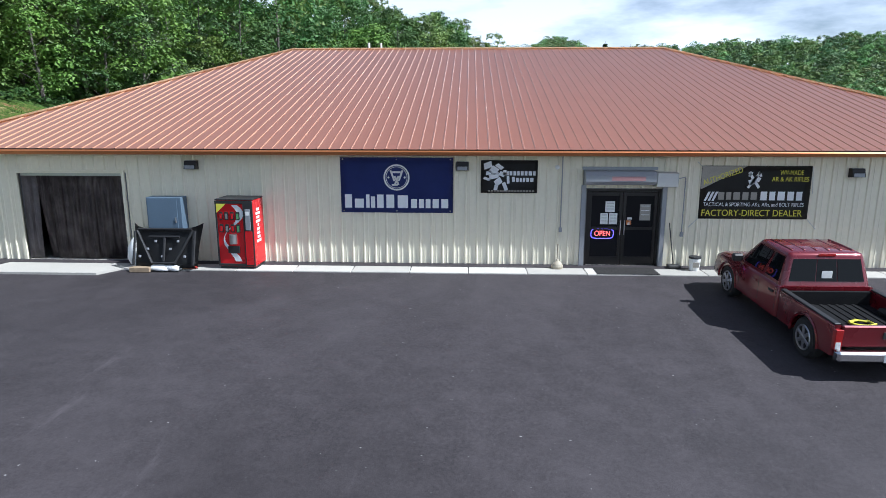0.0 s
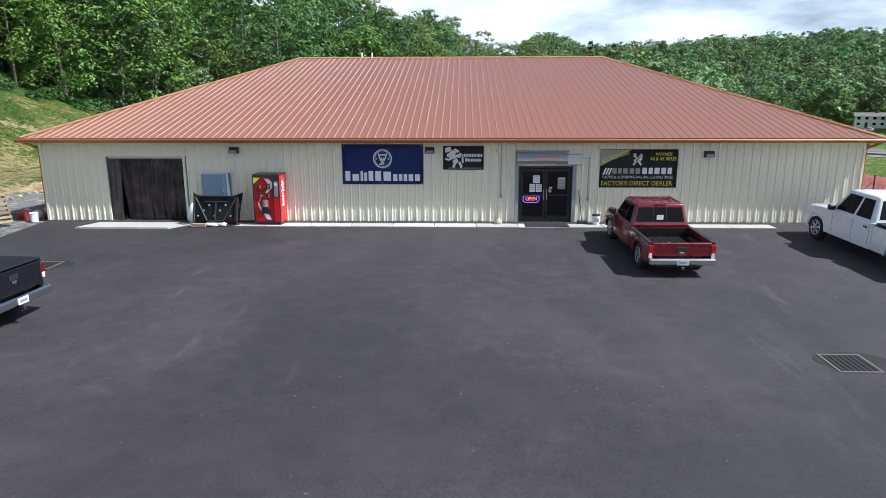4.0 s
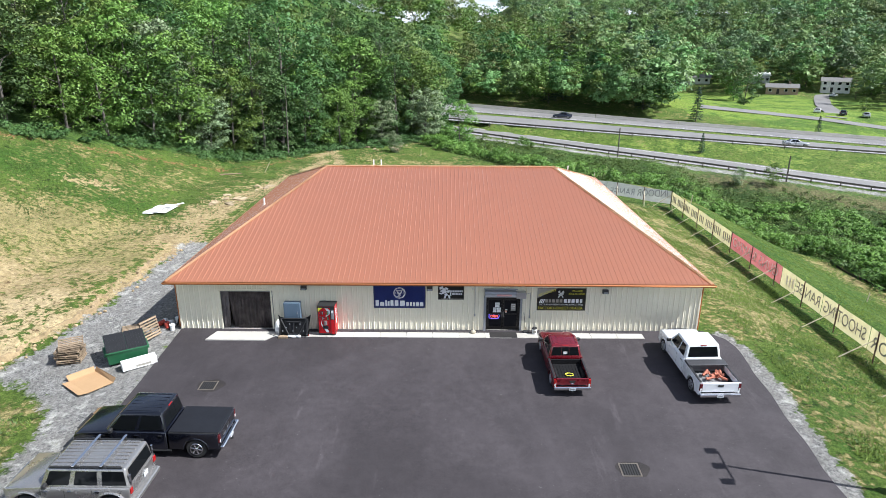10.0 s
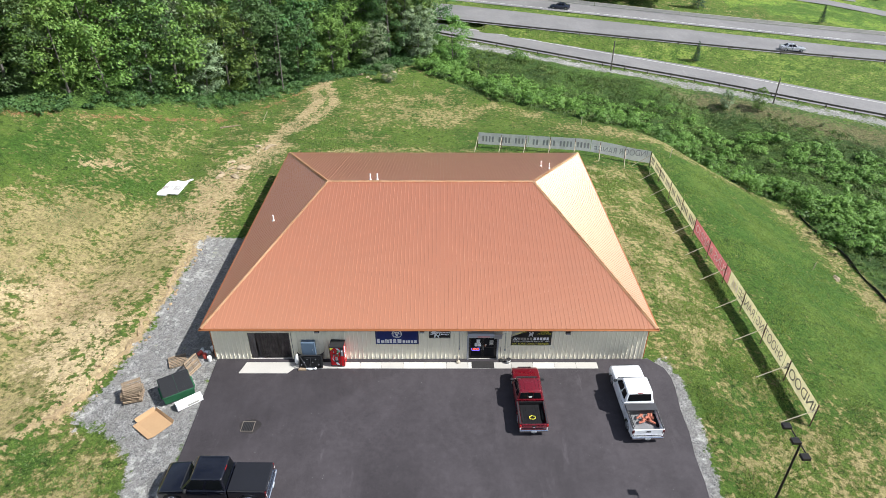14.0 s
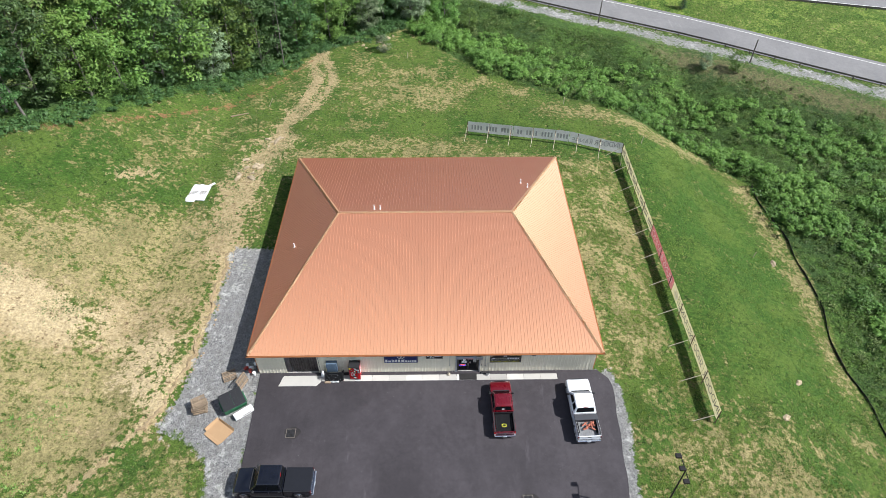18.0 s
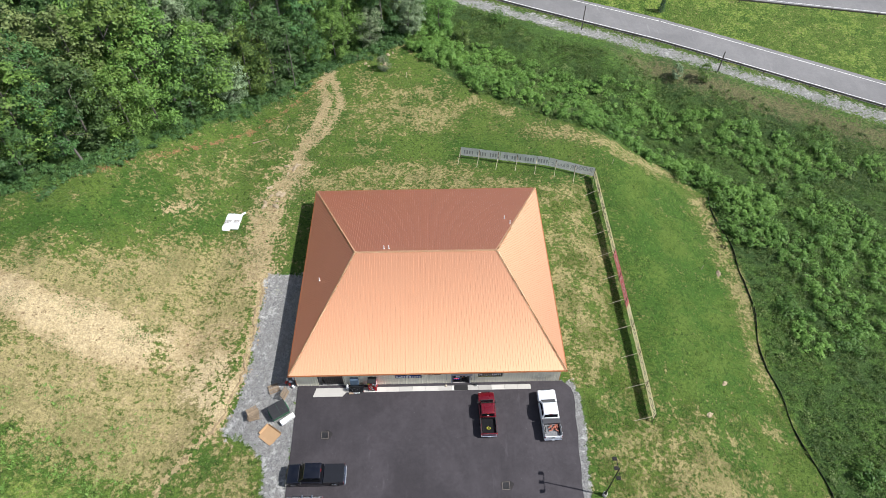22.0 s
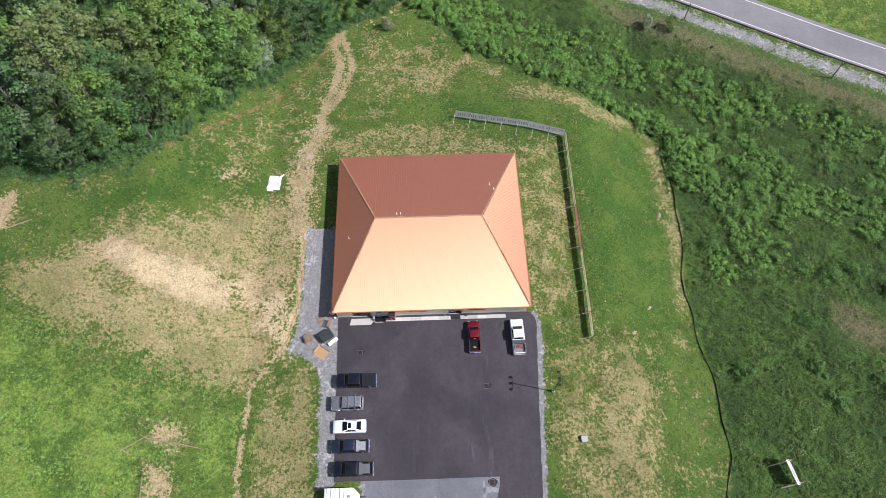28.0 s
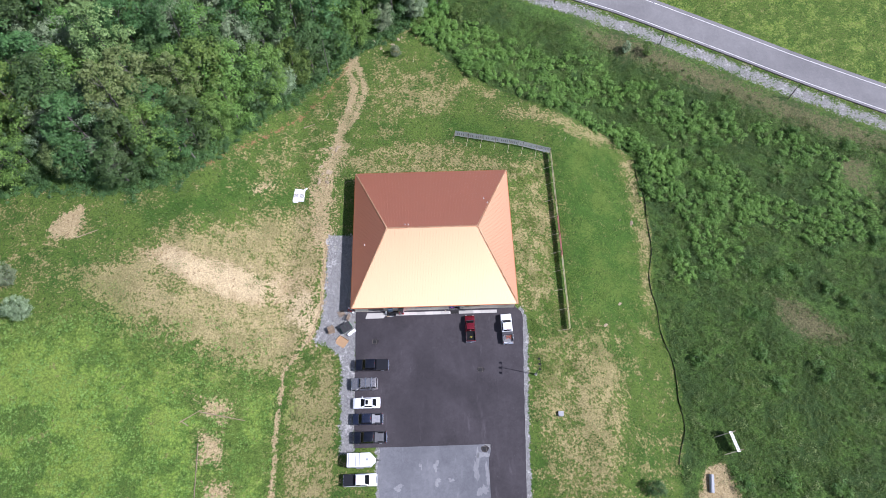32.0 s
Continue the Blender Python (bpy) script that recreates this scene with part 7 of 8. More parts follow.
word_bars(0.55, 1.43, 2.44, 0.14, [(1.1, 1), (0.5, 0.8), (1, 0.8), (1, 0.8), (0.9, 0.8), (1, 0.8), (1, 0.8), (1.2, 0.8), (0.9, 0.8)], M_PRINTWHITE, small_banner)
word_bars(0.78, 1.38, 2.27, 0.13, [(1.1, 1), (1, 0.8), (0.8, 0.8), (0.9, 0.8), (1, 0.8), (1.2, 0.8)], M_PRINTWHITE, small_banner)
word_bars(0.15, 1.4, 2.01, 0.035, [(1, 1)] * 16, M_PRINTGREY, small_banner)

black_banner = thing("wall_banner", "black dealer banner with yellow and white lettering tied to the wall", "banner")
sheet("sheet", 5.74, 8.57, 1.32, 2.72, M_BLACKVINYL, parent=black_banner)
part("pale_corner", slabbed([(5.75, -0.062, 2.1), (6.9, -0.062, 2.71), (5.75, -0.062, 2.71)], 0.002), M_PRINTGREY, black_banner)
text_mesh("lettering", "FACTORY-DIRECT DEALER", 0.24, M_PRINTYELLOW, black_banner, Matrix.Translation((7.12, -0.066, 1.47)) @ FACE, wide=2.6)
text_mesh("lettering", "TACTICAL & SPORTING AKs, ARs, and BOLT RIFLES", 0.14, M_PRINTWHITE, black_banner, Matrix.Translation((7.14, -0.066, 1.7)) @ FACE, wide=2.6)
text_mesh("lettering", "WV-MADE", 0.17, M_PRINTYELLOW, black_banner, Matrix.Translation((8.05, -0.066, 2.54)) @ FACE, wide=0.6)
text_mesh("lettering", "AR & AK RIFLES", 0.17, M_PRINTYELLOW, black_banner, Matrix.Translation((8.03, -0.066, 2.37)) @ FACE, wide=0.95)
text_mesh("lettering", "AUTHORIZED", 0.21, M_PRINTYELLOW, black_banner, Matrix.Translation((6.29, -0.066, 2.44)) @ FACE @ Matrix.Rotation(radians(20), 4, "Z"), wide=1.05)
word_bars(6.18, 7.24, 1.83, 0.2, [(1, 1), (0.8, 1), (1.1, 1), (1, 1), (1, 1)], M_PRINTGREY, black_banner)
word_bars(7.27, 8.4, 1.82, 0.23, [(1, 1), (0.9, 1), (1.1, 1), (1, 1), (0.9, 1)], M_PRINTWHITE, black_banner)
for k in range(3):
    flat_bar("mark", 5.88 + k * 0.1, 1.92, 0.06, 0.24, M_PRINTWHITE, black_banner, lean=0.1)
for x, z, w, h, tr in ((7.1, 2.35, 0.07, 0.5, 35), (7.1, 2.35, 0.07, 0.5, -35), (7.05, 2.3, 0.16, 0.14, 20), (7.18, 2.38, 0.16, 0.12, -25), (7.0, 2.5, 0.06, 0.14, -30), (7.24, 2.5, 0.06, 0.14, 30)):
    flat_bar("mark", x, z, w, h, M_PRINTWHITE, black_banner, turn=tr)
for (xa, za), (xb, zb) in (((5.74, 1.33), (5.5, 1.08)), ((8.57, 1.33), (8.82, 1.06)), ((5.74, 2.7), (5.62, 2.82)), ((8.57, 2.7), (8.64, 2.0))):
    part("tie_rope", tubed((xa, -0.06, za), (xb, -0.05, zb), 0.012, n=5), M_ROPE, black_banner)

# garage opening with hanging vinyl strips
M_PALESTRIP = streaked("cloudy_vinyl_strip", (0.16, 0.14, 0.15), (0.4, 0.37, 0.37), 0.3)
curtain = thing("strip_curtain", "dark brown scuffed vinyl strip curtain hung in the garage opening", "curtain")
part("rail", boxed(GAR[0] + 0.02, GAR[1] - 0.02, 0.06, 0.1, GAR[2] - 0.08, GAR[2] - 0.01), M_STEEL, curtain)
r4 = np.random.default_rng(4)
n_strips = 13
w_strip = (GAR[1] - GAR[0] - 0.04) / n_strips
for k in range(n_strips):
    bm = bmesh.new()
    x = GAR[0] + 0.02 + k * w_strip
    swing = {1: -0.09, 2: 0.2, 3: 0.16}.get(k, float(r4.normal(0, 0.014)))
    rows = []
    for j in range(7):
        z = GAR[2] - 0.06 - (GAR[2] - 0.1) * j / 6
        o = swing * j / 6
        rows.append([bm.verts.new((x - 0.012 + u * (w_strip + 0.03) + o * 0.8, 0.08 + 0.012 * (k % 2) + 0.01 * math.sin(3.14 * u) + 0.3 * o * j / 6 + 0.005 * math.sin(j + k), z)) for u in (0, 0.5, 1)])
    for a, b in zip(rows, rows[1:]):
        for i in range(2):
            bm.faces.new((a[i], b[i], b[i + 1], a[i + 1]))
    bmesh.ops.solidify(bm, geom=bm.faces[:], thickness=0.004)
    part("strip", bm, M_PALESTRIP if k < 2 else M_VINYLSTRIP, curtain, "cloudy grey worn strip" if k < 2 else "", smooth=True)
for x0, x1, z0, z1 in ((GAR[0] - 0.09, GAR[0], 0, GAR[2] + 0.08), (GAR[1], GAR[1] + 0.09, 0, GAR[2] + 0.08), (GAR[0], GAR[1], GAR[2], GAR[2] + 0.08)):
    part("opening_trim", boxed(x0, x1, -0.055, 0.06, z0, z1, 0.006), M_SIDING, building)

# entrance: two glazed leaves, shutter box above
entrance = thing("entrance_door", "dark bronze glazed double door with posted notices", "door")
dm = (DOOR[0] + DOOR[1]) / 2
part("frame", boxed(DOOR[0], DOOR[0] + 0.06, 0.02, 0.14, 0.01, DOOR[2]), M_ALU, entrance)
part("frame", boxed(DOOR[1] - 0.06, DOOR[1], 0.02, 0.14, 0.01, DOOR[2]), M_ALU, entrance)
part("frame", boxed(DOOR[0] + 0.06, DOOR[1] - 0.06, 0.02, 0.14, DOOR[2] - 0.07, DOOR[2]), M_ALU, entrance)
for a, b, s in ((DOOR[0] + 0.065, dm - 0.004, 1), (dm + 0.004, DOOR[1] - 0.065, -1)):
    leaf = new("door_leaf")
    leaf.parent = entrance
    for x0, x1, z0, z1 in ((a, a + 0.09, 0.02, 2.0), (b - 0.09, b, 0.02, 2.0), (a + 0.09, b - 0.09, 1.9, 2.0), (a + 0.09, b - 0.09, 0.02, 0.24), (a + 0.09, b - 0.09, 0.98, 1.06)):
        part("rail", boxed(x0, x1, 0.05, 0.1, z0, z1, 0.004), M_ALU, leaf)
    part("pane", boxed(a + 0.09, b - 0.09, 0.07, 0.078, 0.24, 1.9), M_DOORGLASS, leaf)
    hx = b - 0.05 if s > 0 else a + 0.05
    part("door_handle", tubed((hx, 0.0, 0.85), (hx, 0.0, 1.25), 0.014, n=8), M_STEEL, leaf)
for x0, x1, z0, z1, c in ((3.2, 3.4, 1.13, 1.43, M_WHITE), (3.43, 3.65, 1.13, 1.43, M_WHITE), (3.32, 3.57, 1.46, 1.75, M_WHITE), (4.24, 4.52, 1.24, 1.68, M_PRINTGREY), (3.9, 4.02, 1.12, 1.24, mat("orange_print", (0.6, 0.2, 0.05), 0.6)), (3.92, 4.04, 1.26, 1.32, M_WHITE)):
    part("notice", boxed(x0, x1, 0.061, 0.068, z0, z1), c, entrance, "paper notice taped inside the glass")
    for k in range(3):
        z = z1 - 0.05 - k * (z1 - z0) * 0.27
        part("print_line", boxed(x0 + 0.03, x1 - 0.03, 0.0585, 0.061, z - 0.008, z + 0.008), M_PRINTGREY if c is M_WHITE else M_WHITE, entrance)
neon = thing("neon_sign", "lit neon sign with red letters in a blue outline", "sign")
M_NEONRED = mat("neon_red", (1.0, 0.12, 0.1), 0.4, emit=1.8)
M_NEONBLUE = mat("neon_blue", (0.2, 0.15, 1.0), 0.4, emit=1.3)
text_mesh("lettering", "OPEN", 0.2, M_NEONRED, neon, Matrix.Translation((3.27, 0.06, 0.87)) @ FACE, wide=0.42, thick=0.004)
bm = bmesh.new()
loop = [(3.27 + 0.3 * math.copysign(abs(math.cos(a)) ** 0.5, math.cos(a)), 0.87 + 0.135 * math.copysign(abs(math.sin(a)) ** 0.5, math.sin(a))) for a in [2 * math.pi * k / 28 for k in range(28)]]
for (xa, za), (xb, zb) in zip(loop, loop[1:] + loop[:1]):
    tube(bm, (xa, 0.06, za), (xb, 0.06, zb), 0.011, n=5, caps=False)
part("outline", bm, M_NEONBLUE, neon)

shutter = thing("roller_shutter", "grey roller shutter box above the entrance with side guides", "shutter")
bm = bmesh.new()
prof = [(0.0, 2.2), (-0.3, 2.24), (-0.36, 2.32), (-0.36, 2.48), (-0.28, 2.58), (0.0, 2.6)]
va, vb = [bm.verts.new((2.68, y - 0.05, z)) for y, z in prof], [bm.verts.new((4.5, y - 0.05, z)) for y, z in prof]
for k in range(6):
    bm.faces.new((va[k], va[(k + 1) % 6], vb[(k + 1) % 6], vb[k]))
bm.faces.new(va[::-1])
bm.faces.new(vb)
bmesh.ops.recalc_face_normals(bm, faces=bm.faces)
hood = part("hood", bm, M_GREYMETAL, shutter)
flat_bar("mark", 3.78, 2.4, 0.86, 0.11, mat("red_mark", (0.42, 0.22, 0.22), 0.6), hood, y=-0.415)
part("motor_box", boxed(4.5, 5.06, -0.4, -0.05, 2.18, 2.56, 0.02), M_STEEL, shutter, "pale metal motor box")
part("head_plate", boxed(2.64, 4.6, -0.08, -0.045, 2.6, 2.68, 0.006), M_GREYMETAL, shutter)
for x in (2.7, 4.82):
    part("guide", boxed(x - 0.06, x + 0.06, -0.1, -0.045, 0.0, 2.2, 0.006), M_GREYMETAL, shutter)
for x0, x1 in ((2.52, 2.64), (4.9, 5.0)):
    part("opening_trim", boxed(x0, x1, -0.055, 0.0, 0.0, 2.62, 0.005), M_SIDING, building)

for x in (-7.82, -0.52, 9.66):
    lamp = thing("wall_light", "dark bronze wall-pack light under the eave", "light", Matrix.Translation((x, -0.045, 2.68 if x < 5 else 2.55)), "wall-pack lights")
    bm = bmesh.new()
    vs = [bm.verts.new(p) for p in ((-0.17, 0, -0.12), (0.17, 0, -0.12), (0.17, 0, 0.12), (-0.17, 0, 0.12), (-0.16, -0.2, -0.1), (0.16, -0.2, -0.1), (0.16, -0.13, 0.12), (-0.16, -0.13, 0.12))]
    for q in ((0, 1, 2, 3), (4, 7, 6, 5), (0, 4, 5, 1), (1, 5, 6, 2), (2, 6, 7, 3), (3, 7, 4, 0)):
        bm.faces.new([vs[i] for i in q])
    bmesh.ops.recalc_face_normals(bm, faces=bm.faces)
    part("housing", bm, M_ALU, lamp)
    part("lens", boxed(-0.13, 0.13, -0.2, -0.19, -0.09, 0.0), M_GREYMETAL, lamp)

for x, z0, z1, label in ((2.12, 1.05, 2.95, "thin grey conduit with a switch box beside the entrance"), (5.34, 0.95, 2.4, "grey conduit with key switch beside the shutter")):
    c = thing("conduit", label, "conduit")
    part("pipe", tubed((x, -0.06, z0), (x, -0.06, z1), 0.014, n=6), M_GREYMETAL, c)
    part("switch_box", boxed(x - 0.04, x + 0.04, -0.1, -0.04, z0 - 0.12, z0, 0.006), M_GREYMETAL, c)
    if x > 5:
        part("pipe", tubed((5.06, -0.12, 2.36), (5.34, -0.06, 2.42), 0.012, n=6), M_GREYMETAL, c)
cam_ = thing("security_camera", "small white dome camera on the wall", "camera", Matrix.Translation((1.98, -0.05, 2.66)))
bm = bmesh.new()
lathe(bm, ((0.05, 0.0), (0.06, 0.03), (0.045, 0.075), (0.015, 0.1)), 12)
bmesh.ops.transform(bm, matrix=pose(0, 0, 0, 90, 0, 0), verts=bm.verts)
part("dome", bm, M_WHITE, cam_)

M_COKE = mat("red_cabinet", (0.55, 0.012, 0.016), 0.25, vary=0.03, coat=0.5)
vend = thing("vending_machine", "red drinks vending machine with white ribbon and can buttons", "vending machine", pose(-6.45, -0.48, 0, 0, 0, -2))
part("cabinet", boxed(-0.5, 0.5, -0.34, 0.42, 0.06, 1.83, 0.02), M_COKE, vend)
part("plinth", boxed(-0.48, 0.48, -0.3, 0.38, 0.0, 0.06), M_BLACK, vend)
part("top", boxed(-0.505, 0.505, -0.36, 0.42, 1.83, 1.86, 0.008), M_BLACK, vend)
for x0, x1, z0, z1 in ((-0.5, -0.46, 0.08, 1.82), (0.24, 0.5, 0.08, 1.82), (-0.46, 0.24, 1.74, 1.82), (-0.46, 0.24, 0.08, 0.14)):
    part("front_frame", boxed(x0, x1, -0.375, -0.342, z0, z1, 0.004), M_BLACK if x0 < 0 or z1 > 1.8 else M_BLACK, vend)
part("front_panel", boxed(0.27, 0.47, -0.382, -0.376, 0.12, 1.02), M_COKE, vend)
bm = bmesh.new()
pts = []
for k in range(30):
    a = k / 29
    pts.append((-0.1 + 0.28 * math.sin(a * 7.0 + 0.4) * (1 - 0.4 * a), 1.7 - 1.5 * a))
for (xa, za), (xb, zb) in zip(pts, pts[1:]):
    w = 0.05 + 0.04 * math.sin(za * 5)
    slab(bm, [(xb - w, -0.3445, zb), (xb + w, -0.3445, zb), (xa + w, -0.3445, za), (xa - w, -0.3445, za)], 0.004)
part("ribbon", bm, M_PRINTWHITE, vend, "white ribbon mark")
for r_ in range(2):
    for k in range(4):
        x, z = -0.36 + k * 0.15, 1.42 - r_ * 0.33
        b_ = part("can_button", boxed(x - 0.05, x + 0.05, -0.37, -0.35, z - 0.11, z + 0.11, 0.02), M_BLACK, vend)
        part("can_label", boxed(x - 0.03, x + 0.03, -0.375, -0.369, z - 0.08, z + 0.06, 0.006), (M_COKE, M_STEEL, M_COKE, mat("green_can", (0.1, 0.3, 0.12), 0.4))[k], b_)
part("display_can", tubed((-0.06, -0.36, 0.68), (-0.06, -0.36, 0.93), 0.1, n=14), M_STEEL, vend)
part("delivery_chute", boxed(-0.22, 0.1, -0.37, -0.35, 0.42, 0.62, 0.015), M_BLACK, vend)
part("coin_panel", boxed(0.3, 0.44, -0.39, -0.376, 1.05, 1.6, 0.006), M_GREYMETAL, vend)
part("bill_slot", boxed(0.32, 0.42, -0.396, -0.388, 1.44, 1.54), M_WHITE, vend)
part("price_flash", slabbed([(-0.46, -0.38, 1.5), (-0.2, -0.38, 1.74), (-0.46, -0.38, 1.74)], 0.004), M_PRINTYELLOW, vend, "yellow corner flash")
side_marks = part("side_panel", boxed(0.5, 0.504, -0.26, 0.34, 0.2, 1.7), M_COKE, vend)
for k, (h, w) in enumerate(((0.16, 0.3), (0.1, 0.2), (0.12, 0.2), (0.1, 0.2), (0.05, 0.1), (0.16, 0.3), (0.1, 0.2), (0.13, 0.3), (0.1, 0.2))):
    z = 0.72 + k * 0.105
    part("mark", boxed(0.504, 0.507, -0.02 - w / 2, -0.02 + w / 2, z - 0.035, z + 0.035), M_PRINTWHITE, side_marks)

M_SLATE = mat("slate_blue_cabinet", (0.1, 0.145, 0.2), 0.5, vary=0.04)
cab_box = thing("utility_cabinet", "slate blue metal utility cabinet fixed to the wall", "cabinet")
part("body", boxed(-9.0, -8.05, -0.42, -0.045, 0.62, 1.84, 0.01), M_SLATE, cab_box)
part("door", boxed(-8.97, -8.16, -0.435, -0.42, 0.66, 1.8, 0.005), M_SLATE, cab_box)
part("latch", boxed(-8.24, -8.2, -0.45, -0.435, 1.15, 1.3, 0.004), M_STEEL, cab_box)

# black pressed panel leaning on the wall
liner = thing("truck_bonnet", "black truck bonnet panel leaning underside out against the wall", "car part", pose(-8.35, -0.98, 0.0, -17, 0, 0))
bm = bmesh.new()
rows = []
for j in range(7):
    v = j / 6
    half = 0.84 + 0.1 * v ** 3
    rows.append([bm.verts.new((u * half, -0.09 * (1 - abs(u) ** 3) + 0.06 * (abs(u) > 0.9), 0.03 + 1.08 * v + (0.14 * abs(u) ** 6 if j == 6 else 0) - 0.04 * (1 - u * u) * (j == 6))) for u in np.linspace(-1, 1, 13)])
for a, b in zip(rows, rows[1:]):
    for i in range(12):
        bm.faces.new((a[i], a[i + 1], b[i + 1], b[i]))
bmesh.ops.solidify(bm, geom=bm.faces[:], thickness=0.03)
part("shell", bm, M_BLACK, liner, smooth=True)
for (xa, za), (xb, zb) in (((-0.75, 1.02), (-0.3, 0.15)), ((0.75, 1.02), (0.3, 0.15)), ((-0.3, 0.15), (0.3, 0.15)), ((-0.72, 1.05), (0.72, 1.05)), ((-0.8, 0.1), (-0.8, 1.0)), ((0.8, 0.1), (0.8, 1.0)), ((0, 0.2), (0, 0.85)), ((-0.4, 0.85), (0.4, 0.85))):
    part("rib", tubed((xa, -0.14, za), (xb, -0.14, zb), 0.035, n=6), M_BLACK, liner)
for k in range(7):
    part("bracket", boxed(-0.66 + k * 0.2, -0.6 + k * 0.2, -0.17, -0.13, 0.3 + 0.2 * (k % 3), 0.36 + 0.2 * (k % 3), 0.008), M_GREYMETAL, liner)


def lump(seed, size, squash=0.6, n=2, jag=0.18):
    bm = bmesh.new()
    bmesh.ops.create_icosphere(bm, subdivisions=n, radius=1)
    q = np.random.default_rng(seed)
    o = q.uniform(0, 9, 3)
    for v in bm.verts:
        k = 1 + jag * 2 * noise.noise(v.co * 1.3 + Vector(o.tolist()))
        v.co = Vector((v.co.x * size[0] * k, v.co.y * size[1] * k, max(-0.4, v.co.z) * size[2] * k + 0.4 * size[2]))
    return bm


for i, (x, y, s) in enumerate(((-9.4, -0.45, (0.2, 0.16, 0.55)), (-8.5, -1.02, (0.3, 0.12, 0.1)), (-8.15, -1.02, (0.26, 0.12, 0.1)))):
    b_ = part("plastic_bag", lump(40 + i, s, jag=0.3), M_WHITE, smooth=True)
    b_.location = (x, y, 0.0)
    tagged(b_, "crumpled white plastic bag on the concrete walk", "bag")
blk = part("timber_block", boxed(-0.27, 0.27, -0.1, 0.1, 0, 0.13, 0.01), M_WOOD)
blk.location = (-8.95, -1.1, -0.04)
tagged(blk, "short weathered timber block on the paving edge", "block")
drill = thing("cord_reel", "small tan cord reel lying on the walk", "reel", Matrix.Translation((-7.85, -0.9, 0.0)))
part("drum", tubed((-0.12, 0, 0.1), (0.1, 0, 0.1), 0.1, n=12), M_CARD, drill)
part("handle", tubed((0.1, 0, 0.1), (0.34, -0.04, 0.05), 0.02, n=6), mat("red_plastic", (0.5, 0.05, 0.03), 0.5), drill)

dust = thing("long_handled_dustpan", "black long-handled dustpan standing by the entrance", "dustpan", Matrix.Translation((5.14, -0.22, 0.0)))
part("pan", boxed(-0.16, 0.16, -0.14, 0.1, 0.0, 0.1, 0.02), M_BLACK, dust)
part("handle", tubed((0, 0.0, 0.08), (-0.14, 0.14, 1.2), 0.014, n=6), M_BLACK, dust)
pail = thing("bucket", "white plastic bucket with black rim on the walk", "bucket", Matrix.Translation((5.62, -0.42, 0.0)))
bm = bmesh.new()
lathe(bm, ((0.125, 0.0), (0.15, 0.33), (0.142, 0.33), (0.12, 0.03)), 18)
part("shell", bm, M_WHITE, pail)
bm = bmesh.new()
lathe(bm, ((0.15, 0.32), (0.158, 0.34), (0.15, 0.37), (0.11, 0.365)), 18)
part("rim", bm, M_BLACK, pail)
part("label", boxed(-0.08, 0.08, -0.151, -0.14, 0.1, 0.24), M_PRINTGREY, pail)
ash = thing("smokers_post", "beige bulb-based cigarette receptacle by the wall", "ashtray", Matrix.Translation((2.03, -0.38, 0.0)))
bm = bmesh.new()
lathe(bm, ((0.15, 0.0), (0.16, 0.06), (0.13, 0.13), (0.05, 0.2), (0.022, 0.26), (0.02, 0.62), (0.03, 0.66)), 16)
part("body", bm, mat("beige_plastic", (0.42, 0.37, 0.28), 0.6), ash)
mat_ = thing("door_mat", "dark brown ribbed door mat before the entrance", "mat", Matrix.Translation((3.78, -0.62, 0.0)))
part("pad", boxed(-0.78, 0.78, -0.33, 0.33, 0.001, 0.014, 0.004), mat("mat_fibre", (0.02, 0.018, 0.017), 0.95, vary=0.2, fine=70, bump=0.5), mat_)
bm = bmesh.new()
for x0, x1, y0, y1 in ((-0.8, 0.8, -0.36, -0.33), (-0.8, 0.8, 0.33, 0.36), (-0.8, -0.78, -0.33, 0.33), (0.78, 0.8, -0.33, 0.33)):
    box(bm, x0, x1, y0, y1, 0.001, 0.011)
part("border", bm, M_RUBBER, mat_)


# ---- round the parking lot ----
M_GREEN = mat("green_steel", (0.025, 0.13, 0.055), 0.5, 0.1, vary=0.1, fine=6, broad=1.5)
dump = thing("dumpster", "green steel dumpster with ribbed black lids", "dumpster", Matrix.Translation((-16.95, -3.25, ground_z(-16.95, -3.25) - 0.02)) @ Matrix.Rotation(radians(33), 4, "Z"))
bm = bmesh.new()
vs = [bm.verts.new(p) for p in ((-0.95, -0.65, 0.08), (0.95, -0.65, 0.08), (0.95, 0.65, 0.08), (-0.95, 0.65, 0.08), (-1.0, -0.85, 0.86), (1.0, -0.85, 0.86), (1.0, 0.7, 1.2), (-1.0, 0.7, 1.2))]
for q in ((3, 2, 1, 0), (0, 1, 5, 4), (1, 2, 6, 5), (2, 3, 7, 6), (3, 0, 4, 7), (4, 5, 6, 7)):
    bm.faces.new([vs[i] for i in q])
part("body", bm, M_GREEN, dump)
for s in (-1, 1):
    bm = bmesh.new()
    x0, x1 = (-0.98, -0.01) if s < 0 else (0.01, 0.98)
    slab(bm, [(x0, -0.9, 0.87), (x1, -0.9, 0.87), (x1, 0.72, 1.22), (x0, 0.72, 1.22)], 0.025)
    for k in range(7):
        x = x0 + 0.09 + k * 0.132
        part("lid_rib", slabbed([(x - 0.03, -0.86, 0.9), (x + 0.03, -0.86, 0.9), (x + 0.03, 0.66, 1.24), (x - 0.03, 0.66, 1.24)], 0.03), M_BLACK, dump)
    part("lid", bm, M_BLACK, dump)
    part("fork_pocket", boxed(*sorted((s * 0.97, s * 1.1)), -0.5, 0.5, 0.5, 0.68, 0.01), M_GREEN, dump)
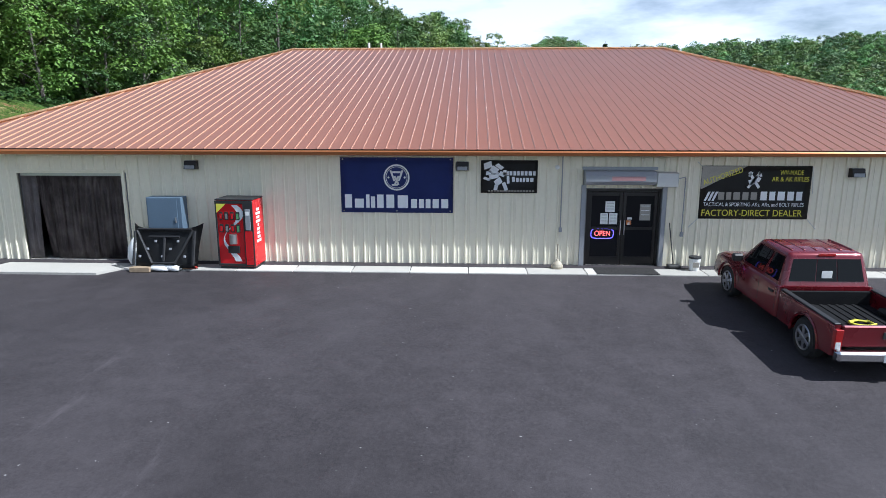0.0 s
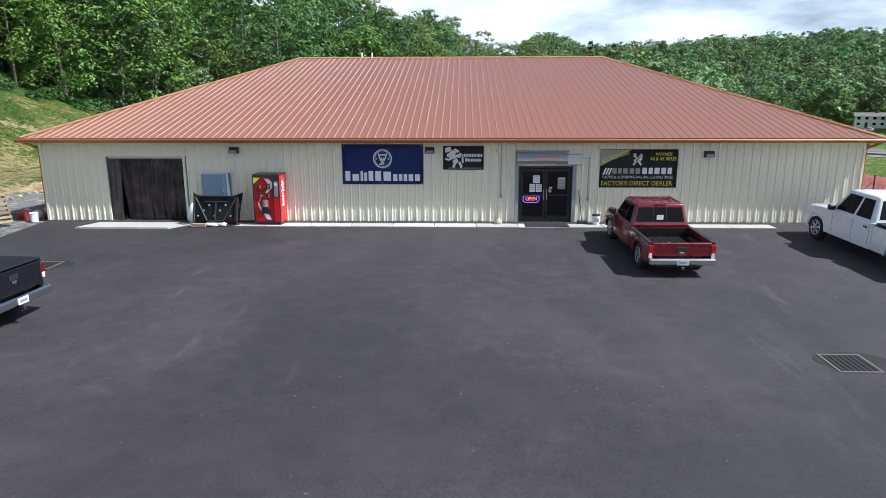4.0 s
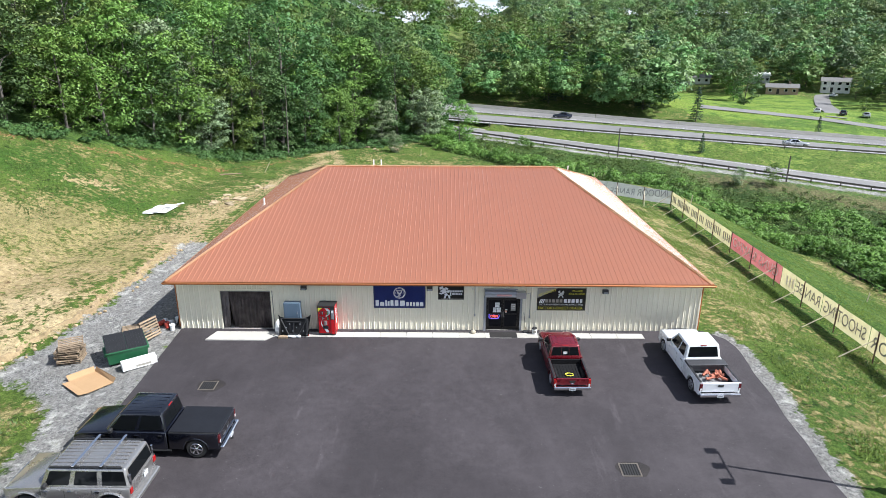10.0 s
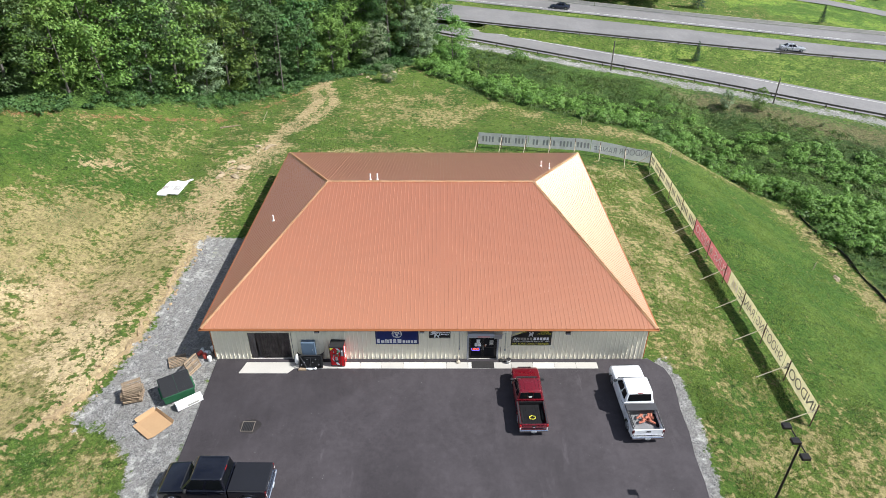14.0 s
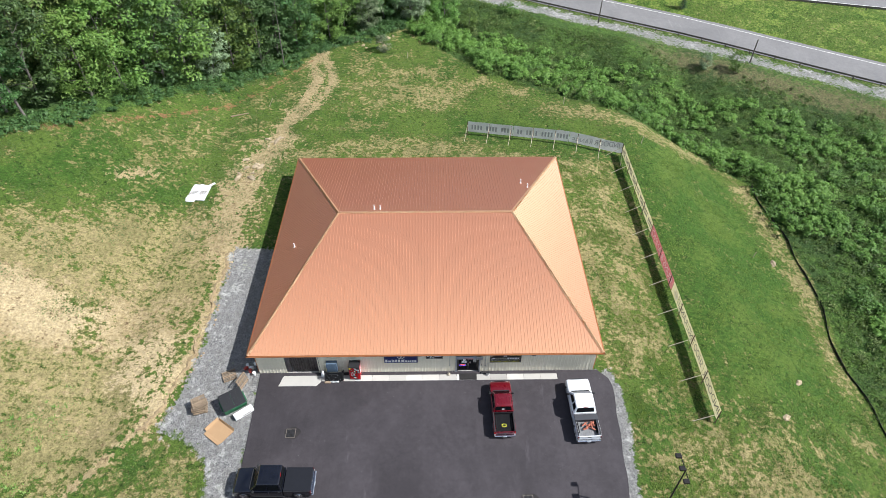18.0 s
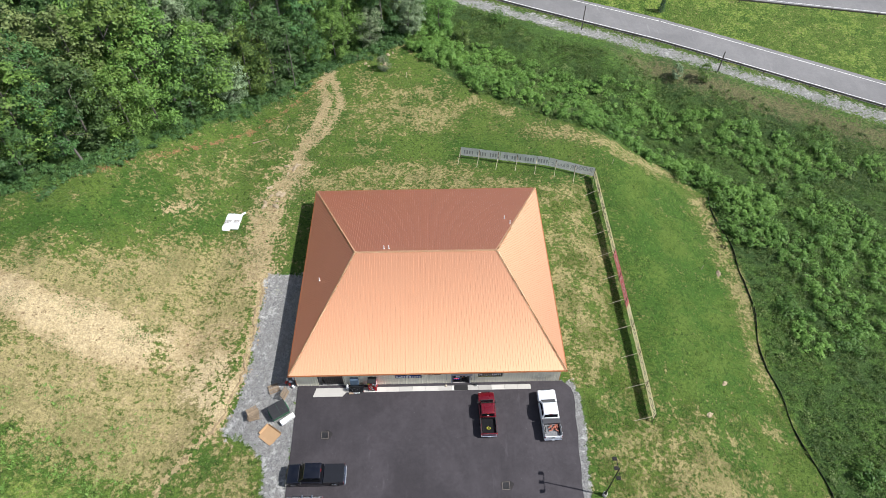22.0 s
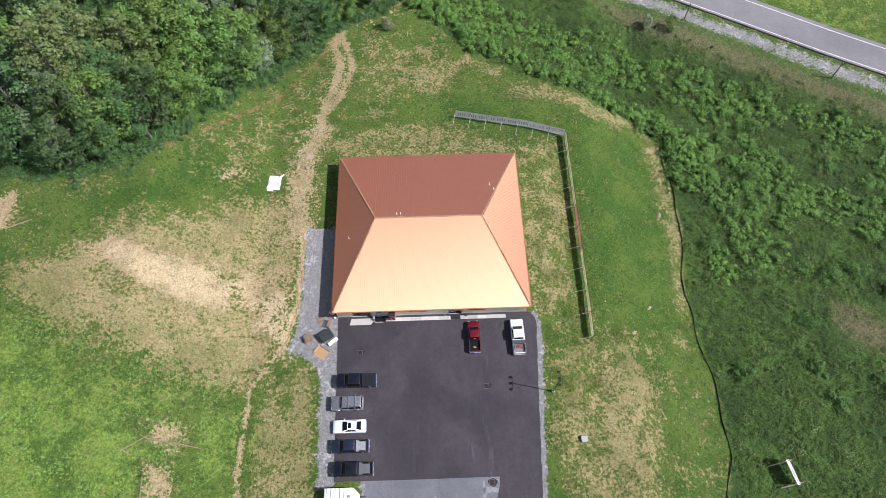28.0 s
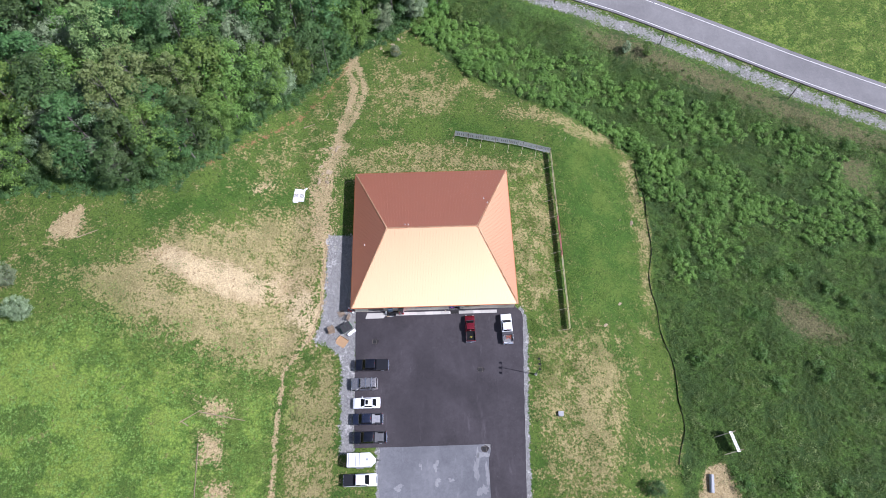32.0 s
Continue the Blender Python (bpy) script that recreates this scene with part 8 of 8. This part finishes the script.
part("rim", boxed(-1.03, 1.03, -0.9, -0.84, 0.79, 0.87, 0.01), M_GREEN, dump)
for x in (-0.7, 0.7):
    part("foot", boxed(x - 0.08, x + 0.08, -0.6, 0.6, 0.0, 0.09), M_GREEN, dump)

carton = thing("white_carton", "long white carton with dark print beside the dumpster", "box", Matrix.Translation((-15.9, -4.1, ground_z(-15.9, -4.1))) @ Matrix.Rotation(radians(38), 4, "Z"))
part("body", boxed(-0.85, 0.85, -0.25, 0.25, 0, 0.42, 0.01), M_WHITE, carton)
part("print", boxed(-0.2, 0.55, -0.254, -0.25, 0.08, 0.2), M_PRINTGREY, carton)
part("flap", slabbed([(-0.85, 0.25, 0.42), (0.85, 0.25, 0.42), (0.85, 0.0, 0.425), (-0.85, 0.0, 0.425)], 0.008), M_WHITE, carton)


def pallet(m, label, group="pallets"):
    p = thing("pallet", label, "pallet", m, group)
    deck = None
    for z in (0.105, 0.0):
        for k in range(7 if z else 3):
            y = -0.5 + k * (1.0 / (6 if z else 2))
            if deck is None:
                deck = part("board", boxed(-0.6, 0.6, -0.045, 0.045, 0, 0.02), M_WOOD, p)
                deck.location = (0, y, z)
            else:
                share("board", deck, p, Matrix.Translation((0, y, z)))
    for x in (-0.56, 0, 0.56):
        part("stringer", boxed(x - 0.022, x + 0.022, -0.55, 0.55, 0.02, 0.105), M_WOOD, p)
    return p


for k in range(6):
    zz = ground_z(-19.8, -3.6) + 0.0 + k * 0.128
    pallet(Matrix.Translation((-19.8 + 0.04 * math.sin(k * 2), -3.6 + 0.04 * math.cos(k * 3), zz)) @ Matrix.Rotation(radians(12 + 5 * math.sin(k * 1.7)), 4, "Z"), "weathered wooden pallet in a stack on the gravel")
pallet(Matrix.Translation((-19.75, -3.5, ground_z(-19.8, -3.6) + 0.86)) @ Matrix.Rotation(radians(30), 4, "Z") @ Matrix.Rotation(radians(9), 4, "X"), "broken wooden pallet askew on the stack")
pallet(Matrix.Translation((-16.6, -1.2, ground_z(-16.6, -1.2) + 0.62)) @ Matrix.Rotation(radians(68), 4, "Z") @ Matrix.Rotation(radians(76), 4, "X"), "wooden pallet stood on edge behind the dumpster")
pallet(Matrix.Translation((-18.0, -0.3, ground_z(-18, -0.3) + 0.02)) @ Matrix.Rotation(radians(25), 4, "Z"), "grey wooden pallet flat on the gravel")

cb = thing("cardboard_box", "flattened tan cardboard box with turned-up sides on the gravel", "box", Matrix.Translation((-17.6, -5.75, ground_z(-17.6, -5.75) + 0.02)) @ Matrix.Rotation(radians(-36), 4, "Z"))
part("base", boxed(-0.95, 0.95, -0.65, 0.65, 0.0, 0.015), M_CARD, cb)
for q in ([(-0.95, -0.65, 0.01), (-0.95, 0.65, 0.01), (-1.1, 0.7, 0.25), (-1.1, -0.7, 0.3)], [(-0.95, 0.65, 0.01), (0.95, 0.65, 0.01), (0.95, 0.8, 0.22), (-0.95, 0.75, 0.26)], [(0.95, -0.65, 0.012), (-0.95, -0.65, 0.012), (-0.9, -1.0, 0.05), (0.85, -1.02, 0.04)]):
    part("flap", slabbed(q, 0.008), M_CARD, cb)

M_PAILRED = mat("red_plastic_pail", (0.45, 0.06, 0.04), 0.5, vary=0.05)
for i, (x, y, tip, c) in enumerate(((-15.85, 0.9, 0, M_WHITE), (-16.3, 0.55, 80, M_WHITE), (-16.75, 0.3, 85, M_PAILRED), (-16.2, 0.15, 0, M_PAILRED), (-15.75, -0.15, 0, M_WHITE), (-16.6, 0.9, 75, M_WHITE))):
    lift_ = 0.15 if tip else 0.0
    p = thing("paint_pail", "red plastic pail by the wall corner" if c is M_PAILRED else "white plastic pail by the wall corner", "pail",
              Matrix.Translation((x, y, ground_z(x, y) - 0.03 + lift_)) @ Matrix.Rotation(i * 1.3, 4, "Z") @ Matrix.Rotation(radians(tip), 4, "X"), "pails")
    bm = bmesh.new()
    lathe(bm, ((0.13, 0.0), (0.15, 0.36), (0.14, 0.36), (0.125, 0.03)), 16)
    part("shell", bm, c, p)
    bm = bmesh.new()
    lathe(bm, ((0.152, 0.3), (0.16, 0.31), (0.16, 0.34), (0.152, 0.35)), 16)
    part("collar", bm, c, p)
mesh_panel = thing("leaning_boards", "dark boards leaning on the side wall", "boards")
for k in range(3):
    part("board", slabbed([(-15.75 - 0.1 * k, 0.4 + 0.3 * k, -0.05), (-15.75 - 0.1 * k, 0.65 + 0.3 * k, -0.05), (-15.34, 0.65 + 0.3 * k, 1.3), (-15.34, 0.4 + 0.3 * k, 1.3)], 0.03), M_BLACK if k != 1 else M_WOOD, mesh_panel)

# the cut edge of the slope beside the gravel: a ragged low face of bare earth
M_BANK = mat("bare_earth", (0.32, 0.235, 0.13), 0.95, vary=0.3, fine=4, broad=0.9, bump=0.9, stain=(0.13, 0.1, 0.045))
M_CLOD = mat("earth_clod", (0.42, 0.31, 0.18), 0.95, vary=0.2, fine=9, broad=1.2, bump=0.6, random_by="island")
bank = thing("earth_bank", "ragged low cut bank of bare tan earth along the gravel", "bank", kind="structure")
bank_rng = np.random.default_rng(19)
way = [(-21.5, 17.2), (-21.7, 12), (-21.6, 7), (-21.9, 2), (-22.6, -2.2), (-24.1, -5.6), (-26.2, -8.8), (-28.0, -12.0)]
bm = bmesh.new()
clods = bmesh.new()
last = None
for (xa, ya), (xb, yb) in zip(way, way[1:]):
    run = math.hypot(xb - xa, yb - ya)
    ox, oy = -(yb - ya) / run, (xb - xa) / run
    steps = int(run / 0.3)
    for k in range(steps):
        u = k / steps
        x, y = xa + (xb - xa) * u + bank_rng.normal(0, 0.07), ya + (yb - ya) * u
        x += 0.22 * math.sin(y * 1.1) + 0.12 * math.sin(y * 3.3)
        fade = min(1.0, (17.2 - y) / 1.5 + 0.1) * min(1.0, (y + 12.4) / 5)
        top = (0.3 + 0.1 * math.sin(y * 0.8) + bank_rng.normal(0, 0.04)) * fade
        z = ground_z(x, y)
        row = [bm.verts.new((x + ox * d, y + oy * d, z + h)) for d, h in ((0.14, -0.12), (0.05, 0.4 * top), (-0.02, top), (-0.2 + bank_rng.normal(0, 0.05), top + bank_rng.normal(0.02, 0.03)), (-0.45 + bank_rng.normal(0, 0.12), -0.1))]
        if last:
            for q in range(4):
                bm.faces.new((last[q], last[q + 1], row[q + 1], row[q]))
        last = row
        if bank_rng.uniform() < 0.55:
            r = bank_rng.uniform(0.04, 0.13)
            d = bank_rng.uniform(0.15, 0.7)
            at = Matrix.Translation((x + ox * d, y + oy * d, z + r * 0.3)) @ Matrix.Rotation(bank_rng.uniform(0, 3), 4, "Z") @ Matrix.Diagonal((r * 1.3, r, r * 0.8, 1))
            bmesh.ops.create_icosphere(clods, subdivisions=1, radius=1.0, matrix=at)
bmesh.ops.recalc_face_normals(bm, faces=bm.faces)
if sum(f.normal.z for f in bm.faces) < 0:
    bmesh.ops.reverse_faces(bm, faces=bm.faces)
part("face", bm, M_BANK, bank)
tagged(part("clods", clods, M_CLOD), "small tan clods of earth fallen on the gravel", "clods", kind="stuff")

# storm drains
M_DRAINEDGE = mat("worn_steel_edge", (0.17, 0.145, 0.12), 0.6, 0.3, vary=0.2)
M_IRON = mat("cast_iron", (0.012, 0.01, 0.009), 0.9, 0.0, vary=0.2)
M_PATCH = asphalt_material("patched_asphalt", (0.011, 0.0095, 0.0095), (0.03, 0.026, 0.026), (0.042, 0.036, 0.034))
for x, y, turn in ((-11.55, -6.0, 0), (8.1, -11.9, 0), (8.0, -26.0, 0)):
    z = ground_z(x, y) + 0.024
    slope = math.atan((ground_z(x, y + 1) - ground_z(x, y - 1)) / 2)
    d = thing("storm_drain", "square iron storm drain grate set in patched asphalt", "drain", Matrix.Translation((x, y, z)) @ Matrix.Rotation(slope, 4, "X"), "storm drains")
    bm = bmesh.new()
    ring = [((0.66 + 0.08 * math.sin(3 * a)) * math.cos(a) * (1.1 if math.cos(a) > 0 else 1) + 0.1, (0.58 + 0.05 * math.cos(5 * a)) * math.sin(a)) for a in [2 * math.pi * k / 20 for k in range(20)]]
    slab(bm, [(px, py, -0.01) for px, py in ring], 0.014)
    part("patch", bm, M_PATCH, d, "irregular dark asphalt patch")
    for x0, x1, y0, y1 in ((-0.41, 0.41, -0.41, -0.36), (-0.41, 0.41, 0.36, 0.41), (-0.41, -0.36, -0.36, 0.36), (0.36, 0.41, -0.36, 0.36)):
        part("frame", boxed(x0, x1, y0, y1, -0.02, 0.016), M_DRAINEDGE, d)
    part("pit", boxed(-0.36, 0.36, -0.36, 0.36, -0.006, 0.005), M_BLACK, d)
    for k in range(7):
        xx = -0.31 + k * 0.103
        part("bar", boxed(xx - 0.022, xx + 0.022, -0.36, 0.36, 0.003, 0.014), M_IRON, d)

# light pole
PX, PY = 18.35, -13.1
pole = thing("light_pole", "dark steel parking lot light pole with three flood heads", "light pole", Matrix.Translation((PX, PY, ground_z(PX, PY))))
part("footing", tubed((0, 0, -0.3), (0, 0, 0.55), 0.24, n=16), M_CONCRETE, pole)
part("base_cover", tubed((0, 0, 0.55), (0, 0, 0.85), 0.16, 0.12, n=12), M_ALU, pole)
part("shaft", tubed((0, 0, 0.6), (0, 0, 7.3), 0.075, 0.05, n=10), M_ALU, pole)
part("bracket", tubed((-0.1, -0.95, 7.3), (-0.1, 0.95, 7.3), 0.035, n=8), M_ALU, pole)
for y in (-0.95, 0.0, 0.95):
    h = part("flood_head", boxed(-0.52, -0.1, y - 0.17, y + 0.17, 7.3, 7.48, 0.02), M_ALU, pole)
    part("arm", tubed((-0.1, y, 7.32), (-0.2, y, 7.38), 0.03, n=6), M_ALU, h)
    part("lens", slabbed([(-0.48, y - 0.14, 7.296), (-0.48, y + 0.14, 7.296), (-0.14, y + 0.14, 7.296), (-0.14, y - 0.14, 7.296)], 0.006), M_GREYMETAL, h)

ub = thing("utility_box", "grey-green utility box on the lawn", "utility box", Matrix.Translation((22.3, -20.3, ground_z(22.3, -20.3))))
part("body", boxed(-0.45, 0.45, -0.4, 0.4, -0.05, 0.62, 0.02), M_GREYMETAL, ub)
part("lid", boxed(-0.48, 0.48, -0.43, 0.43, 0.62, 0.7, 0.02), M_STEEL, ub)

# pile of white panels, rocks, stakes, poles on the grass
pile = []
for i, (dx, dy, w, l, a, tilt) in enumerate(((-0.55, 0, 0.7, 1.65, -6, 0), (0.65, -0.1, 0.6, 1.35, -4, 1), (-0.2, -0.9, 0.55, 0.6, 12, 1), (0.45, 0.9, 0.55, 0.5, -14, 2), (0.9, 0.9, 0.18, 1.1, -50, 4))):
    x, y = -27.9 + dx, 26.1 + dy
    s_ = thing("panel_sheet", "white metal sheet lying in a pile on the grass", "sheet", Matrix.Translation((x, y, ground_z(x, y) + 0.12 + 0.05 * i)) @ Matrix.Rotation(radians(a), 4, "Z") @ Matrix.Rotation(radians(tilt), 4, "X"), "pile of white sheets")
    part("plate", boxed(-w, w, -l, l, 0, 0.03, 0.006), M_WHITE, s_)
    if i < 2:
        for k in range(4):
            part("mark", boxed(-w * 0.7, w * 0.7, -0.42 + k * 0.22, -0.3 + k * 0.22, 0.03, 0.034), M_INK, s_)
r5 = np.random.default_rng(15)
for i in range(30):
    if i < 11:
        x, y, s = -22.8 + r5.normal(0, 0.7), 31.4 + r5.normal(0, 1.3), r5.uniform(0.22, 0.5)
    elif i < 17:
        x, y, s = -21.2 + r5.normal(0, 0.9), 37.5 + r5.normal(0, 0.6), r5.uniform(0.2, 0.5)
    elif i < 27:
        x, y, s = -10.5 + r5.normal(0, 2.0), 67 + r5.normal(0, 1.4), r5.uniform(0.2, 0.55)
    else:
        x, y, s = (37.5, 33.5, 44)[i - 27] + 0.0, (2.0, -3, 22)[i - 27], 0.45
    rk = part("boulder", lump(60 + i, (s * 1.25, s * r5.uniform(0.45, 0.8), s * 0.5), n=2, jag=0.35), M_ROCK)
    rk.matrix_basis = Matrix.Translation((x, y, ground_z(x, y) - 0.05)) @ Matrix.Rotation(r5.uniform(0, 3), 4, "Z")
    tagged(rk, "tan sandstone boulder on the grass", "boulder", "boulders")
for x, y, h, lean_ in ((-23.2, 46.5, 1.6, 0.5), (-3.5, 62.5, 1.1, 0.05), (30.2, 40.3, 1.2, 0.1), (20.5, 49.8, 1.1, 0.0), (41.0, 22.0, 1.0, 0.1)):
    st = part("survey_stake", boxed(-0.04, 0.04, -0.03, 0.03, -0.2, h, 0.004), M_LUMBER)
    st.matrix_basis = Matrix.Translation((x, y, ground_z(x, y))) @ Matrix.Rotation(lean_, 4, "Y")
    tagged(st, "pale wooden survey stake in the grass", "stake", "survey stakes")
for (xa, ya), (xb, yb) in (((-44.5, -20.6), (-41.5, -18.6)), ((-41.5, -18.8), (-34, -20.2)), ((-44.3, -20.4), (-43, -21.2)), ((-41.2, -24), (-40.6, -36)), ((-28, 43.5), (-25.6, 44.5)), ((-66, 12.5), (-62.5, 14.2))):
    pl = part("fallen_pole", tubed((xa, ya, ground_z(xa, ya) + 0.1), (xb, yb, ground_z(xb, yb) + 0.12), 0.1, 0.06, n=7), M_WOOD)
    tagged(pl, "grey weathered pole lying in the grass", "pole", "fallen poles")

# silt fence along the foot of the lawn
silt = thing("silt_fence", "low black silt fence along the foot of the lawn", "fence")
bm = bmesh.new()
spots = []
for (xa, ya), (xb, yb) in zip(LAWN_EDGE[5:12], LAWN_EDGE[6:13]):
    k = max(2, int(math.hypot(xb - xa, yb - ya) / 1.5))
    spots += [(xa + (xb - xa) * i / k, ya + (yb - ya) * i / k) for i in range(k)]
spots = [(x - 0.4 + 0.35 * math.sin(y * 0.5), y) for x, y in spots if y > -30]
for (xa, ya), (xb, yb) in zip(spots, spots[1:]):
    slab(bm, [(xa, ya, ground_z(xa, ya) - 0.1), (xb, yb, ground_z(xb, yb) - 0.1), (xb, yb, ground_z(xb, yb) + 0.26 + 0.08 * math.sin(yb)), (xa, ya, ground_z(xa, ya) + 0.26 + 0.08 * math.sin(ya))], 0.02)
part("fabric", bm, M_BLACK, silt)
for x, y in spots[::2]:
    part("stake", boxed(x - 0.02, x + 0.02, y - 0.02, y + 0.02, ground_z(x, y) - 0.2, ground_z(x, y) + 0.5), M_WOOD, silt)

# roadside posts and a freestanding board
for x, y, h in ((33, 84.5, 5.5), (58.6, 71.5, 4.5), (88, 55, 4.5)):
    up_ = part("utility_post", tubed((x, y, ground_z(x, y) - 0.3), (x, y, ground_z(x, y) + h), 0.13, 0.1, n=8), M_BARK)
    tagged(up_, "short dark timber post beside the slip road", "post", "roadside posts")
bd = thing("sign_board", "white sign board on two props above the brush", "sign", Matrix.Translation((55.5, -25.3, ground_z(55.5, -25.3))) @ Matrix.Rotation(radians(-78), 4, "Z"))
for s in (-1, 1):
    part("post", tubed((s * 1.7, 0, -0.4), (s * 1.7, 0, 2.9), 0.08, n=6), M_WOOD, bd)
    part("prop", tubed((s * 1.7, 0, 2.5), (s * 1.7, -3.4, -0.4), 0.09, n=6), M_LUMBER, bd)
LEANT = Matrix.Translation((0, 0.1, 1.3)) @ Matrix.Rotation(radians(42), 4, "X")
board = part("board", boxed(-1.9, 1.9, -0.04, 0.0, 0.0, 1.8, 0.01), M_WHITE, bd)
board.matrix_basis = LEANT
for k in range(3):
    part("mark", boxed(-1.4, 1.4, 0.0, 0.006, 0.3 + 0.45 * k, 0.55 + 0.45 * k), M_INK, board)
cul = thing("culvert_pipe", "grey-blue steel culvert pipe on bare clay", "pipe", Matrix.Translation((49.6, -32.5, ground_z(49.6, -32.5) + 0.3)) @ Matrix.Rotation(radians(80), 4, "Z"))
part("barrel", tubed((-1.6, 0, 0), (1.6, 0, 0), 0.45, n=14), M_GREYMETAL, cul)
part("collar", tubed((-0.1, 0, 0), (0.1, 0, 0), 0.5, n=14), M_GREYMETAL, cul)


# ---- houses across the highway ----
M_ROOFGREY = mat("grey_shingle", (0.16, 0.155, 0.15), 0.9, vary=0.12, fine=5)
M_HOUSEWHITE = mat("white_clapboard", (0.72, 0.71, 0.67), 0.6, vary=0.04)
M_BRICKHOUSE = mat("tan_brick", (0.42, 0.3, 0.22), 0.85, vary=0.12)


def house(x, y, turn, L, W, wall_h, walls, roofing, label, storeys=1):
    h = thing("house", label, "house", Matrix.Translation((x, y, ground_z(x, y) - 0.3)) @ Matrix.Rotation(radians(turn), 4, "Z"))
    H = wall_h * storeys + 0.3
    part("wall", boxed(-L / 2, L / 2, -W / 2, W / 2, -1.0, H), walls, h)
    bm = bmesh.new()
    e, rise = 0.5, W * 0.22
    pts = [(-L / 2 - e, -W / 2 - e, H), (L / 2 + e, -W / 2 - e, H), (L / 2 + e, W / 2 + e, H), (-L / 2 - e, W / 2 + e, H), (-L / 2 - e, 0, H + rise), (L / 2 + e, 0, H + rise)]
    v = [bm.verts.new(p) for p in pts]
    for q in ((0, 1, 5, 4), (2, 3, 4, 5), (0, 4, 3), (1, 2, 5), (3, 2, 1, 0)):
        bm.faces.new([v[i] for i in q])
    bmesh.ops.recalc_face_normals(bm, faces=bm.faces)
    roof_ = part("roof", bm, roofing, h)
    part("chimney", boxed(L * 0.2, L * 0.2 + 0.7, -0.35, 0.35, H + rise * 0.5, H + rise + 0.8), M_BRICKHOUSE, roof_)
    for st in range(storeys):
        for k in range(4):
            wx = -L / 2 + L * (k + 0.5) / 4
            if k == 1 and st == 0:
                part("door", boxed(wx - 0.5, wx + 0.5, -W / 2 - 0.04, -W / 2, 0.3, 2.35), M_ALU, h)
                continue
            w = part("window", boxed(wx - 0.65, wx + 0.65, -W / 2 - 0.05, -W / 2, 1.2 + st * wall_h, 2.4 + st * wall_h), M_WHITE, h)
            part("pane", boxed(wx - 0.55, wx + 0.55, -W / 2 - 0.06, -W / 2 - 0.05, 1.28 + st * wall_h, 2.32 + st * wall_h), M_GLASS, w)
    return h


house(121, 279, -22, 13, 8, 2.7, M_HOUSEWHITE, M_ROOFGREY, "white single-storey house across the highway")
house(163, 236, -28, 10.5, 7, 2.2, M_HOUSEWHITE, M_ROOFGREY, "white two-storey house beside a gravel drive", 2)
house(143, 240, -25, 12, 7, 2.6, M_BRICKHOUSE, M_ROOFGREY, "low tan brick house across the highway")
house(146, 268, -15, 8, 7, 3.0, M_HOUSEWHITE, M_WHITE, "white barn with bright metal roof among trees")
house(34, 202, -8, 8.5, 6, 2.6, M_BRICKHOUSE, M_ROOFGREY, "tan brick house among trees on the hillside")
house(68, 462, -5, 10, 8, 3.0, M_HOUSEWHITE, M_WHITE, "small white house high on the hillside")
fl_ = [(76, 156), (92.2, 151.4), (106.2, 145.4), (119.1, 136.3), (140, 120), (170, 98)]
strip_mesh("frontage_road", [[(x - 1, y - 2, ground_z(x - 1, y - 2) + 0.15), (x + 1, y + 2, ground_z(x + 1, y + 2) + 0.15)] for x, y in fl_], M_ROAD, label="pale narrow frontage road before the houses", category="road")
dl = [(112, 148), (122, 166), (136, 196), (150, 222), (156, 232)]
strip_mesh("house_drive", [[(x - 2.5, y + 1, ground_z(x - 2.5, y + 1) + 0.15), (x + 2.5, y - 1, ground_z(x + 2.5, y - 1) + 0.15)] for x, y in dl], M_ROAD, label="pale gravel drive up to the houses", category="drive")
for x, y, a, body in ((112, 158, 60, P_WHITE), (118, 155, 60, P_NAVY), (123, 152, 60, P_SILVER), (157, 226, 40, P_WHITE)):
    sedan("parked_car", "car parked by the houses across the highway", body, Matrix.Translation((x, y, ground_z(x, y) + 0.05)) @ Matrix.Rotation(radians(a), 4, "Z"), False)
